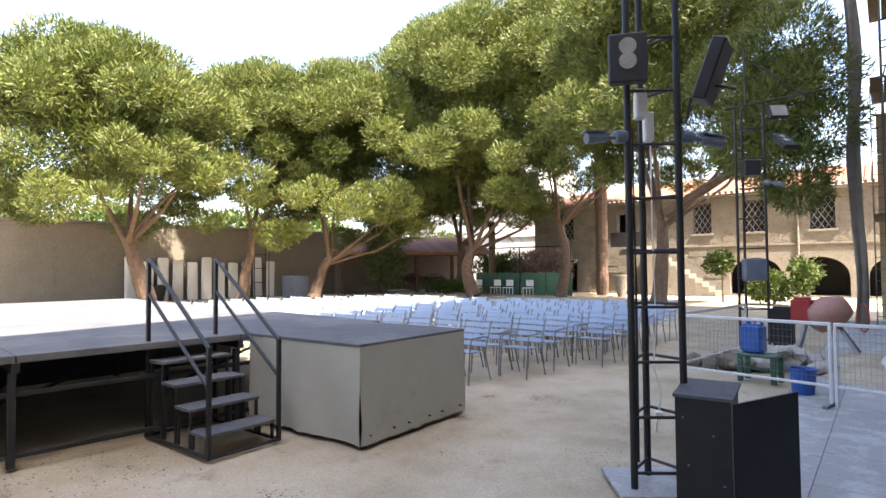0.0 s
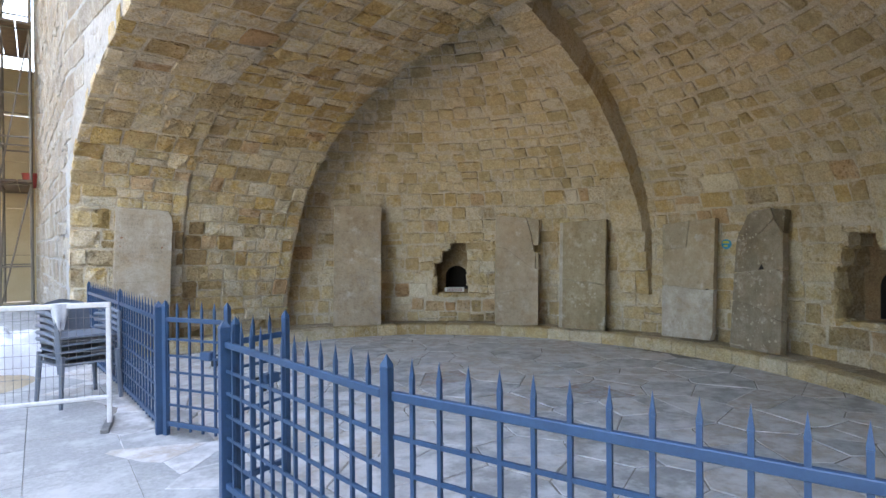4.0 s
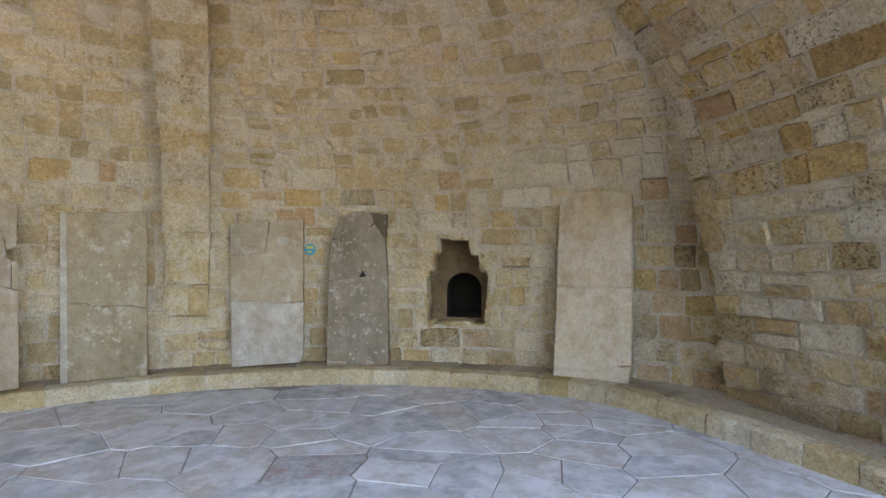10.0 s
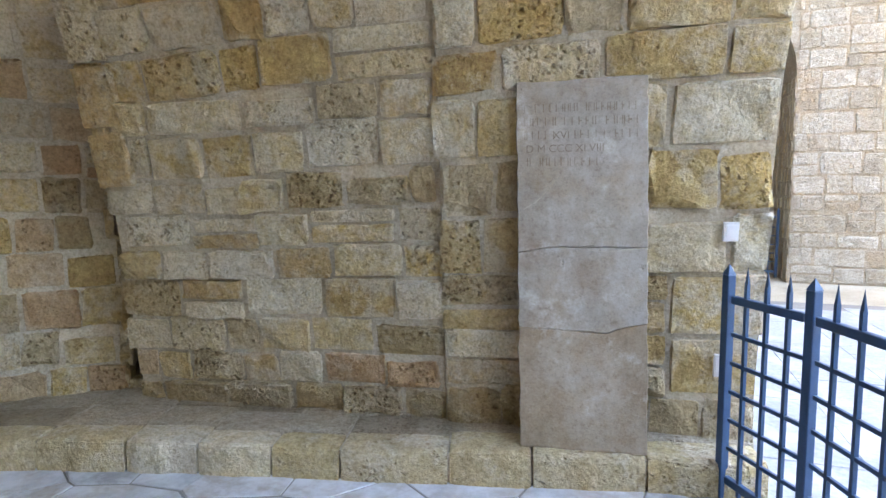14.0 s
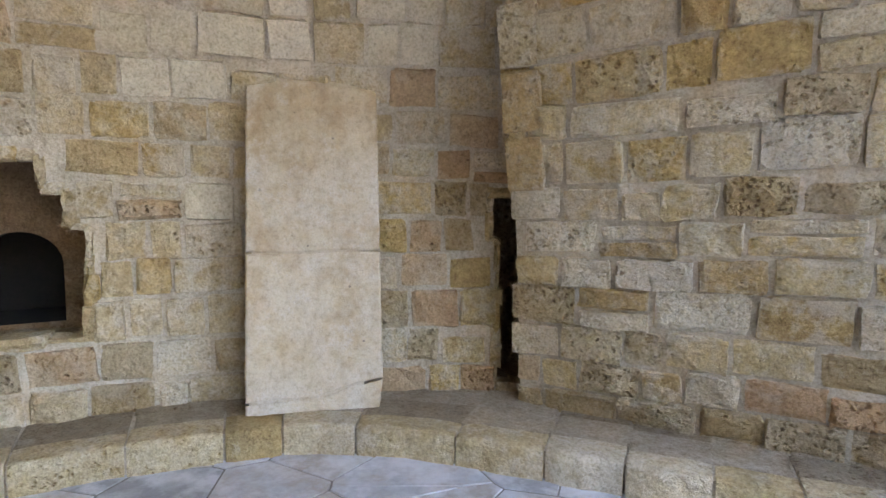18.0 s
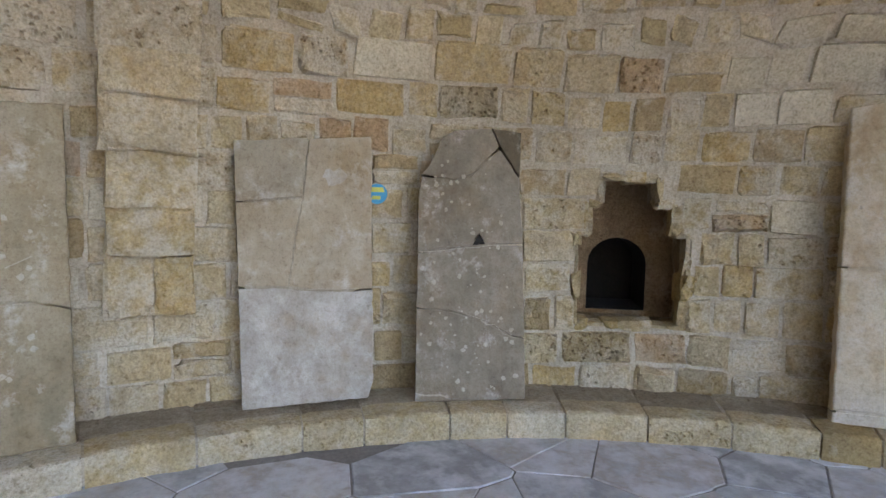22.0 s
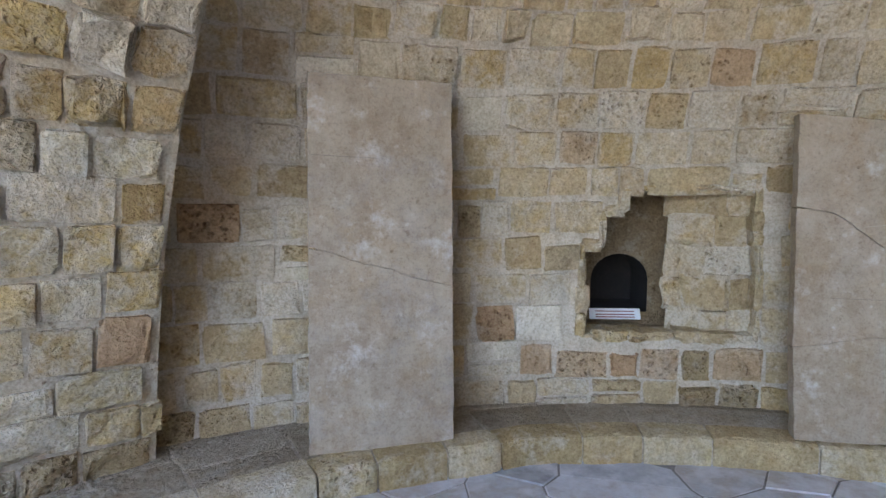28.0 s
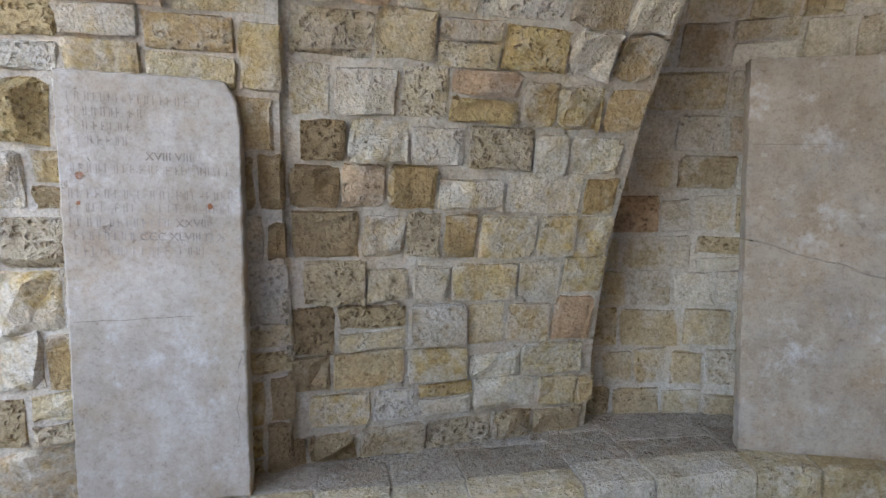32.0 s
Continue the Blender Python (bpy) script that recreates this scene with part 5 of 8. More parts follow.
INSIDE_KEEP = INSIDE
INSIDE = Vector((1.0, 3.0, 2.0))
masonry(wall_wing, wing_at, -4.5, AW0, courses_to(5.2, 0.2, 0.34, 51), (0.25, 0.6), 52, 250, PALE, 0.014)
masonry(wall_wing, lambda u, v: Vector((AW0, WY - 2.6 + u, v)), 0.0, 2.6, courses_to(ASP, 0.14, 0.24, 53), (0.15, 0.35), 54, 150, STONE, 0.02, rough=(0.004, 0.014), proud=(0.02, 0.045))
masonry(wall_wing, lambda u, v: Vector((u, WY - 2.6, v)), AW0, AW1, courses_to(ASP + 1.0, 0.14, 0.24, 55), (0.15, 0.35), 56, 100, STONE, 0.02, rough=(0.004, 0.014), proud=(0.02, 0.045))
INSIDE = INSIDE_KEEP
far_gate = tagged(empty("passage_gate", (2.5, WY - 0.6, 0)), "blue steel gate across the arched passage", "gate")
fence_run(far_gate, (1.78, WY - 0.35), (2.55, WY - 0.35), True, True, 1.05)
fence_run(far_gate, (2.55, WY - 0.35), (3.82, WY - 0.35), False, True, 1.05)


# ---- the courtyard ----
STEEL = material("grey_steel", ((0.3, (0.30, 0.31, 0.32)), (0.7, (0.40, 0.41, 0.42))), 0.45, 0.6, 10, 80, 0.1, 0.2)
DECK = material("worn_deck", ((0.2, (0.10, 0.11, 0.13)), (0.8, (0.19, 0.20, 0.21))), 0.9, 0, 1.5, 30, 0.3, 0.35, stain=(0.24, 0.235, 0.225), stain_scale=0.8, stain_from=0.5)
CLOTH = material("grey_cloth", ((0.2, (0.53, 0.54, 0.46)), (0.8, (0.64, 0.64, 0.56))), 0.9, 0, 2, 120, 0.2, 0.2, stain=(0.44, 0.43, 0.40), stain_scale=2.0, stain_from=0.58)
WHITE_PAINT = material("white_metal_paint", ((0.3, (0.66, 0.66, 0.66)), (0.7, (0.78, 0.78, 0.78))), 0.5, 0, 8, 60, 0.1, 0.2, tone=0.9)
CHAIR_P = material("chair_plastic", ((0.3, (0.26, 0.355, 0.48)), (0.7, (0.33, 0.42, 0.54))), 0.45, 0, 3, 60, 0.05, 0.15, tone=0.9)
GREEN_P = material("green_plastic", ((0.3, (0.02, 0.09, 0.05)), (0.7, (0.03, 0.13, 0.08))), 0.5, 0, 6, 60, 0.1, 0.3, tone=0.9)
BLUE_P = material("blue_plastic", ((0.3, (0.01, 0.09, 0.36)), (0.7, (0.02, 0.13, 0.45))), 0.4, 0, 6, 60, 0.1, 0.2, stain=(0.3, 0.35, 0.4), stain_scale=6, stain_from=0.62, tone=0.9)
GREY_P = material("grey_plastic", ((0.3, (0.16, 0.20, 0.26)), (0.7, (0.22, 0.27, 0.33))), 0.45, 0, 6, 60, 0.1, 0.2)
RED_P = material("red_paint", ((0.3, (0.35, 0.03, 0.03)), (0.7, (0.45, 0.05, 0.04))), 0.5, 0, 6, 60, 0.1, 0.3, tone=0.9)
PINK_P = material("faded_red_drum", ((0.3, (0.50, 0.24, 0.18)), (0.7, (0.60, 0.32, 0.25))), 0.6, 0, 4, 50, 0.2, 0.3, stain=(0.45, 0.42, 0.38), stain_scale=3)
SACK = material("pale_sacking", ((0.3, (0.50, 0.46, 0.40)), (0.7, (0.62, 0.58, 0.52))), 0.9, 0, 4, 60, 0.4, 0.3)
FILM = material("plastic_sheet", ((0.3, (0.62, 0.66, 0.72)), (0.7, (0.75, 0.78, 0.82))), 0.3, 0, 4, 60, 0.4, 0.2, tone=0.9)
NET = material("brown_netting", ((0.3, (0.20, 0.165, 0.13)), (0.7, (0.28, 0.24, 0.195))), 0.95, 0, 3, 90, 0.6, 0.3)
HOARD = material("beige_hoarding", ((0.3, (0.62, 0.48, 0.28)), (0.7, (0.70, 0.56, 0.36))), 0.9, 0, 2, 40, 0.2, 0.2)
BARK = material("pine_bark", ((0.2, (0.11, 0.065, 0.045)), (0.5, (0.20, 0.13, 0.09)), (0.8, (0.27, 0.19, 0.14))), 0.95, 0, 6, 22, 1.0, 0.5, depth=0.05)
WOOD = material("dark_wood", ((0.2, (0.10, 0.06, 0.04)), (0.8, (0.20, 0.13, 0.08))), 0.8, 0, 6, 40, 0.3, 0.3)
ROOF = material("clay_roof_tile", ((0.0, (0.40, 0.18, 0.11)), (0.5, (0.50, 0.26, 0.17)), (1.0, (0.58, 0.36, 0.26))), 0.9, 0, 3, 30, 0.4, 0.3, 0.6)
HOUSE = material("house_limestone", ((0.1, (0.20, 0.175, 0.14)), (0.5, (0.255, 0.23, 0.19)), (0.9, (0.32, 0.29, 0.245))), 0.95, 0, 1.5, 12, 0.8, 0.4, 0.5, 0.3, depth=0.04, tone=0.9)
RENDER_W = material("white_render", ((0.3, (0.72, 0.70, 0.66)), (0.7, (0.80, 0.78, 0.74))), 0.9, 0, 1, 20, 0.2, 0.15, tone=0.9)
# near-black colour stands in for the shade of rooms behind windows and arches
DARK = material("painted_interior_shade", ((0.3, (0.03, 0.028, 0.025)), (0.7, (0.06, 0.055, 0.05))), 0.9)
COBBLE = material("rubble_wall", ((0.0, (0.25, 0.215, 0.165)), (0.5, (0.32, 0.28, 0.22)), (1.0, (0.38, 0.34, 0.27))), 0.95, 0, 2, 14, 0.8, 0.4, 0.7, depth=0.04, tone=0.7)
LENS = material("lamp_glass", ((0.3, (0.6, 0.6, 0.55)), (0.7, (0.75, 0.75, 0.7))), 0.15, 0.4)


def leaf_material(name, a, b, c):
    """Leaves that let some of the light through."""
    m = material(name, ((0.0, a), (0.5, b), (1.0, c)), 0.6, 0, 1.2, 30, 0.1, 0.25, 0.6)
    nt = m.node_tree
    bsdf = nt.nodes["Principled BSDF"]
    thin, mix = nt.nodes.new("ShaderNodeBsdfTranslucent"), nt.nodes.new("ShaderNodeMixShader")
    nt.links.new(bsdf.inputs["Base Color"].links[0].from_socket, thin.inputs["Color"])
    mix.inputs[0].default_value = 0.22
    nt.links.new(bsdf.outputs[0], mix.inputs[1])
    nt.links.new(thin.outputs[0], mix.inputs[2])
    nt.links.new(mix.outputs[0], nt.nodes["Material Output"].inputs[0])
    return m


PINE = leaf_material("pine_needles", (0.09, 0.135, 0.026), (0.21, 0.25, 0.045), (0.38, 0.385, 0.075))
PALM = leaf_material("palm_leaf", (0.05, 0.09, 0.03), (0.09, 0.13, 0.05), (0.14, 0.18, 0.07))
SHRUB = leaf_material("shrub_leaf", (0.07, 0.12, 0.025), (0.14, 0.21, 0.035), (0.24, 0.31, 0.05))
BLOSSOM = leaf_material("oleander_blossom", (0.55, 0.26, 0.34), (0.16, 0.20, 0.07), (0.42, 0.22, 0.26))


# black cabinet with a sloping top and an open flap
cab = tagged(empty("control_cabinet", (-0.15, 3.7, 0)), "black painted plywood cabinet with a sloping top and open door", "cabinet")
cm = pose(-0.23, 3.46, 0, 0, 0, 5)


def slanted(m, x0, x1, y0, y1, za, zb, low=0.0):
    """A block whose top rises from za at y0 to zb at y1."""
    bm = bmesh.new()
    v = [bm.verts.new(m @ Vector(p)) for p in ((x0, y0, low), (x1, y0, low), (x1, y1, low), (x0, y1, low), (x0, y0, za), (x1, y0, za), (x1, y1, zb), (x0, y1, zb))]
    for q in ((0, 3, 2, 1), (4, 5, 6, 7), (0, 1, 5, 4), (1, 2, 6, 5), (2, 3, 7, 6), (3, 0, 4, 7)):
        bm.faces.new([v[i] for i in q])
    return bm


part("body", slanted(cm, 0.0, 0.35, 0.0, 0.42, 0.755, 0.785), BLACK, cab)
bm = bmesh.new()
low4 = [bm.verts.new(cm @ Vector(p)) for p in ((-0.012, -0.015, 0.757), (0.365, -0.015, 0.757), (0.365, 0.45, 0.790), (-0.012, 0.45, 0.790))]
top4 = [bm.verts.new(v.co + Vector((0, 0, 0.02))) for v in low4]
bm.faces.new(top4)
bm.faces.new(low4[::-1])
for i in range(4):
    bm.faces.new((low4[i], low4[(i + 1) % 4], top4[(i + 1) % 4], top4[i]))
part("lid", bm, DECK, cab, "scuffed blue-black lid")
fm = cm @ pose(0.37, 0.0, 0, 0, 0, 46)
bm = bmesh.new()
a4 = [bm.verts.new(fm @ Vector(p)) for p in ((0.0, 0, 0.01), (0.50, 0, 0.01), (0.50, 0, 0.80), (0.0, 0, 0.745))]
b4 = [bm.verts.new(fm @ Vector(p)) for p in ((0.0, 0.018, 0.01), (0.50, 0.018, 0.01), (0.50, 0.018, 0.80), (0.0, 0.018, 0.745))]
bm.faces.new(a4)
bm.faces.new(b4[::-1])
for i in range(4):
    bm.faces.new((a4[i], a4[(i + 1) % 4], b4[(i + 1) % 4], b4[i]))
part("door", bm, BLACK, cab)
for x, z in ((0.08, 0.3), (0.24, 0.52), (0.3, 0.2), (0.05, 0.62), (0.2, 0.05)):
    part("screw", rod(cm @ Vector((x, -0.004, z)), cm @ Vector((x, 0.01, z)), 0.007, 6), STEEL, cab)


def lighting_tower(place, turn, height, side, step, label):
    """A triangular lattice mast with three tubes and rungs."""
    t = tagged(empty("lighting_tower", (*place, 0)), label, "lighting tower", "lighting towers")
    m = pose(*place, 0, 0, 0, turn)
    feet = [Vector((0, 0, 0)), Vector((side, 0, 0)), Vector((side * 0.5, side * 0.75, 0))]
    for f in feet:
        part("tube", rod(m @ (f + Vector((0, 0, 0.0))), m @ (f + Vector((0, 0, height))), 0.027, 10), BLACK, t)
    z = 0.14
    while z < height:
        for a, b in ((0, 1), (1, 2), (2, 0)):
            dz = 0.0 if a == 0 else 0.02
            part("rung", rod(m @ (feet[a] + Vector((0, 0, z + dz))), m @ (feet[b] + Vector((0, 0, z + dz))), 0.012, 6), BLACK, t)
        z += step
    return t, m


def flood_lamp(parent, m, w, h, eyes, label):
    """A flat floodlight on a bracket, with round lenses or one pane."""
    lamp = part("floodlight", box(-w / 2, -0.05, -h / 2, w / 2, 0.05, h / 2, 0.01, m), BLACK, parent, label)
    part("bracket", rod(m @ Vector((0, 0.05, -h * 0.2)), m @ Vector((0, 0.2, -h * 0.2)), 0.012), BLACK, lamp)
    if eyes:
        for z in (h * 0.22, -h * 0.08):
            part("reflector", rod(m @ Vector((0, -0.045, z)), m @ Vector((0, -0.062, z)), 0.058, 20, 0.062), LENS, lamp)
    else:
        part("pane", box(-w * 0.42, -0.056, -h * 0.42, w * 0.42, -0.05, h * 0.42, 0, m), LENS, lamp)
    return lamp


def cctv(parent, a, b):
    """A bullet camera on a junction box; from a to b."""
    a, b = Vector(a), Vector(b)
    d = (b - a).normalized()
    c = part("security_camera", rod(a, a + d * 0.09, 0.05, 12), GREY_P, parent, "blue-grey security camera")
    part("arm", rod(a + d * 0.09, a + d * 0.17, 0.018), GREY_P, c)
    part("housing", rod(a + d * 0.17, b, 0.038, 12, 0.042), GREY_P, c)
    part("hood", box(-0.045, -0.005, 0.0, 0.045, 0.005, (b - a).length - 0.12, 0, Matrix.Translation(a + d * 0.15 + Vector((0, 0, 0.045))) @ (d.to_track_quat("Z", "Y").to_matrix().to_4x4())), GREY_P, c)


T1 = (-0.55, 3.54)
tower, tm = lighting_tower(T1, 36, 4.7, 0.37, 0.405, "black steel lattice lighting tower with floodlights and cameras")
part("base_plate", box(-0.14, -0.15, 0, 0.52, 0.45, 0.03, 0.005, tm), PAVER, tower, "grey concrete base slab")
flood_lamp(tower, tm @ pose(-0.02, -0.1, 3.18, 0, 0, -12), 0.27, 0.36, True, "black twin-lens floodlight")
flood_lamp(tower, tm @ pose(0.66, 0.05, 3.12, 0, 0, 236) @ pose(0, 0, 0, -20), 0.30, 0.46, False, "dark tilted floodlight seen from behind")
cctv(tower, tm @ Vector((-0.02, 0, 2.63)), tm @ Vector((-0.33, -0.10, 2.60)))
cctv(tower, tm @ Vector((0.39, 0.0, 2.63)), tm @ Vector((0.72, 0.06, 2.58)))
part("junction_box", box(0.08, 0.02, 2.78, 0.16, 0.12, 3.0, 0.01, tm), CARD, tower, "pale junction box")
part("junction_box", box(0.17, 0.12, 2.62, 0.24, 0.2, 2.85, 0.01, tm), CARD, tower, "pale junction box")
part("cable", tube([tm @ Vector(p) for p in ((0.22, 0.16, 2.65), (0.215, 0.15, 2.0), (0.23, 0.16, 1.2), (0.20, 0.14, 0.9), (0.25, 0.12, 0.7), (0.21, 0.15, 0.4))], 0.006, 6), CARD, tower, "white cable")
part("cable", tube([tm @ Vector(p) for p in ((0.52, 0.12, 2.95), (0.48, 0.1, 2.78), (0.42, 0.06, 2.74), (0.38, 0.02, 2.9))], 0.012, 6), BLACK, tower)
part("cable", tube([tm @ Vector(p) for p in ((0.02, 0.04, 2.9), (-0.01, 0.05, 2.75), (0.05, 0.06, 2.7), (0.06, 0.07, 1.5), (0.05, 0.06, 0.2))], 0.01, 6), BLACK, tower)
part("plug", box(0.2, 0.1, 0.5, 0.26, 0.16, 0.56, 0.01, tm), CARD, tower, "white plug")
T2 = (-1.45, 12.2)
tower2, tm2 = lighting_tower(T2, 30, 5.0, 0.55, 0.62, "far black lattice tower with floodlights and a crossbar")
part("crossbar", rod(tm2 @ Vector((-0.2, 0, 4.9)), tm2 @ Vector((1.7, -0.3, 5.15)), 0.02), BLACK, tower2)
part("brace", rod(tm2 @ Vector((0.3, 0, 5.9)), tm2 @ Vector((1.2, -0.2, 5.1)), 0.016), BLACK, tower2)
part("mast", rod(tm2 @ Vector((0.25, 0.1, 4.9)), tm2 @ Vector((0.25, 0.1, 6.2)), 0.02), BLACK, tower2)
flood_lamp(tower2, tm2 @ pose(0.75, -0.2, 4.75, -20, 0, 5), 0.36, 0.28, False, "white floodlight")
flood_lamp(tower2, tm2 @ pose(0.85, -0.2, 4.15, -50, 0, 15), 0.3, 0.5, True, "black floodlight pointing down")
part("speaker_box", box(0.12, -0.12, 3.5, 0.44, 0.12, 3.82, 0.02, tm2), BLACK, tower2, "grey equipment box")
part("cabinet", box(0.08, -0.14, 1.35, 0.5, 0.08, 1.8, 0.02, tm2), GREY_P, tower2, "grey wall cabinet")
cctv(tower2, tm2 @ Vector((0.5, -0.1, 3.35)), tm2 @ Vector((0.8, -0.3, 3.25)))


def barrier(place, turn, L, label, h=0.98):
    """A site barrier: tube frame, welded mesh, two feet."""
    t = tagged(empty("mesh_barrier", (*place, 0)), label, "barrier", "white mesh barriers")
    m = pose(*place, 0, 0, 0, turn)
    part("top_rail", box(0, -0.018, h - 0.04, L, 0.018, h, 0.006, m), WHITE_PAINT, t)
    part("bottom_rail", box(0, -0.015, 0.22, L, 0.015, 0.25, 0.005, m), WHITE_PAINT, t)
    for x in (0.0, L - 0.035):
        part("upright", box(x, -0.018, 0.0, x + 0.035, 0.018, h - 0.041, 0.005, m), WHITE_PAINT, t)
    bm = bmesh.new()
    for k in range(1, int(L / 0.05)):
        rod_into(bm, m @ Vector((k * 0.05, 0, 0.25)), m @ Vector((k * 0.05, 0, h - 0.04)), 0.0016, 4)
    for k in range(1, 8):
        rod_into(bm, m @ Vector((0.03, 0, 0.25 + k * 0.088)), m @ Vector((L - 0.03, 0, 0.25 + k * 0.088)), 0.0018, 4)
    tagged(part("wire_mesh", bm, STEEL, t), kind="stuff")
    part("foot", box(L - 0.06, -0.2, 0, L + 0.0, 0.2, 0.035, 0.005, m), STEEL, t)
    return t, m


def between(p, q):
    d = Vector(q) - Vector(p)
    return math.degrees(math.atan2(d.y, d.x)), d.length


W0, W1, W2 = (-1.42, 7.80), (0.43, 7.40), (2.15, 7.06)
for p, q, label in ((W0, W1, "white tubular site barrier with wire mesh"), (W1, W2, "white tubular site barrier with a bag tied on"), ((-1.45, 8.1), (-1.05, 10.6), "white tubular site barrier set across the sand")):
    turn, L = between(p, q)
    barrier(p, turn, L - 0.02, label)


def bucket_bm(place, r0, r1, h, n=20):
    bm = bmesh.new()
    prof = [(r0 * 0.98, 0.0), (r0, 0.01), (r1, h * 0.92), (r1 + 0.012, h * 0.93), (r1 + 0.012, h), (r1 - 0.008, h), (r0 - 0.008, 0.02)]
    rings = [[bm.verts.new((place[0] + r * math.cos(2 * math.pi * k / n), place[1] + r * math.sin(2 * math.pi * k / n), place[2] + z)) for k in range(n)] for r, z in prof]
    for a, b in zip(rings, rings[1:]):
        for k in range(n):
            bm.faces.new((a[k], a[(k + 1) % n], b[(k + 1) % n], b[k]))
    bm.faces.new(rings[0][::-1])
    bm.faces.new(rings[-1])
    return bm


def bucket(place, r, h, mat, label):
    t = tagged(empty("bucket", place), label, "bucket", "builders' buckets")
    part("pail", bucket_bm(place, r * 0.8, r, h), mat, t)
    hp = [(place[0] + r * math.cos(a), place[1] + 0.3 * r, place[2] + h * 0.95 - 0.12 * math.sin(a)) for a in np.linspace(0, math.pi, 9)]
    part("handle", tube(hp, 0.004, 5), STEEL, t)
    return t


bucket((0.05, 8.0, 0), 0.155, 0.33, BLUE_P, "blue plastic bucket splashed with mortar")
bucket((1.17, 9.75, 0), 0.16, 0.28, BLUE_P, "blue plastic bucket with tools beside the tarp")
bucket((1.55, 19.6, 2.95), 0.2, 0.36, RED_P, "red bucket on the scaffold deck")
# green stool with a blue canister on it
stool = tagged(empty("stool", (-0.52, 8.55, 0)), "low dark green plastic stool", "stool")
part("seat", box(-0.26, -0.18, 0.36, 0.26, 0.18, 0.40, 0.012, pose(-0.52, 8.55, 0, 0, 0, -10)), GREEN_P, stool)
for x in (-0.22, 0.22):
    for y in (-0.14, 0.14):
        part("leg", box(x - 0.035, y - 0.03, 0, x + 0.035, y + 0.03, 0.36, 0.008, pose(-0.52, 8.55, 0, 0, 0, -10)), GREEN_P, stool)
part("stretcher", box(-0.19, -0.02, 0.16, 0.19, 0.02, 0.2, 0.005, pose(-0.52, 8.55, 0, 0, 0, -10)), GREEN_P, stool)
can = tagged(empty("canister", (-0.6, 8.55, 0.4)), "blue plastic water canister standing on the stool", "canister")
part("body", box(-0.15, -0.12, 0.401, 0.15, 0.12, 0.82, 0.035, pose(-0.6, 8.55, 0, 0, 0, -10), 3), BLUE_P, can)
part("neck", rod((-0.66, 8.55, 0.82), (-0.66, 8.55, 0.86), 0.035, 12), BLUE_P, can)
part("grip", tube([(-0.58, 8.55, 0.82), (-0.56, 8.55, 0.87), (-0.50, 8.55, 0.87), (-0.48, 8.55, 0.82)], 0.014, 6), BLUE_P, can)


def heap(name, centre, size, count, mat, label, seed, category):
    """A heap of lumpy bags or stones, each a part."""
    rng = random.Random(seed)
    t = tagged(empty(name, (*centre, 0)), label, category)
    for k in range(count):
        a, r = rng.uniform(0, 6.28), rng.random() ** 0.6
        p = Vector((centre[0] + size[0] * r * math.cos(a), centre[1] + size[1] * r * math.sin(a), 0.08 + size[2] * (1 - r) * rng.random()))
        bm = bmesh.new()
        bmesh.ops.create_icosphere(bm, subdivisions=2, radius=1.0)
        s = Vector((rng.uniform(0.14, 0.28), rng.uniform(0.12, 0.22), rng.uniform(0.07, 0.15)))
        q = Euler((rng.uniform(-0.4, 0.4), rng.uniform(-0.4, 0.4), rng.uniform(0, 6))).to_quaternion()
        for v in bm.verts:
            n = v.co * (1 + 0.28 * noise.noise(v.co * 1.7 + p))
            v.co = q @ Vector((n.x * s.x, n.y * s.y, n.z * s.z)) + p
        part("lump", bm, mat, t)
    return t


heap("rubble_heap", (-0.35, 9.9), (0.55, 0.5, 0.32), 26, SACK, "heap of pale rubble bags and broken stone", 3, "rubble")
heap("rubble_heap", (-1.2, 9.6), (0.5, 0.5, 0.1), 9, COBBLE, "scattered broken stones on the sand", 4, "rubble")
# tarpaulin heap
def mound(centre, rx, ry, h, seed, n=28):
    bm = bmesh.new()
    rows = []
    for j in range(n + 1):
        r = j / n
        row = []
        for k in range(36):
            a = 2 * math.pi * k / 36
            rr = r * (1 + 0.22 * noise.noise((math.cos(a) * 1.5, math.sin(a) * 1.5, seed)))
            z = h * max(0.0, 1 - r ** 3.0) * (0.8 + 0.5 * noise.noise((rr * math.cos(a) * 2.5, rr * math.sin(a) * 2.5, seed + 5))) + (0.10 * noise.noise((rr * math.cos(a) * 6, rr * math.sin(a) * 6, seed)) + 0.05 * noise.noise((rr * math.cos(a) * 13, rr * math.sin(a) * 13, seed + 2))) * (1 - r) * min(1.0, h * 2)
            row.append((centre[0] + rx * rr * math.cos(a), centre[1] + ry * rr * math.sin(a), max(z, 0.004)))
        rows.append(row + [row[0]])
    bm.free()
    return sheet(rows)


tagged(part("mound_of_sand", mound((0.9, 10.6), 1.1, 1.6, 0.22, 3.0), SAND), "low heap of building sand on the paving", "sand heap")
tarp = tagged(smooth(part("tarpaulin", mound((1.36, 10.15), 0.66, 0.95, 0.55, 9.0), FILM)), "crumpled white and pale blue tarpaulin over a heap", "tarpaulin")


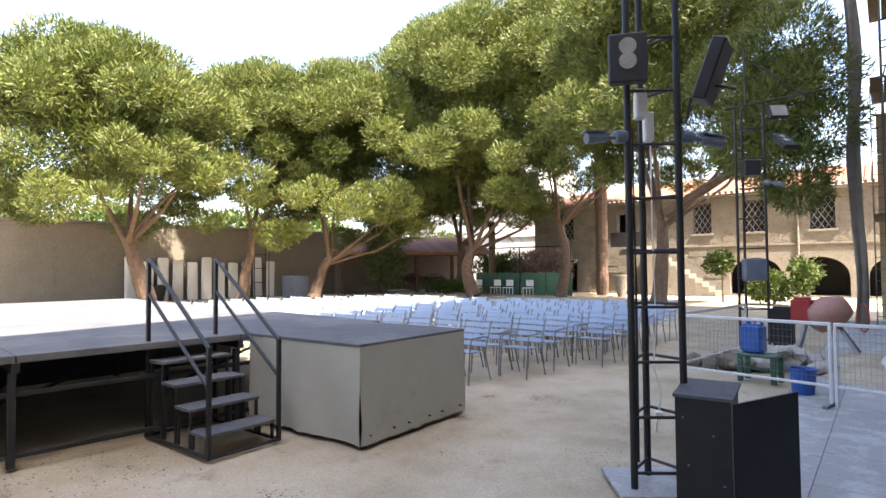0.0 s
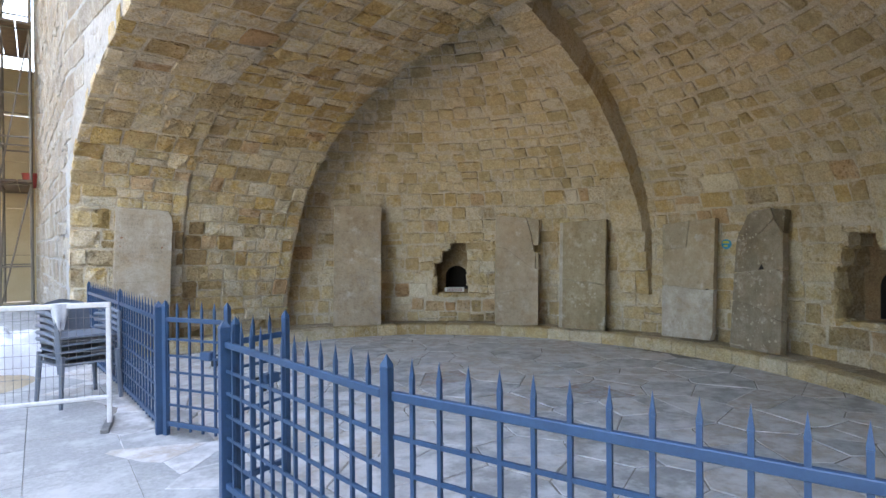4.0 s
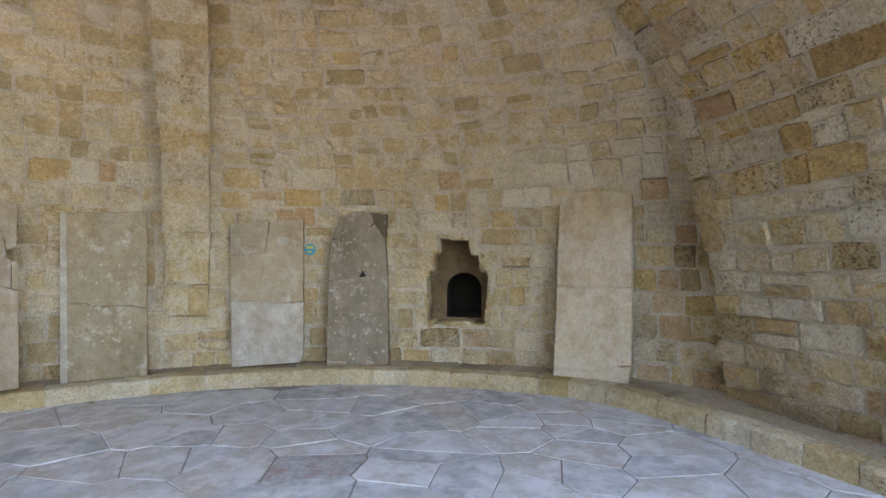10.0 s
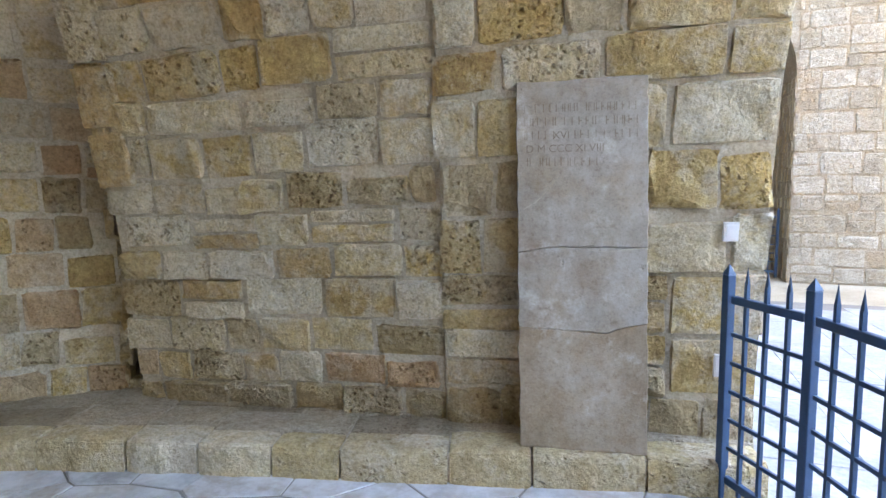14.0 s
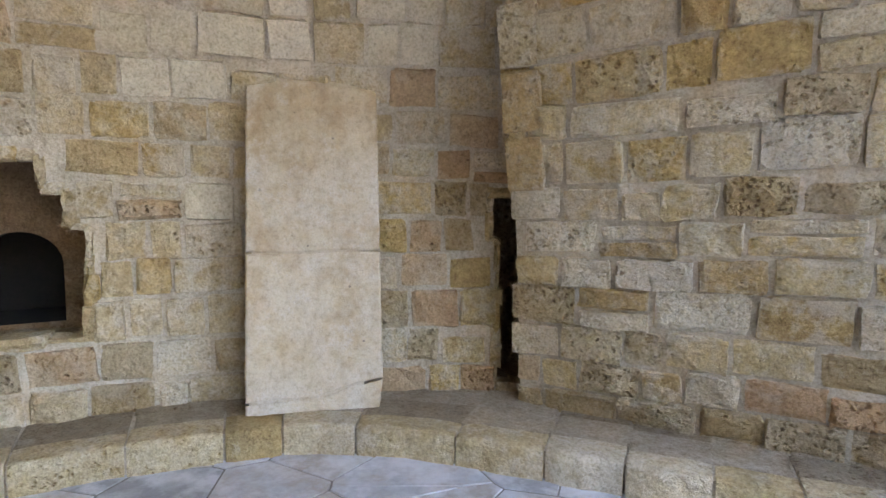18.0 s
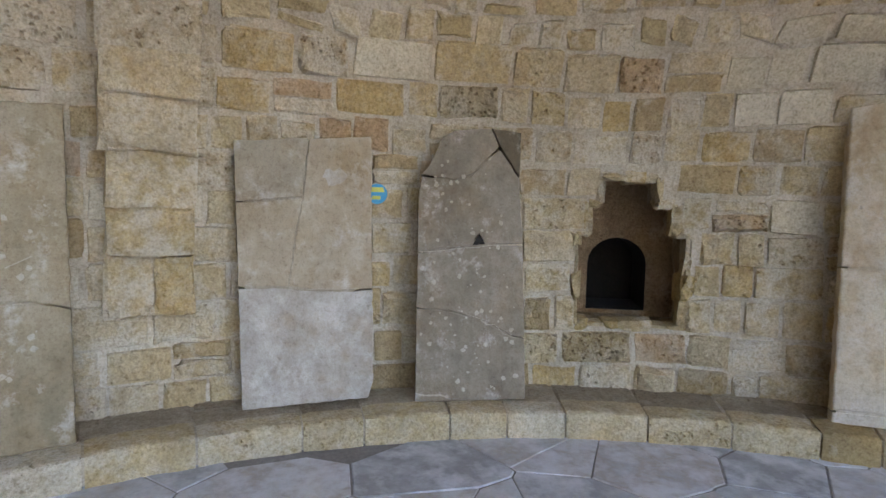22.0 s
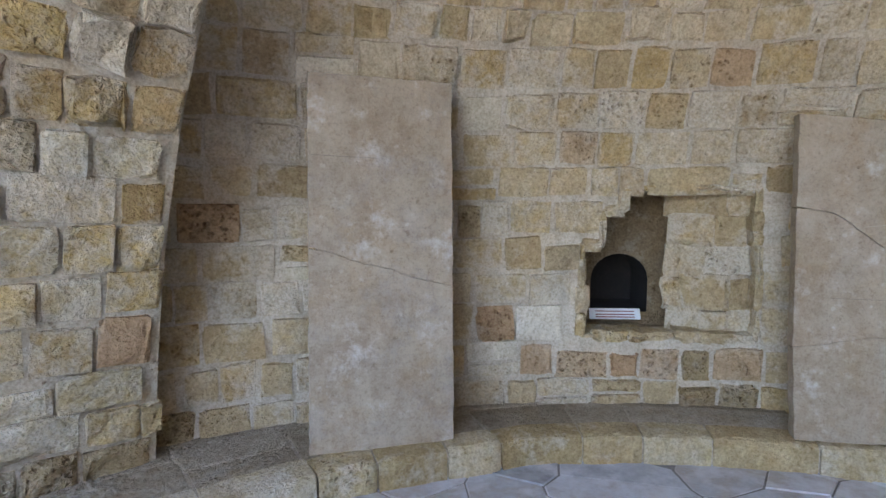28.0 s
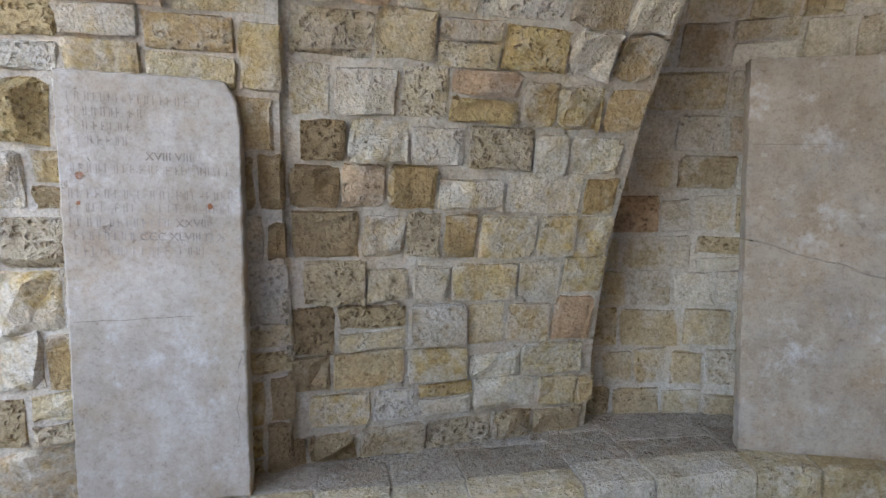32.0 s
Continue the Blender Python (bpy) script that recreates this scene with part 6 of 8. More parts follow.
# stack of plastic armchairs
stack = tagged(empty("chair_stack", (1.97, 8.15, 0)), "stack of grey plastic garden chairs", "chairs")
sm = pose(1.97, 8.15, 0, 0, 0, 20)
for k in range(5):
    z = 0.36 + k * 0.06
    bm = box(-0.24, -0.22, z, 0.22, 0.22, z + 0.02, 0.006, sm)
    seat = part("seat", bm, GREY_P, stack)
    rows = []
    for i in range(9):
        a = -1.1 + 2.2 * i / 8
        rows.append([sm @ Vector((0.22 * math.sin(a), 0.20 + 0.06 * math.cos(a), z)), sm @ Vector((0.24 * math.sin(a), 0.25 + 0.08 * math.cos(a), z + 0.20)), sm @ Vector((0.21 * math.sin(a), 0.30 + 0.08 * math.cos(a), z + 0.32 - 0.04 * abs(a)))])
    bm = sheet(rows)
    bmesh.ops.solidify(bm, geom=bm.faces[:], thickness=0.012)
    part("backrest", bm, GREY_P, stack)
    for x in (-0.25, 0.25):
        part("armrest", tube([sm @ Vector(p) for p in ((x, -0.22, z - 0.05), (x * 1.05, -0.2, z + 0.2), (x * 1.08, 0.0, z + 0.23), (x, 0.24, z + 0.22))], [0.018, 0.02, 0.022, 0.018], 6), GREY_P, stack)
for x in (-0.23, 0.23):
    for y in (-0.22, 0.24):
        part("leg", rod(sm @ Vector((x * 1.1, y * 1.1, 0)), sm @ Vector((x, y, 0.46)), 0.018, 6, 0.026), GREY_P, stack)
bag = tagged(smooth(part("plastic_bag", mound((0, 0), 0.07, 0.06, 0.2, 21.0, 12), FILM)), "white plastic bag hung on the barrier", "bag")
bag.matrix_basis = pose(1.80, 7.15, 0.985, 180)

# concrete mixer
mixer = tagged(empty("concrete_mixer", (0.1, 11.4, 0)), "old red concrete mixer with a faded drum", "concrete mixer")
MX = Vector((0.1, 11.4, 0))
mm = pose(MX.x, MX.y, 0.80, 0, 62, 20)
bm = bmesh.new()
prof = [(0.13, -0.33), (0.25, -0.26), (0.30, -0.08), (0.30, 0.05), (0.20, 0.28), (0.16, 0.33), (0.14, 0.33)]
rings = [[bm.verts.new(mm @ Vector((r * math.cos(2 * math.pi * k / 20), r * math.sin(2 * math.pi * k / 20), z))) for k in range(20)] for r, z in prof]
for a, b in zip(rings, rings[1:]):
    for k in range(20):
        bm.faces.new((a[k], a[(k + 1) % 20], b[(k + 1) % 20], b[k]))
bm.faces.new(rings[0][::-1])
smooth(part("drum", bm, PINK_P, mixer))
part("motor_housing", box(-0.55, -0.2, 0.62, -0.2, 0.2, 1.08, 0.05, pose(MX.x, MX.y, 0), 2), RED_P, mixer)
for a, b in (((-0.5, -0.3, 0), (-0.3, 0, 0.7)), ((-0.5, 0.3, 0), (-0.3, 0, 0.7)), ((0.5, -0.3, 0), (0.15, 0, 0.6)), ((0.5, 0.3, 0), (0.15, 0, 0.6))):
    part("strut", rod(Vector(a) + MX, Vector(b) + MX, 0.03), STEEL, mixer)
ringm = pose(MX.x + 0.5, MX.y, 0.75, 0, 90, 20)
part("tilt_wheel", tube([ringm @ Vector((0.24 * math.cos(a), 0.24 * math.sin(a), 0)) for a in np.linspace(0, 2 * math.pi, 25)], 0.014, 6), RED_P, mixer)
binn = tagged(part("waste_bin", box(-1.0, 12.8, 0, -0.6, 13.2, 0.8, 0.04, None, 2), BLACK), "dark plastic waste bin beside the mixer", "bin")

# scaffold against the facade
scaf = tagged(empty("scaffold", (1.2, 19.0, 0)), "steel tube scaffold with wooden decks and a ladder", "scaffold")
SX0, SX1, SY0, SY1 = 0.95, 1.55, 18.2, 20.6
for x in (SX0, SX1):
    for y in (SY0, SY1):
        part("standard", rod((x, y, 0), (x, y, 11.0), 0.03), NET, scaf)
for z in (1.0, 2.9, 4.0, 5.0, 6.5, 7.6, 9.0, 10.2):
    for x in (SX0, SX1):
        part("ledger", rod((x, SY0, z), (x, SY1, z), 0.022, 6), NET, scaf)
    for y in (SY0, SY1):
        part("transom", rod((SX0, y, z), (SX1, y, z), 0.022, 6), NET, scaf)
for z in (2.9, 6.5, 9.0):
    for k in range(3):
        part("deck_board", box(SX0 - 0.25 + k * 0.30, SY0 - 0.3, z + 0.03, SX0 + 0.03 + k * 0.30, SY1 + 0.2, z + 0.09, 0.004), WOOD, scaf)
for z0, z1 in ((0.0, 2.9), (2.9, 6.5), (6.5, 9.0)):
    part("brace", rod((SX0, SY0, z0), (SX1, SY0, z1), 0.02, 6), NET, scaf)
    part("guard_rail", rod((SX0, SY0 - 0.05, z1 + 0.9), (SX1, SY0 - 0.05, z1 + 0.9), 0.02, 6), NET, scaf)
    part("brace", rod((SX0, SY0, z0), (SX0, SY1, z1), 0.02, 6), NET, scaf)
ladder = tagged(empty("ladder", (0.85, 18.0, 0)), "narrow steel ladder up the scaffold", "ladder")
for x in (0.70, 0.98):
    part("stile", rod((x, 18.0, 0), (x, 18.05, 6.4), 0.015, 6), NET, ladder)
for k in range(20):
    part("rung", rod((0.70, 18.0, 0.3 + k * 0.31), (0.98, 18.0, 0.3 + k * 0.31), 0.011, 6), NET, ladder)
hoarding = tagged(empty("hoarding", (1.2, 20.9, 0)), "tall ochre sheet hoarding behind the scaffold", "hoarding")
for k in range(5):
    part("sheet", box(0.78, 20.9 + 0.006 * (k % 2), 1.25 * k, 1.62, 20.95, 1.25 * (k + 1) - 0.012, 0.003), HOARD, hoarding)
rows = []
for j in range(33):
    z = 11.5 * j / 32
    rows.append([(0.22 + 0.30 * k / 8 + 0.06 * noise.noise((k * 0.8, z * 0.5, 3)) + 0.06 * math.sin(z * 1.1), 17.6 + 0.16 * noise.noise((k * 0.9, z * 0.45, 8)), z) for k in range(9)])
tagged(smooth(part("netting", sheet(rows), NET)), "hanging brown scaffold netting gathered into a rope", "netting")

# stage
stage = tagged(empty("stage", (-9, 0, 0)), "large black open-air stage on a steel frame", "stage")
stm = pose(-4.46, 2.87, 0, 0, 0, -5)
for i in range(5):
    for j in range(6):
        x0, y0 = -0.2 - (i + 1) * 2.0, 2.0 - (j + 1) * 2.0
        part("deck_panel", box(x0 + 0.004, y0 + 0.004, 0.885, x0 + 1.996, y0 + 1.996, 0.95, 0.004, stm), DECK, stage)
for j in range(7):
    y = 2.0 - j * 2.0
    part("beam", box(-10.2, y - 0.03, 0.80, -0.2, y + 0.03, 0.884, 0.004, stm), BLACK, stage)
for i in range(6):
    for j in range(7):
        x, y = -0.25 - i * 1.99, 1.96 - j * 1.99
        part("leg", box(x - 0.03, y - 0.03, 0, x + 0.03, y + 0.03, 0.80, 0.004, stm), BLACK, stage)
for j in range(6):
    y = 1.96 - j * 1.99
    for z in (0.10, 0.62):
        part("brace", box(-0.27, y - 1.96, z - 0.02, -0.23, y - 0.03, z + 0.02, 0.003, stm), BLACK, stage)
    part("brace", rod(stm @ Vector((-0.3, y, 0.7)), stm @ Vector((-2.2, y, 0.1)), 0.02, 6), BLACK, stage)
    part("brace", rod(stm @ Vector((-2.25, y, 0.75)), stm @ Vector((-2.25, y - 1.96, 0.1)), 0.02, 6), BLACK, stage)
# covered box at the stage's corner
A2, B2 = Vector((-2.90, 3.02)), Vector((-2.92, 4.67))
turnb = math.degrees(math.atan2(B2.y - A2.y, B2.x - A2.x))
bxm = pose(A2.x, A2.y, 0, 0, 0, turnb)
cov = tagged(empty("stage_box", (-3.6, 4.0, 0)), "stage extension box covered in grey cloth", "stage")
LB, WB = (B2 - A2).length, 1.75
def skirt(p, q, h, n=26):
    rows = []
    p, q = Vector(p), Vector(q)
    d = (q - p).normalized()
    nrm = Vector((d.y, -d.x, 0))
    for j in range(7):
        z = 0.02 + (h - 0.02) * j / 6
        rows.append([p.lerp(q, k / n) + nrm * ((0.06 * noise.noise((k * 0.22 + z * 2.2, z * 0.9, p.x)) + 0.012 * noise.noise((k * 0.8, z * 3.0, p.y))) * (1.05 - z / h)) + Vector((0, 0, z + (0.02 * noise.noise((k * 0.5, 0, 1)) if j == 0 else 0))) for k in range(n + 1)])
    return sheet(rows)
for p, q in (((0, 0, 0), (LB, 0, 0)), ((LB, 0, 0), (LB, WB, 0)), ((0, WB, 0), (0, 0, 0))):
    smooth(part("cloth_side", skirt(bxm @ Vector(p), bxm @ Vector(q), 0.93), CLOTH, cov))
for k in range(7):
    w = WB / 7
    part("top_board", box(-0.01, 0.004 + k * w, 0.925, LB + 0.01, (k + 1) * w - 0.004, 0.955, 0.003, bxm), DECK, cov)
for x, y in ((0.05, 0.05), (LB - 0.05, 0.05), (0.05, WB - 0.05), (LB - 0.05, WB - 0.05)):
    part("leg", box(x - 0.03, y - 0.03, 0, x + 0.03, y + 0.03, 0.92, 0, bxm), BLACK, cov)
for k in range(6):
    for q in (bxm @ Vector((LB * (k + 0.4 + 0.2 * (k % 2)) / 6, -0.004, 0.10)),):
        part("eyelet", rod(q, q + (bxm.to_3x3() @ Vector((0, -0.025, 0))), 0.009, 8), BLACK, cov, "dark eyelet")
# black sheet added below the stage to stand in for the shade there
part("backcloth", box(-4.3, -9.8, 0.02, -4.26, 1.9, 0.8, 0, stm), BLACK, stage, "black sheet added as the shade below the deck")
part("runner", box(0.02, 0.02, 0.0, LB - 0.02, 0.06, 0.04, 0, bxm), WOOD, cov)
# stairs up to the stage
stairs = tagged(empty("stage_stairs", (-4.2, 2.5, 0)), "black steel stairs with two handrails beside the stage", "stairs")
sxm = pose(-3.73, 2.00, 0, 0, 0, 180)
for k in range(4):
    x = 0.08 + k * 0.27
    z = 0.20 + k * 0.19
    for y in (-0.70, -0.02):
        for xx in (x, x + 0.22):
            part("leg", box(xx - 0.012, y - 0.012, 0.03, xx + 0.012, y + 0.012, z - 0.03, 0, sxm), BLACK, stairs)
    part("tread", box(x - 0.03, -0.72, z - 0.03, x + 0.26, 0.0, z, 0.004, sxm), DECK, stairs, "worn grey tread")
for y in (-0.72, 0.0):
    part("runner", box(0.0, y - 0.015, 0.0, 1.2, y + 0.015, 0.03, 0.003, sxm), BLACK, stairs)
    part("post", box(-0.02, y - 0.018, 0.0, 0.02, y + 0.018, 0.98, 0.003, sxm), BLACK, stairs)
    part("post", box(1.14, y - 0.018, 0.0, 1.18, y + 0.018, 1.78, 0.003, sxm), BLACK, stairs)
    part("handrail", rod(sxm @ Vector((0, y, 0.97)), sxm @ Vector((1.16, y, 1.78)), 0.02), BLACK, stairs)
    part("mid_rail", rod(sxm @ Vector((0, y, 0.62)), sxm @ Vector((1.16, y, 1.43)), 0.018), BLACK, stairs)
for x in (0.0, 1.17):
    part("runner", box(x - 0.015, -0.70, 0.0, x + 0.015, -0.02, 0.03, 0.003, sxm), BLACK, stairs)


# chairs of the audience
def slat_chair():
    """A metal-legged chair with plastic slats; it faces -Y."""
    c = tagged(empty("chair"), "pale blue slatted plastic chair with grey steel legs", "chair", "audience chairs")
    def slab_row(y0, z0, y1, z1, n, name, mat):
        for k in range(n):
            f0, f1 = k / n, (k + 0.66) / n
            a = [(y0 + (y1 - y0) * f0, z0 + (z1 - z0) * f0), (y0 + (y1 - y0) * f1, z0 + (z1 - z0) * f1)]
            bm = bmesh.new()
            d = Vector((0, a[1][0] - a[0][0], a[1][1] - a[0][1])).normalized()
            nn = Vector((0, -d.z, d.y)) * 0.008
            vs8 = []
            for x in (-0.22, 0.22):
                for (y, z) in a:
                    for s in (-1, 1):
                        vs8.append(bm.verts.new(Vector((x, y, z)) + nn * s))
            for q in ((0, 1, 3, 2), (4, 6, 7, 5), (0, 2, 6, 4), (1, 5, 7, 3), (0, 4, 5, 1), (2, 3, 7, 6)):
                bm.faces.new([vs8[i] for i in q])
            part(name, bm, mat, c)
    slab_row(-0.22, 0.45, 0.16, 0.43, 4, "seat_slat", CHAIR_P)
    slab_row(0.20, 0.50, 0.33, 0.86, 4, "back_slat", CHAIR_P)
    for x in (-0.235, 0.235):
        part("leg_frame", tube([(x, -0.24, 0), (x, -0.20, 0.44), (x, -0.16, 0.64), (x, 0.12, 0.65), (x, 0.24, 0.63)], 0.012, 6), STEEL, c)
        part("rear_leg", tube([(x, 0.30, 0), (x, 0.16, 0.42), (x, 0.34, 0.87)], 0.012, 6), STEEL, c)
    return c


master = slat_chair()
rng = random.Random(9)
first = True
ROW0 = Vector((-3.40, 6.18, 0))
rowdir = Vector((-1.0, -0.05, 0)).normalized()
coldir = Vector((-0.05, 1.0, 0)).normalized()
for r in range(-1, 9):
    for k in range(-1, 19):
        p = ROW0 + coldir * (r * 0.80) + rowdir * (k * 0.56 + (0.06 if r % 2 else 0))
        if (r < 0 and k < 6) or (k < 0 and r < 3) or (p - Vector((-5.0, 5.0, 0))).length > 9.8 or rng.random() < 0.02:
            continue
        m = pose(p.x + rng.uniform(-0.03, 0.03), p.y + rng.uniform(-0.04, 0.04), 0, 0, 0, 3 + rng.uniform(-6, 6))
        if first:
            master.matrix_basis = m
            first = False
        else:
            copy_thing(master, m)


# ---- trees ----
def crown_mesh(name, lobes, seed, mat, per=330, size=(0.16, 0.40), up=0.35, wide=0.25):
    """A crown of many small needle tufts on the skins of its lobes."""
    rs = np.random.RandomState(seed)
    quads = []
    for (c, r) in lobes:
        n = int(per * r[0] * r[1])
        d = rs.normal(size=(n, 3))
        d /= np.linalg.norm(d, axis=1)[:, None]
        # tufts gather in clumps, with hollows between them
        lump = np.sin(d[:, 0] * 7 + c[0] * 3) * np.sin(d[:, 1] * 7 + c[1] * 3) + np.sin(d[:, 2] * 8 + c[2]) * 0.6
        k = 0.74 + 0.10 * lump + 0.34 * rs.random(n) - 0.25 * (rs.random(n) < 0.2)
        p = np.array(c) + d * np.array(r) * k[:, None]
        grow = d * 0.9 + np.array((0, 0, up)) + rs.normal(scale=0.55, size=d.shape)
        grow /= np.linalg.norm(grow, axis=1)[:, None]
        side = np.cross(grow, rs.normal(size=d.shape))
        side /= np.linalg.norm(side, axis=1)[:, None]
        L = rs.uniform(*size, n)[:, None]
        W = L * wide
        quads.append(np.stack((p - side * W * 0.5, p + side * W * 0.5, p + grow * L + side * W * 0.35, p + grow * L - side * W * 0.35), 1).reshape(-1, 3))
    pts = np.concatenate(quads)
    n = len(pts) // 4
    me = bpy.data.meshes.new(name)
    me.vertices.add(len(pts))
    me.vertices.foreach_set("co", pts.ravel())
    me.loops.add(len(pts))
    me.loops.foreach_set("vertex_index", np.arange(len(pts)))
    me.polygons.add(n)
    me.polygons.foreach_set("loop_start", np.arange(n) * 4)
    me.polygons.foreach_set("loop_total", np.full(n, 4))
    me.materials.append(mat)
    me.update(calc_edges=True)
    return me


def pine(x, y, centre, reach, low, high, seed, label, fork=0.9, trunk=0.3, bend=0.2, per=1500, count=48):
    """A stone pine: a bare trunk, limbs, and an umbrella of fluffy clumps between the heights low and high."""
    rng = random.Random(seed)
    high += 1.5
    t = tagged(empty("pine_tree", (x, y, 0)), label, "tree", "pine trees of the courtyard")
    base, mid = Vector((x, y, 0)), Vector((*centre, low))
    split = base.lerp(Vector((x + (centre[0] - x) * 0.5, y + (centre[1] - y) * 0.5, low)), fork)
    line = [base.lerp(split, f) + Vector((bend * math.sin(f * 3.1), rng.uniform(-0.08, 0.08), 0)) for f in np.linspace(0, 1, 8)]
    part("trunk", tube(line, [trunk * (1.3 - 0.5 * f) if f else trunk * 1.6 for f in np.linspace(0, 1, 8)], 12), BARK, t)
    lobes = []
    tall = high - low
    for k in range(count):
        a = k * 2.39996 + rng.uniform(-0.2, 0.2)
        f = (k + 0.5) / count
        rr = reach * 0.80 * math.sqrt(f)
        z = low + tall * (0.14 + 0.70 * math.sqrt(max(0.0, 1 - (rr / reach) ** 2))) - tall * 0.10 * rng.random()
        r = reach * rng.uniform(0.17, 0.27)
        lobes.append(((centre[0] + rr * math.cos(a), centre[1] + rr * math.sin(a), z), (r, r, r * 0.74)))
    skirt_n = 30
    for k in range(skirt_n):
        a = 2 * math.pi * (k + rng.uniform(-0.3, 0.3)) / skirt_n
        rr = reach * rng.uniform(0.62, 0.92)
        r = reach * rng.uniform(0.12, 0.20)
        lobes.append(((centre[0] + rr * math.cos(a), centre[1] + rr * math.sin(a), low + tall * rng.uniform(0.08, 0.36)), (r, r, r * 0.7)))
    for k in range(5):
        a = rng.uniform(0, 6.28)
        lobes.append(((centre[0] + reach * 0.3 * math.cos(a), centre[1] + reach * 0.3 * math.sin(a), low + tall * rng.uniform(0.35, 0.6)), (reach * 0.45, reach * 0.45, tall * 0.2)))
    top = line[-1]
    for k in range(6):
        c = Vector(lobes[count + k * 2][0]) if k < 3 else Vector(lobes[k * 3][0])
        m = top.lerp(c, 0.5) + Vector((rng.uniform(-0.4, 0.4), rng.uniform(-0.4, 0.4), -0.35))
        part("limb", tube([top - Vector((0, 0, 0.25)), m, top.lerp(c, 0.85)], [trunk * 0.45, trunk * 0.25, trunk * 0.08], 8), BARK, t)
    ob = child("crown", crown_mesh("crown", lobes, seed, PINE, per, (0.11, 0.23), 0.55, 0.24), t)
    ob.matrix_parent_inverse = t.matrix_basis.inverted()
    return t


pine(-23.5, 10.3, (-25.0, 9.0), 5.6, 3.2, 10.9, 1, "broad umbrella pine with a bare reddish trunk", 0.95, 0.30, 0.15)
pine(-27.0, 16.8, (-25.9, 17.6), 4.8, 4.2, 12.8, 2, "umbrella pine with a thin trunk by the wall", 0.95, 0.24, 0.1)
pine(-25.0, 20.2, (-23.4, 21.3), 5.8, 2.5, 13.2, 3, "low crowned umbrella pine over the chairs", 0.9, 0.27, -0.15)
pine(-18.0, 26.4, (-18.4, 26.3), 6.4, 3.6, 18.0, 4, "tall leaning umbrella pine", 0.8, 0.32, -0.5)
pine(-13.6, 28.4, (-13.4, 28.2), 5.8, 4.4, 18.0, 5, "tall umbrella pine with a curved trunk", 0.95, 0.24, 0.35)
pine(-6.4, 22.6, (-5.8, 23.0), 5.2, 4.8, 15.0, 6, "dark spreading pine with forked limbs", 0.72, 0.25, 0.1)
pine(-22.5, 31.0, (-22.5, 31.0), 5.2, 3.8, 12.5, 8, "umbrella pine behind the chairs", 0.9, 0.3, 0.1)
# the near dark boughs beside the far tower
t = tagged(empty("pine_tree", (0.6, 16.5, 0)), "dark low pine boughs by the scaffold", "tree", "pine trees of the courtyard")
part("limb", tube([(-5.9, 22.6, 3.8), (-3.4, 20.0, 4.6), (-1.2, 17.7, 5.2)], [0.22, 0.16, 0.08], 8), BARK, t)
lobes = [((-2.0, 17.6, 5.0), (1.2, 1.2, 0.9)), ((-1.1, 17.4, 4.4), (1.1, 1.1, 0.9)), ((-0.4, 17.8, 5.4), (1.1, 1.1, 0.9)), ((-1.6, 18.0, 6.2), (1.4, 1.4, 1.1)), ((-0.6, 18.0, 6.9), (1.2, 1.2, 1.0)), ((-0.9, 17.2, 3.7), (0.8, 0.8, 0.6)), ((-2.6, 18.6, 7.4), (1.5, 1.5, 1.1)), ((-1.2, 18.4, 8.2), (1.3, 1.3, 1.0))]
ob = child("crown", crown_mesh("crown", lobes, 17, PINE, 2600, (0.10, 0.2), 0.3, 0.2), t)
ob.matrix_parent_inverse = t.matrix_basis.inverted()


def palm(x, y, h, r, seed, label, trunk=0.28, fronds=34, droop=1.0):
    """A palm: a ringed trunk and arching fronds of leaflets."""
    rng = random.Random(seed)
    t = tagged(empty("palm_tree", (x, y, 0)), label, "palm", "palms of the courtyard")
    part("trunk", tube([(x, y, h * f) for f in np.linspace(0, 1, 14)], [trunk * (1.0 + (0.08 if k % 2 else -0.04)) for k in range(14)], 12), BARK, t)
    pts, faces = [], []
    for k in range(fronds):
        a, e = rng.uniform(0, 6.28), rng.uniform(-0.5, 1.2)
        d = Vector((math.cos(a), math.sin(a), 0))
        s = Vector((-d.y, d.x, 0))
        L = r * rng.uniform(0.8, 1.1)
        for i in range(22):
            f = i / 21
            p = Vector((x, y, h)) + d * (L * f * math.cos(e * (1 - f * 0.4))) + Vector((0, 0, L * (f * math.sin(e) - droop * 0.75 * f * f)))
            w = 0.5 * math.sin(math.pi * min(f + 0.12, 1.0)) * r / 2.2
            for sgn in (-1, 1):
                q = p + s * (sgn * w) + d * 0.25 - Vector((0, 0, 0.22 * w))
                n0 = len(pts)
                pts += [p, p + d * 0.06, q]
                faces.append((n0, n0 + 1, n0 + 2))
    ob = child("fronds", mesh_of("fronds", pts, faces, PALM), t)
    ob.matrix_parent_inverse = t.matrix_basis.inverted()


palm(-12.6, 32.0, 10.5, 3.0, 31, "tall palm with a thick pale trunk before the house", 0.36, 44, 1.3)
palm(-19.2, 30.0, 4.6, 2.6, 32, "young palm with arching fronds", 0.22, 30, 0.9)


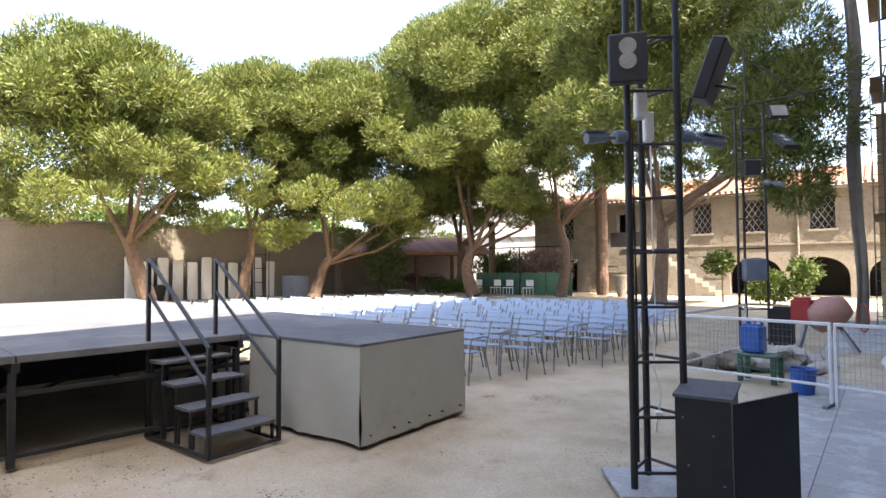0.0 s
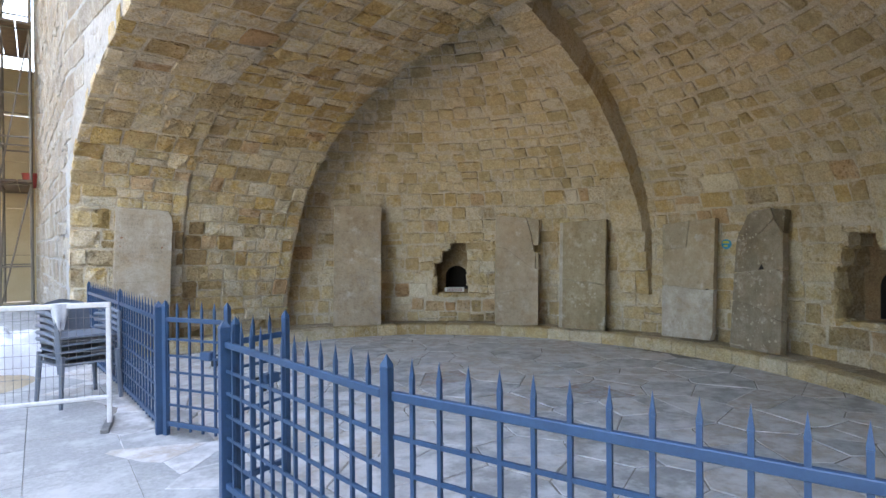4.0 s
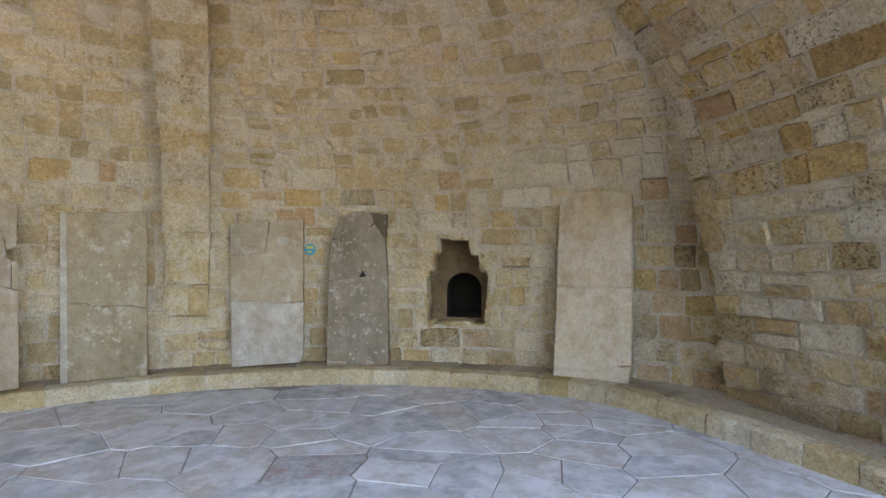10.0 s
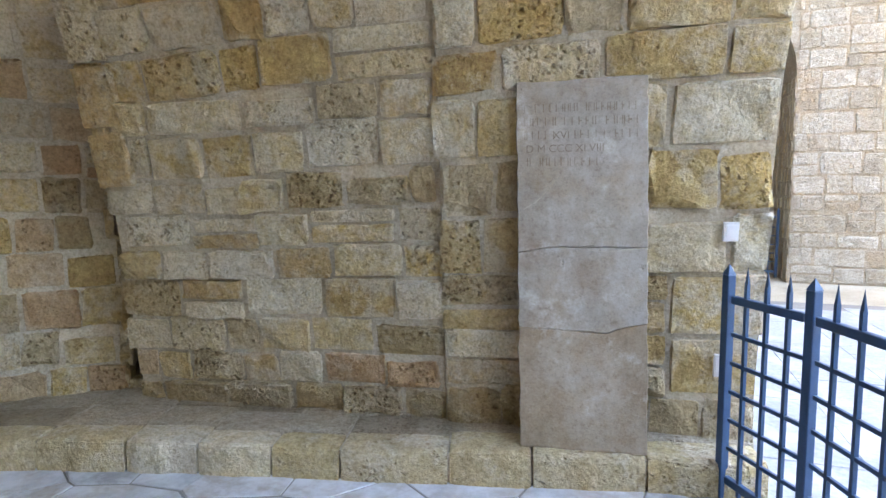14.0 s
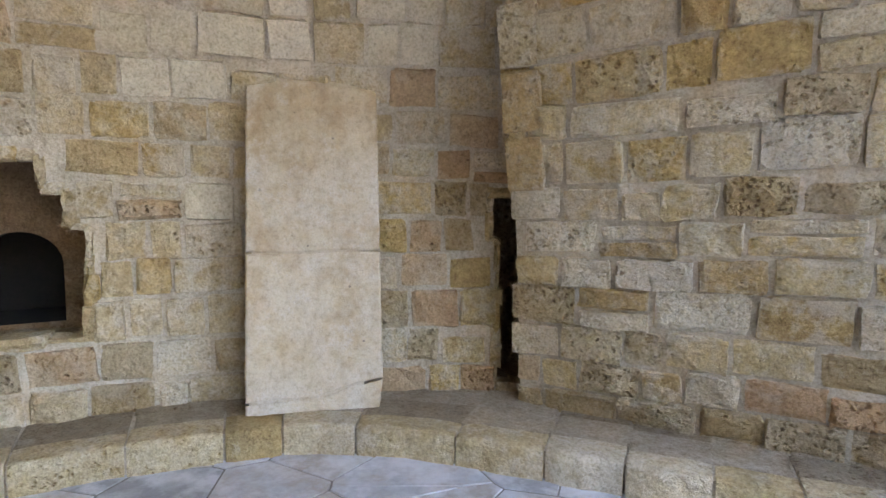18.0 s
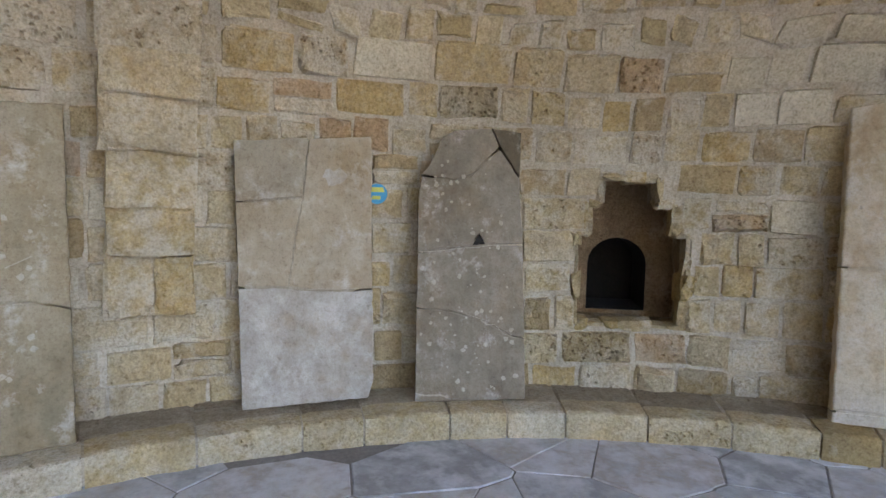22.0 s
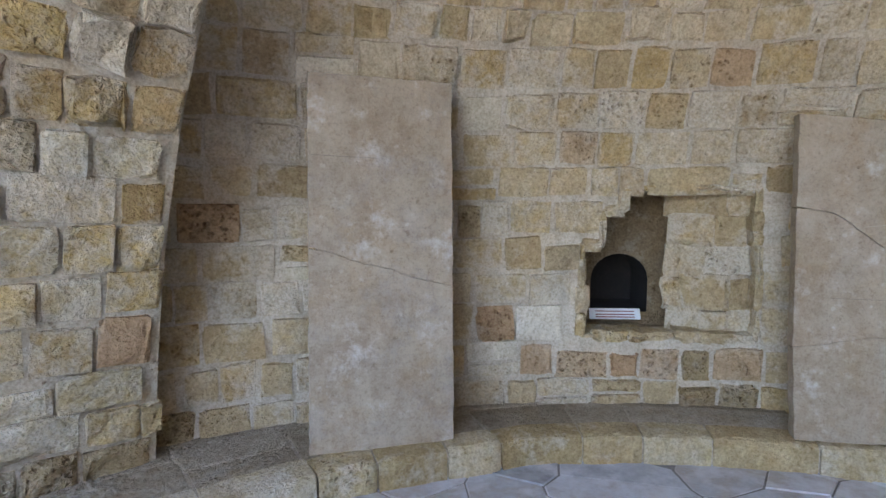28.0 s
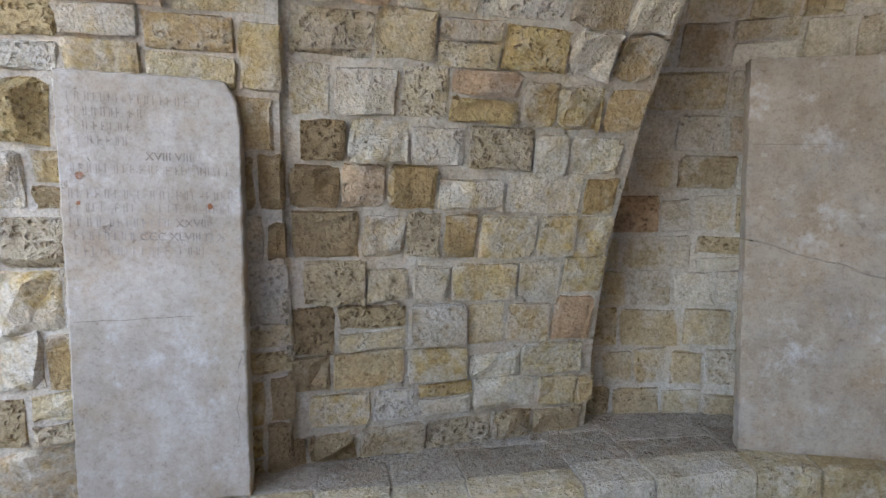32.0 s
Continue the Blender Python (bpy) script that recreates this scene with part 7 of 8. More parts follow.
def shrub(x, y, size, seed, mat, label, n=9, per=900, leaf=(0.08, 0.2), stem=True, name="shrub"):
    rng = random.Random(seed)
    t = tagged(empty(name, (x, y, 0)), label, "shrub")
    lobes = []
    for k in range(n):
        lobes.append(((x + size[0] * rng.uniform(-0.6, 0.6), y + size[1] * rng.uniform(-0.6, 0.6), size[2] * rng.uniform(0.3, 0.8) + size[3]), (size[0] * 0.5, size[1] * 0.5, size[2] * 0.3)))
    if stem:
        part("stem", tube([(x, y, 0), (x, y, size[3] + size[2] * 0.4)], [0.06, 0.03], 6), BARK, t)
    ob = child("foliage", crown_mesh("foliage", lobes, seed, mat, per, leaf, 0.2, 0.5), t)
    ob.matrix_parent_inverse = t.matrix_basis.inverted()


shrub(-16.4, 31.0, (2.4, 1.2, 2.6, 0.2), 41, BLOSSOM, "flowering pink oleander bush", 12, 900)
shrub(-19.5, 32.5, (2.4, 1.2, 2.6, 0.2), 42, SHRUB, "green oleander bush behind the green panels", 10)
shrub(-5.0, 27.5, (0.8, 0.8, 1.0, 1.3), 43, SHRUB, "small bright green orange tree", 8, 1500)
shrub(-2.9, 27.0, (1.0, 0.8, 1.3, 0.1), 44, SHRUB, "clipped green hedge block", 14, 2200, (0.06, 0.14))
shrub(-1.6, 26.5, (0.7, 0.7, 1.5, 0.5), 45, SHRUB, "bright green shrub by the tower", 6, 1500)
shrub(-26.0, 27.2, (1.6, 1.4, 5.5, 0.3), 46, SHRUB, "dark ivy grown over a tree trunk", 14, 900)
shrub(-21.5, 29.5, (3.0, 0.6, 0.8, 0.0), 47, SHRUB, "low green plants before the shed", 9, 900, stem=False)

# ---- courtyard wall and row of old stones ----
def wall_line(name, p, q, h, thick, mat, label):
    turn, L = between(p, q)
    m = pose(*p, 0, 0, 0, turn)
    return tagged(part(name, box(0, 0, -0.03, L, thick, h, 0.03, m), mat), label, "wall", kind=setting), m, L


RUBBLE = masonry_stone("rubble_limestone", ((0.0, (0.24, 0.20, 0.145)), (0.4, (0.32, 0.275, 0.21)), (0.7, (0.37, 0.325, 0.26)), (0.95, (0.28, 0.235, 0.18))), 0.3, 0.4, 0.05, 0.6, tone=(0.72, 0.74, 0.76))
WL0, WL1 = (-33.5, -8.0), (-30.0, 30.0)
wall_court, wm, WLEN = wall_line("wall_courtyard", WL0, WL1, 4.1, -0.8, COBBLE, "long rubble stone wall of the courtyard")
part("coping", box(0, -0.85, 4.1, WLEN, 0.05, 4.25, 0.02, wm), HOUSE, wall_court)
for z in (2.55,):
    part("string_course", box(0, -0.9 + 0.88, z, WLEN, 0.04, z + 0.12, 0.01, wm), HOUSE, wall_court)
INSIDE_KEEP, INSIDE = INSIDE, Vector((0, 5, 1))
wall_pt = lambda u, v: wm @ Vector((u, 0.0, v))
masonry(wall_court, wall_pt, 12.0, 36.0, courses_to(4.0, 0.3, 0.42, 61, 0.05), (0.3, 0.75), 62, 300, RUBBLE, 0.02, rough=(0.006, 0.016), proud=(0.01, 0.03))
INSIDE = INSIDE_KEEP
rng = random.Random(70)
for k in range(11):
    p = wm @ Vector((20.5 + k * 0.8, -0.0, 0)) + Vector((1.3, 0, 0))
    h = rng.uniform(2.1, 2.5)
    bm = box(-0.12, -0.28, 0, 0.12, 0.28, h, 0.05, pose(p.x, p.y, 0, 0, rng.uniform(-3, 3), rng.uniform(-4, 4)), 2)
    tagged(part("standing_stone", bm, RENDER_W), "tall worn pale stone slab standing by the wall", "stone", "row of old stones")
tub = tagged(part("planter", bucket_bm((-29.4, 13.2, 0), 0.45, 0.6, 0.9), BLACK), "large dark round planter tub", "planter")
tagged(part("store_box", box(-27.2, 19.6, 0, -26.0, 20.6, 1.3, 0.03), GREY_P), "blue-grey storage box by the wall", "box")
t3, tm3 = lighting_tower((-27.6, 18.0), 10, 6.0, 0.9, 0.8, "distant black lattice tower by the wall")

# ---- shed with a tiled roof ----
shed = tagged(empty("shed", (-24, 32, 0)), "open shed with a tiled roof on wooden posts", "shed")
shm = pose(-28.2, 24.8, 0, 0, 0, 58)
part("wall", box(0, 4.4, 0, 11.0, 4.7, 3.6, 0.02, shm), COBBLE, shed)
part("wall", box(0, 0.3, 0, 0.3, 4.4, 3.3, 0.02, shm), COBBLE, shed)
bm = bmesh.new()
box_into(bm, -0.4, -0.5, 0, 11.4, 5.2, 0.14, shm @ pose(0, 0, 2.75, 14))
roof = part("roof", bm, ROOF, shed)
bm = bmesh.new()
for k in range(46):
    rod_into(bm, shm @ pose(0, 0, 2.75, 14) @ Vector((-0.35 + k * 0.255, -0.52, 0.15)), shm @ pose(0, 0, 2.75, 14) @ Vector((-0.35 + k * 0.255, 5.2, 0.15)), 0.075, 8)
tagged(part("roof_tiles", bm, ROOF, roof), kind="stuff")
for k in range(5):
    part("post", box(0.2 + k * 2.65, 0, 0, 0.42 + k * 2.65, 0.22, 2.7, 0.02, shm), WOOD, shed)
part("beam", box(0, -0.05, 2.55, 11.0, 0.25, 2.75, 0.01, shm), WOOD, shed)
for k, (x, y) in enumerate(((6.0, 2.2), (7.6, 2.4))):
    cart = tagged(empty("cart", shm @ Vector((x, y, 0))), "old wooden cart with spoked wheels in the shed", "cart", "carts in the shed")
    part("bed", box(x - 0.6, y - 0.5, 0.75, x + 0.7, y + 0.5, 1.05, 0.02, shm), WOOD, cart)
    for s in (-0.6, 0.6):
        wheel = part("wheel", tube([shm @ Vector((x + 0.62 * math.cos(a), y + s, 0.64 + 0.62 * math.sin(a))) for a in np.linspace(0, 2 * math.pi, 25)], 0.04, 6), WOOD, cart)
        for a in np.linspace(0, math.pi, 6, endpoint=False):
            d = Vector((0.6 * math.cos(a), 0, 0.6 * math.sin(a)))
            part("spoke", rod(shm @ (Vector((x, y + s, 0.64)) - d), shm @ (Vector((x, y + s, 0.64)) + d), 0.02, 6), WOOD, wheel)

# ---- the two-storey house ----
house = tagged(empty("house", (-4, 37, 0)), "two-storey limestone house with barred windows and arches", "house")
HX0, HX1, HY, HH = -18.3, 4.5, 34.5, 5.75


def wall_with(name, x0, x1, y, h, holes, mat, parent, thick=0.55):
    """A wall along X with square and arched openings cut through it."""
    xs = sorted({x0, x1, *[v for a, b, c, d, arch in holes for v in (a, b)]})
    zs = sorted({-0.03, h, *[v for a, b, c, d, arch in holes for v in (c, d)]})
    bm = bmesh.new()
    for i in range(len(xs) - 1):
        for j in range(len(zs) - 1):
            cx, cz = (xs[i] + xs[i + 1]) / 2, (zs[j] + zs[j + 1]) / 2
            if any(a < cx < b and c < cz < d for a, b, c, d, arch in holes):
                continue
            bm.faces.new([bm.verts.new(p) for p in ((xs[i], y, zs[j]), (xs[i + 1], y, zs[j]), (xs[i + 1], y, zs[j + 1]), (xs[i], y, zs[j + 1]))])
    for a, b, c, d, arch in holes:
        for p, q in (((a, c), (a, d)), ((b, c), (b, d)), ((a, d), (b, d)), ((a, c), (b, c))):
            bm.faces.new([bm.verts.new(v) for v in ((p[0], y, p[1]), (q[0], y, q[1]), (q[0], y + thick, q[1]), (p[0], y + thick, p[1]))])
        if arch:
            # fill the corners above the arch
            m_, r_ = (a + b) / 2, (b - a) / 2
            rise = arch
            n = 14
            line = [(m_ - r_ * math.cos(math.pi * k / n), d - rise + rise * math.sin(math.pi * k / n) ** 0.8) for k in range(n + 1)]
            for k in range(n):
                p, q = line[k], line[k + 1]
                bm.faces.new([bm.verts.new(v) for v in ((p[0], y, p[1]), (q[0], y, q[1]), (q[0], y, d), (p[0], y, d))])
                bm.faces.new([bm.verts.new(v) for v in ((p[0], y, p[1]), (q[0], y, q[1]), (q[0], y + thick, q[1]), (p[0], y + thick, p[1]))])
    bmesh.ops.remove_doubles(bm, verts=bm.verts, dist=0.001)
    return part(name, bm, mat, parent)


WIN = [(-16.7, -15.6), (-8.0, -7.0), (-5.4, -4.3), (-2.2, -1.1), (1.2, 2.3)]
ARCHES = [(-6.1, -3.5), (-3.2, -0.55), (0.2, 2.9)]
holes = [(a, b, 3.55, 5.3, 0) for a, b in WIN] + [(a, b, 0.05, 2.1, 1.2) for a, b in ARCHES] + [(-16.6, -15.4, 0.05, 2.3, 0.6), (-12.6, -11.4, 3.0, 5.0, 0)]
main = wall_with("wall", HX0, HX1, HY, HH, holes, HOUSE, house)
for y0, y1, x in ((HY, HY + 9, HX0), (HY, HY + 9, HX1)):
    part("side_wall", box(x - 0.25, y0, -0.03, x + 0.25, y1, HH, 0.0), HOUSE, house)
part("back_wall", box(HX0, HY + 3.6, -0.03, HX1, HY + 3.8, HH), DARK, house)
part("upper_floor", box(HX0, HY + 0.56, 2.6, HX1, HY + 3.6, 2.75), WOOD, house)
part("string_course", box(HX0 + 6, HY - 0.08, 2.75, HX1, HY - 0.002, 2.85, 0.01), HOUSE, house)
for a, b in WIN:
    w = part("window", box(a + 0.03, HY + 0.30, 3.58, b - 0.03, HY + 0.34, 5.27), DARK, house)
    for k in range(9):
        for s in (-1, 1):
            x = a - 0.6 + k * 0.31
            p0, p1 = Vector((x, HY + 0.12, 3.55)), Vector((x + s * 1.75 * 0.62, HY + 0.12, 5.3))
            lo, hi = 0.0, 1.0
            dx = p1.x - p0.x
            for lim, sign in ((a, 1), (b, -1)):
                if dx != 0:
                    tt = (lim - p0.x) / dx
                    if sign * dx > 0:
                        lo = max(lo, tt)
                    else:
                        hi = min(hi, tt)
            if hi - lo > 0.05:
                part("grille_bar", rod(p0.lerp(p1, lo), p0.lerp(p1, hi), 0.022, 4), STEEL, w)
    part("sill", box(a - 0.12, HY - 0.12, 3.42, b + 0.12, HY + 0.28, 3.54, 0.01), HOUSE, house)
    part("surround", box(a - 0.14, HY - 0.03, 5.31, b + 0.14, HY - 0.002, 5.48, 0.01), HOUSE, house)
bm = bmesh.new()
r1 = [bm.verts.new(p) for p in ((HX0 - 0.5, HY - 0.5, HH), (HX1 + 0.5, HY - 0.5, HH), (HX1 + 0.5, HY + 4, HH + 1.5), (HX0 + 3.5, HY + 4, HH + 1.5))]
bm.faces.new(r1)
r2 = [bm.verts.new(p) for p in ((HX0 - 0.5, HY - 0.5, HH), (HX0 + 3.5, HY + 4, HH + 1.5), (HX0 - 0.5, HY + 10, HH))]
bm.faces.new(r2)
roof = part("roof", bm, ROOF, house)
bm = bmesh.new()
for k in range(86):
    x = HX0 - 0.4 + k * 0.3
    if x < HX1 + 0.4:
        top_f = min(1.0, max(0.05, (x - (HX0 - 0.5)) / 4.0))
        rod_into(bm, (x, HY - 0.55, HH + 0.03), (x, HY - 0.5 + 4.5 * top_f, HH + 0.03 + 1.5 * top_f), 0.09, 6)
tagged(part("roof_tiles", bm, ROOF, roof), kind="stuff")
part("eave_board", box(HX0 - 0.45, HY - 0.45, HH - 0.14, HX1 + 0.45, HY, HH - 0.02, 0.01), HOUSE, house)
rng = random.Random(83)
for z0, z1 in zip(*(lambda c: (c, c[1:]))(courses_to(HH - 0.2, 0.38, 0.5, 84))):
    x = HX0
    while x < HX1:
        wdt = rng.uniform(0.5, 1.1)
        a, b = x + 0.012, min(x + wdt, HX1) - 0.012
        x += wdt
        if rng.random() < 0.45 or any(h[0] - 0.1 < b and a < h[1] + 0.1 and h[2] - 0.2 < z1 and z0 < h[3] + 0.2 for h in holes):
            continue
        part("ashlar", box(a, HY - rng.uniform(0.012, 0.03), z0 + 0.012, b, HY + 0.01, z1 - 0.012), HOUSE, main)
# outer stairs
for k in range(12):
    part("stair_step", box(-10.6 + k * 0.34, HY - 1.6, 0, -10.6 + (k + 1) * 0.34, HY - 0.02, 2.9 - k * 0.24, 0.01), HOUSE, house)
part("stair_rail", rod((-10.6, HY - 1.55, 3.8), (-6.5, HY - 1.55, 1.0), 0.025, 6), BLACK, house)
part("drain_pipe", rod((-2.75, HY - 0.08, 0), (-2.75, HY - 0.08, HH - 0.2), 0.06, 8), HOUSE, house)
part("balcony_rail", box(-12.8, HY - 0.6, 2.9, -10.8, HY - 0.56, 3.8), BLACK, house)

# green panels with tables, and stools
panel = tagged(empty("green_fence", (-17, 29.6, 0)), "green panel fence before the oleanders", "fence")
for k in range(4):
    part("panel", box(-20.2 + k * 1.7, 29.6, 0, -18.55 + k * 1.7, 29.66, 1.35, 0.01), GREEN_P, panel)
pergola = tagged(empty("pergola", (-17, 30, 0)), "thin metal pergola frame over the seats", "pergola")
for x in (-20.3, -16.8, -13.4):
    part("post", rod((x, 29.4, 0), (x, 29.4, 2.9), 0.04, 6), BLACK, pergola)
part("beam", rod((-20.3, 29.4, 2.9), (-13.4, 29.4, 2.9), 0.04, 6), BLACK, pergola)
for k, x in enumerate((-19.6, -18.2, -17.3, -15.9)):
    s = tagged(empty("garden_chair", (x, 28.8, 0)), "white metal garden chair by the green fence", "chair", "garden chairs")
    part("seat", box(x - 0.25, 28.6, 0.43, x + 0.25, 29.05, 0.47, 0.01), WHITE_PAINT, s)
    part("backrest", box(x - 0.25, 29.03, 0.55, x + 0.25, 29.07, 0.92, 0.01), WHITE_PAINT, s)
    for dx in (-0.22, 0.22):
        for dy in (28.63, 29.02):
            part("leg", rod((x + dx, dy, 0), (x + dx, dy, 0.43), 0.02, 6), WHITE_PAINT, s)
col = tagged(part("column_capital", bucket_bm((-10.9, 30.6, 0), 0.22, 0.45, 1.2), HOUSE), "old stone column stump with a capital", "column")

# ---- far buildings ----
church = tagged(empty("far_church", (-32, 58, 0)), "sunlit pale church with arched windows and balustrade", "church")
part("wall", box(-44, 52, 0, -24, 62, 9.0, 0.05), RENDER_W, church)
part("upper_wall", box(-40, 54, 9, -28, 62, 13.0, 0.05), RENDER_W, church)
for k in range(4):
    part("window", box(-38.6 + k * 2.8, 53.9, 9.8, -37.2 + k * 2.8, 54.0, 12.2), DARK, church)
for k in range(16):
    part("baluster", rod((-43 + k * 1.25, 52.2, 9.0), (-43 + k * 1.25, 52.2, 10.0), 0.14, 8), RENDER_W, church)
part("railing", box(-44, 52.0, 10.0, -24, 52.4, 10.2), RENDER_W, church)
low = tagged(empty("white_annex", (-22, 44, 0)), "low whitewashed annex wall behind the trees", "building")
part("wall", box(-31, 40, 0, -19.2, 40.5, 4.2, 0.03), RENDER_W, low)
part("coping", box(-31, 39.9, 4.2, -19.2, 40.6, 4.35, 0.02), RENDER_W, low)
tower_m = tagged(empty("minaret", (-66, 53, 0)), "slender white minaret with a pointed top", "minaret")
part("shaft", rod((-66.5, 53.5, 0), (-66.5, 53.5, 36.6), 0.5, 16, 0.42), RENDER_W, tower_m)
part("gallery", rod((-66.5, 53.5, 35.6), (-66.5, 53.5, 36.0), 0.62, 16), RENDER_W, tower_m)
part("spire", rod((-66.5, 53.5, 36.6), (-66.5, 53.5, 41.0), 0.42, 16, 0.04), RENDER_W, tower_m)
woods = crown_mesh("far_trees", [((-45 + 6 * math.sin(k * 1.7), 0 + k * 6.5, 3.5 + 1.5 * math.sin(k * 2.3)), (4.0, 4.0, 3.0)) for k in range(9)], 91, SHRUB, 420, (0.2, 0.42), 0.3, 0.5)
tagged(new("far_trees", woods), "green trees behind the courtyard wall", "trees", kind="stuff")


# ---- stonework: the many pieces of walls and floors ----
apse_courses = courses_to(2.3, 0.18, 0.25, 11, 0.10) + courses_to(DOME_LEN - 0.15, 0.165, 0.215, 12, 2.3)[1:]


def apse_special(u, v, rng):
    """Repairs and worn blocks: sawn ashlar over the cream slab, red stones round the niches, worn foot."""
    d = u / DEG
    if (-42 < d < -33 and 2.02 < v < 2.4) or (-35 < d < -30 and 1.75 < v < 2.2) or (-50.5 < d < -46.5 and 2.15 < v < 2.4) or (-27 < d < -24.5 and 2.0 < v < 2.2):
        return SAWN, 0.2
    if (-33 < d < -17 and 0.38 < v < 0.58) or (37 < d < 51 and 0.36 < v < 0.56):
        return (RUDDY if rng.random() < 0.8 else PITTED), 1.6
    if -60 < d < -46 and v < 2.0:
        return (RUDDY if rng.random() < 0.25 else PITTED if rng.random() < 0.25 else JAMB_STONE), 1.2
    if v < 0.36:
        return (PITTED if rng.random() < 0.35 else STONE), 1.8
    k = rng.random()
    if v > 2.3:
        return DOME_STONE, 1.0
    if k < 0.05:
        return RUDDY, 1.0
    if k < 0.12:
        return SAWN, 0.4
    if k < 0.145:
        return PITTED, 1.6
    return None


def jamb_special(side):
    def pick(u, v, rng):
        if side == "r" and 1.30 < v < 1.52 and 0.55 < u < 2.3:
            return PITTED, 2.6
        # strip next to the white slab: brown blocks with painted shadow
        if side == "l" and 1.28 < u < 1.62 and v < 1.85:
            return BROWN, 1.5
        if side == "l" and u < 0.5 and v < 2.2:
            return (PITTED if rng.random() < 0.25 else JAMB_STONE), 2.2
        if v < 0.30:
            return PITTED, 2.2
        k = rng.random()
        if k < 0.10:
            return PITTED, 1.8
        if k < 0.15:
            return RUDDY, 1.2
        return None
    return pick


masonry(wall_apse, apse_at, -75.5 * DEG, 83.5 * DEG, apse_courses, (0.16, 0.36), 21, 300, STONE, 0.012, HOLES, lambda v: max(along(dome_line, v / DOME_LEN).x / R0, 0.08) * (1.0 if v < 2.2 else 1.15), special=apse_special, joint_at=lambda u, v: 0.012 if v < 2.2 or u > 8 * DEG else 0.028, rough=(0.003, 0.010), proud=(0.010, 0.028), wave=0.05)
SEAM = 1.42
for side, seed in (("r", 31), ("l", 41)):
    at = (lambda s: lambda u, v: vault_at(s, u, v))(side)
    front = (lambda f: lambda u, v: f(u, v) + normal_at(f, u, v) * 0.03)(at)
    rows = courses_to(VAULT_LEN[side], 0.17, 0.25, seed, 0.12)
    masonry(walls_vault[side], at, SEAM + 0.01, VAULT_DEPTH, rows, (0.18, 0.40), seed + 1, 220, JAMB_STONE, 0.008, rough=(0.004, 0.012), proud=(0.012, 0.034), special=jamb_special(side), quoin=0.05, wave=0.04)
    masonry(walls_vault[side], front, 0.0, SEAM, courses_to(VAULT_LEN[side], 0.20, 0.29, seed + 5, 0.12), (0.22, 0.42), seed + 2, 160, JAMB_STONE, 0.008, rough=(0.004, 0.012), proud=(0.010, 0.028), special=jamb_special(side), quoin=0.03, wave=0.03)
# dressed stones along the inner edge of the right vault
rng = random.Random(63)
v = 1.42
while v < VAULT_LEN["r"] - 0.1:
    h = min(rng.uniform(0.22, 0.42), VAULT_LEN["r"] - v)
    pts, faces, lime = stone_mesh(lambda p, q: vault_at("r", p, q), VAULT_DEPTH - 0.17, VAULT_DEPTH + 0.03, v, v + h, 0.05, 0.003, rng, 0.006, 0.02, 0.16)
    child("arch_stone", mesh_of("arch_stone", pts, faces, JAMB_STONE, lime=lime), walls_vault["r"])
    v += h


FACADE_STONE = masonry_stone("facade_limestone", ((0.0, (0.54, 0.49, 0.42)), (0.3, (0.64, 0.60, 0.54)), (0.6, (0.70, 0.67, 0.62)), (0.8, (0.62, 0.57, 0.50)), (0.95, (0.57, 0.50, 0.42))), 0.6, 0.75, 0.03, 0.6, tone=(0.66, 0.655, 0.645))
KNOTS = ((-3.6, 3.9), (1.6, 3.25), (6.0, 2.62), (10.35, 1.98), (21.0, 1.62))
ARCH_LINE = sorted((p.y, p.z) for p in outer)


def facade_at(u, v):
    return Vector((lerp_table(KNOTS, u), u, v))


INSIDE_KEEP, INSIDE = INSIDE, Vector((-8.0, 5.0, 3.0))
masonry(wall_facade, facade_at, -3.0, 20.0, courses_to(8.6, 0.24, 0.36, 71, 0.05), (0.32, 0.7), 72, 300, FACADE_STONE, 0.016, rough=(0.003, 0.012), proud=(0.006, 0.022), wave=0.04, skip=lambda a, b, v0, v1: b > 1.6 and a < 10.35 and v0 < 0.16 + max(lerp_table(ARCH_LINE, y) for y in (max(a, 1.61), (a + b) / 2, min(b, 10.34))))
INSIDE = INSIDE_KEEP


def clipped(poly, p, q):
    """The part of a polygon that lies nearer to p than to q."""
    mid, d = (p + q) / 2, q - p
    out = []
    for a, b in zip(poly, poly[1:] + poly[:1]):
        fa, fb = (a - mid).dot(d), (b - mid).dot(d)
        if fa <= 0:
            out.append(a)
        if fa * fb < 0:
            out.append(a + (b - a) * (fa / (fa - fb)))
    return out


def flag_piece(poly, z, thick, gap, rng, name, mat, parent, rise=0.003, rim=0.006):
    """One flagstone: a polygon drawn in by the joint, with a worn rim."""
    c = sum(poly, Vector((0, 0))) / len(poly)
    size = min((p - c).length for p in poly)
    if size < 0.06:
        return
    def ring(k, h):
        return [Vector((*(c + (p - c) * (1 - k / max((p - c).length, 0.05))), h)) for p in poly]
    z += rng.uniform(-rise, rise)
    rows = [ring(gap, z - thick), ring(gap, z - 0.006), ring(gap + rim, z)]
    n = len(poly)
    pts = rows[0] + rows[1] + rows[2]
    faces = [tuple(range(2 * n, 3 * n))]
    for r in (0, 1):
        for i in range(n):
            j = (i + 1) % n
            faces.append((r * n + i, r * n + j, (r + 1) * n + j, (r + 1) * n + i))
    me = mesh_of(name, pts, faces, mat)
    child(name, me, parent)


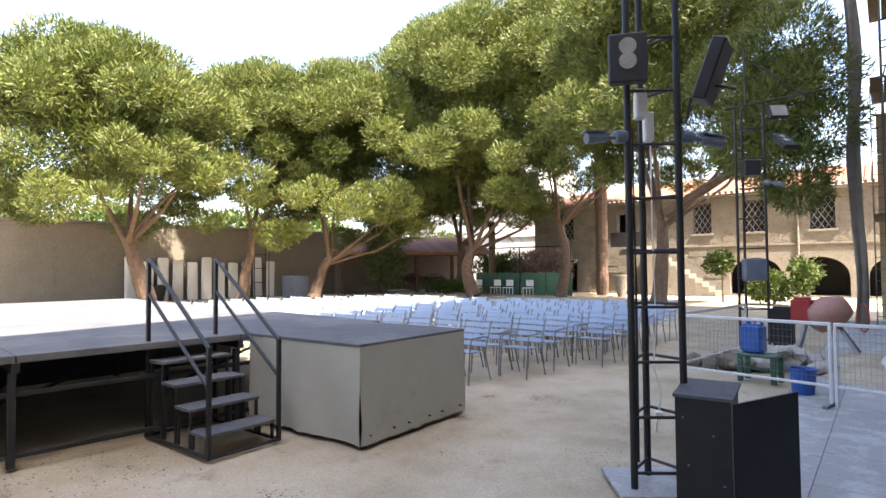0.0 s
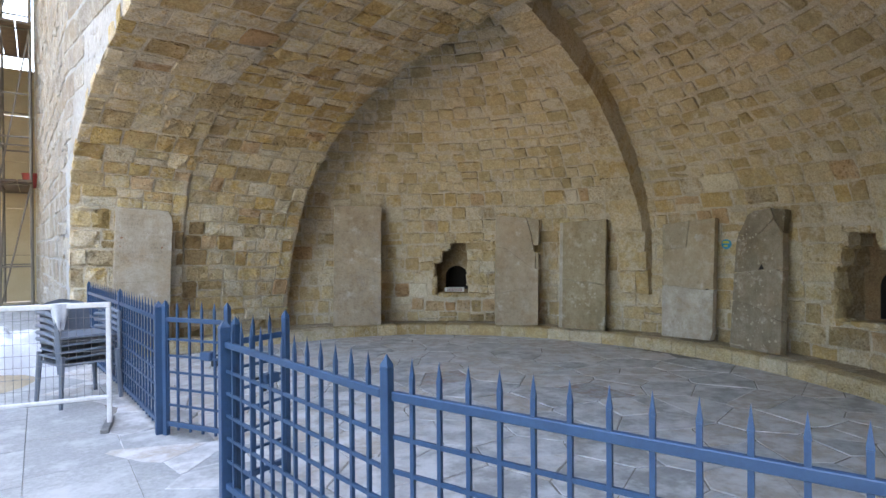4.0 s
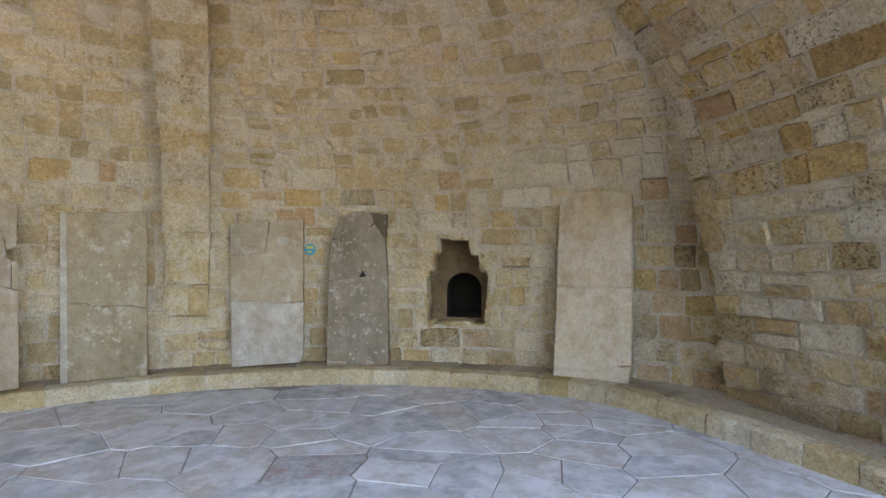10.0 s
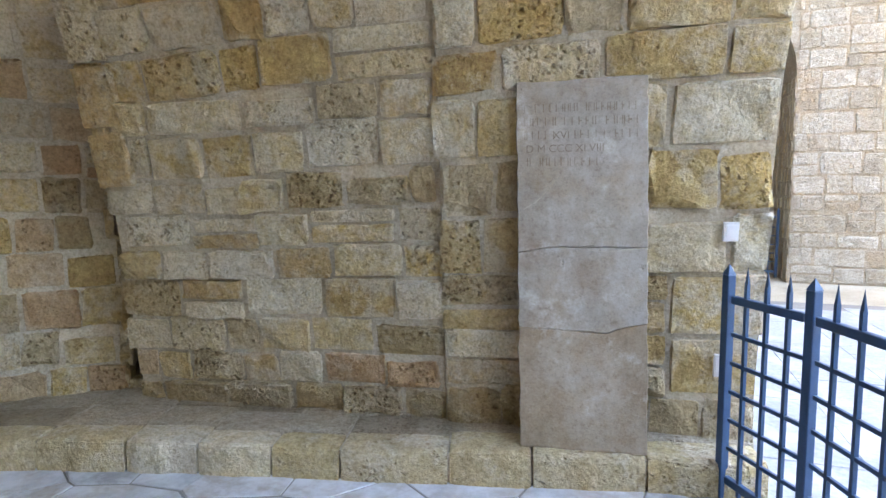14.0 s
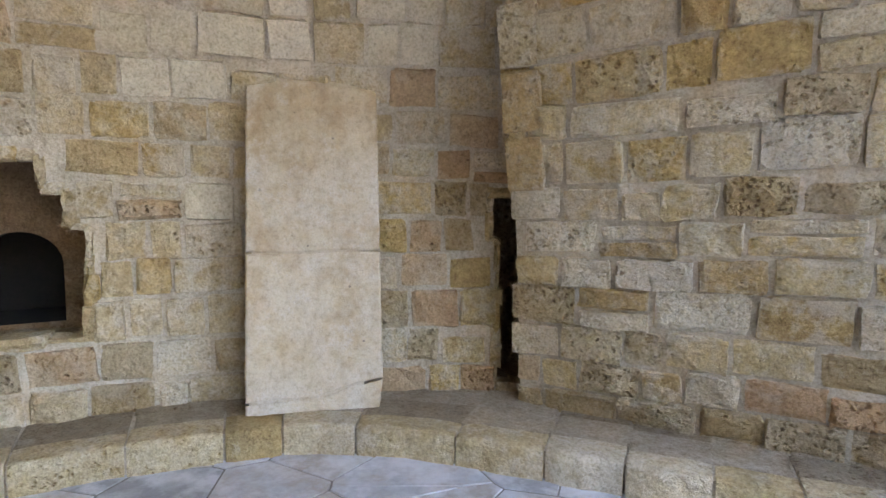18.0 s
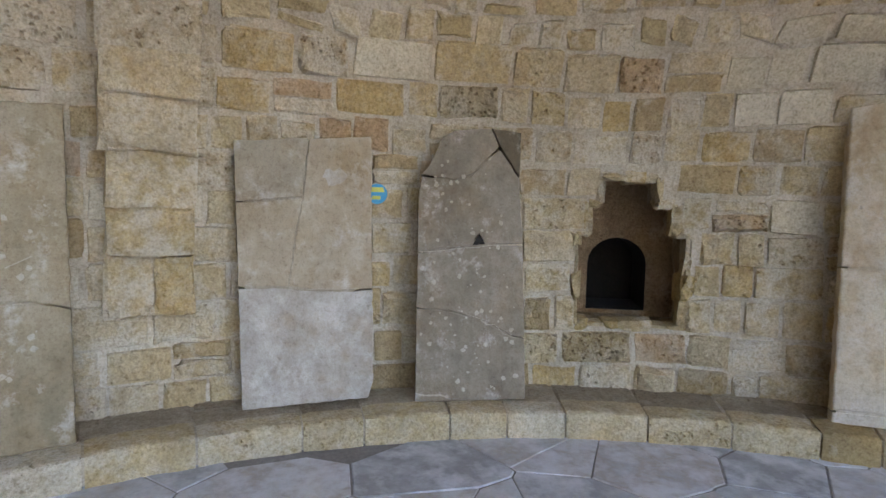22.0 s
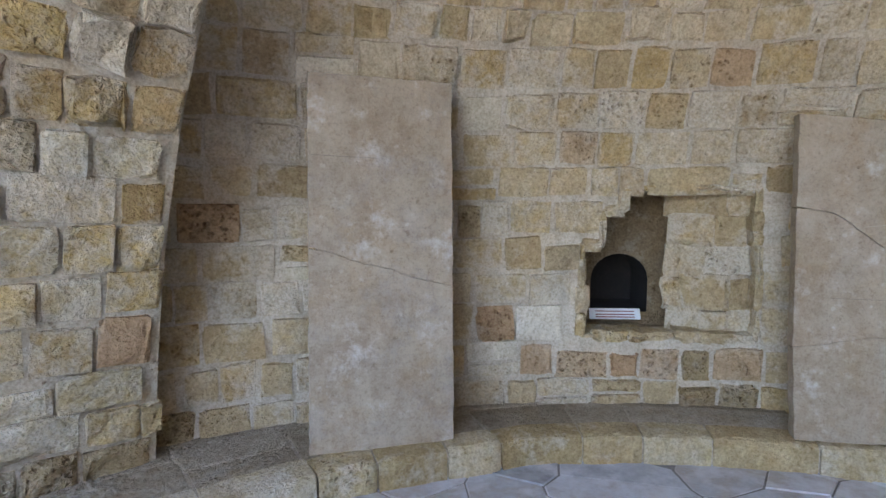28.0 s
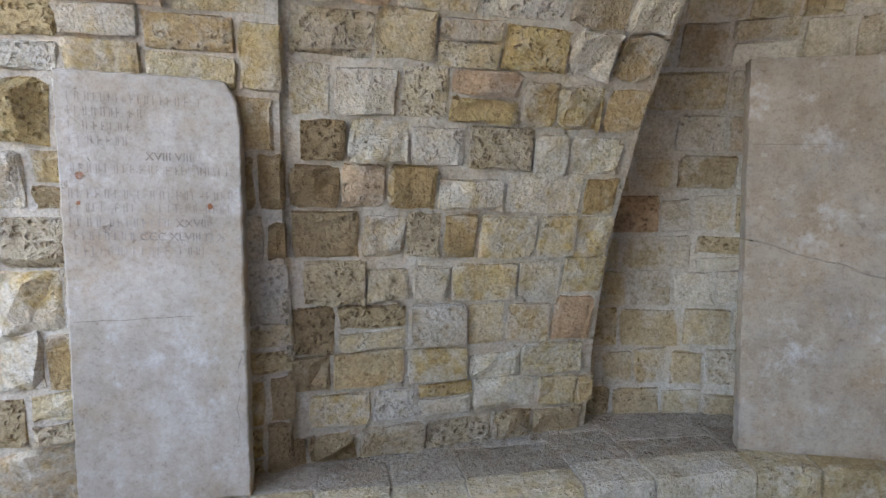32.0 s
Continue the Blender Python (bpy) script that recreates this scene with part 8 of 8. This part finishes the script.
# crazy paving of the apse
rng = random.Random(5)
seeds = []
for i in range(17):
    for j in range(23):
        p = Vector((1.9 + i * 0.42 + rng.uniform(-0.28, 0.28) + (j % 2) * 0.2, 1.7 + j * 0.40 + rng.uniform(-0.27, 0.27)))
        if rng.random() > 0.14:
            seeds.append(p)
for p in seeds:
    r = (p - C0.xy).length
    front_x = 2.62 - 0.2 * (p.y - 6) * 0.9
    if (p.x > C0.x and r > 4.5) or p.x < front_x - 0.3 or p.y < 1.9 or p.y > 10.1:
        continue
    poly = [p + Vector(d) for d in ((-0.8, -0.8), (0.8, -0.8), (0.8, 0.8), (-0.8, 0.8))]
    for q in seeds:
        if q is not p and (q - p).length < 1.7:
            poly = clipped(poly, p, q)
    flag_piece(poly, 0.004, 0.02, 0.005, rng, "flagstone", FLAG_RED if min((p - Vector(q)).length for q in ((5.2, 6.74), (5.6, 5.89), (5.85, 5.6), (6.3, 5.1))) < 0.24 else FLAG, floor)
# sawn slabs of the pavement outside
for i in range(6):
    y = -3.0 + rng.uniform(0, 0.5)
    x0, x1 = -0.1 + i * 0.56, -0.1 + (i + 1) * 0.56
    while y < 19.0:
        l = rng.uniform(0.7, 1.15)
        lim = 2.62 - 0.2 * ((y + l / 2) - 6) * 0.9 if 1.5 < y < 10.4 else (2.0 if y > 10 else 4.0)
        if x0 < lim - 0.3:
            flag_piece([Vector(p) for p in ((x0, y), (x1, y), (x1, y + l), (x0, y + l))], 0.002, 0.02, 0.0015, rng, "paving_slab", PAVER, pavement, 0.0015)
        y += l
# ledge: kerb stones in front, flags behind
u = 0.0
while u < EDGE_LEN - 0.2:
    l = min(rng.uniform(0.26, 0.52), EDGE_LEN - u)
    n = 6
    drop = rng.uniform(-0.005, 0.004)
    pts, faces = [], []
    deep = rng.uniform(0.15, 0.22)
    for k in range(n + 1):
        uu = u + 0.006 + (l - 0.012) * k / n
        w = 0.018 * noise.noise((uu * 4, 3.3, 1.0)) + rng.uniform(-0.005, 0.005) + (0.004 if k in (0, n) else 0.0)
        for ww, zz in ((0.0 + w, 0.0), (0.002 + w, BENCH - 0.035), (0.010 + w, BENCH - 0.012), (0.028 + w, BENCH - 0.002), (deep, BENCH + 0.003)):
            q = ledge_at(uu, ww)
            pts.append((q.x, q.y, zz + (drop + rng.uniform(-0.003, 0.003) - (0.005 if k in (0, n) else 0) if zz > 0.05 else 0)))
    for k in range(n):
        for r in range(4):
            a = k * 5 + r
            faces.append((a, a + 1, a + 6, a + 5))
    faces += [(0, 1, 2, 3, 4), tuple(n * 5 + i for i in (4, 3, 2, 1, 0))]
    child("kerb_stone", mesh_of("kerb_stone", pts, faces, KERB), ledge)
    # flags behind it
    w0 = deep + 0.01
    while w0 < 0.62:
        w1 = w0 + rng.uniform(0.2, 0.34)
        poly = [ledge_at(uu, ww).xy for uu, ww in ((u, w0), (u + l, w0), (u + l, w1), (u, w1))]
        flag_piece([q + Vector((rng.uniform(-0.02, 0.02), rng.uniform(-0.02, 0.02))) for q in poly], BENCH - 0.004, 0.02, 0.001, rng, "ledge_flag", LEDGE_FLAG, ledge, 0.005, 0.012)
        w0 = w1
    u += l

# dry leaf litter blown over the sand
pts, faces = [], []
for k in range(26):
    c = Vector((rng.uniform(-3.2, 0.3), rng.uniform(1.2, 6.0), -0.027)) if k > 8 else Vector((rng.uniform(-5.2, -3.6), rng.uniform(0.2, 1.8), -0.027))
    spread = rng.uniform(0.03, 0.14) * (2.0 if k <= 8 else 1.0)
    for i in range(rng.randint(30, 90)):
        p = c + Vector((rng.gauss(0, spread) * 1.6, rng.gauss(0, spread), rng.uniform(0.0, 0.006)))
        turn, l, w = rng.uniform(0, 6.28), rng.uniform(0.006, 0.022), rng.uniform(0.003, 0.008)
        u, v = Vector((math.cos(turn), math.sin(turn), 0.1)), Vector((-math.sin(turn), math.cos(turn), 0.15))
        n0 = len(pts)
        pts += [p - u * l, p + v * w, p + u * l, p - v * w]
        faces.append((n0, n0 + 1, n0 + 2, n0 + 3))
tagged(new("leaf_litter", mesh_of("leaf_litter", pts, faces, WOOD)), "dry brown leaf litter scattered on the sand", "litter", kind="stuff")
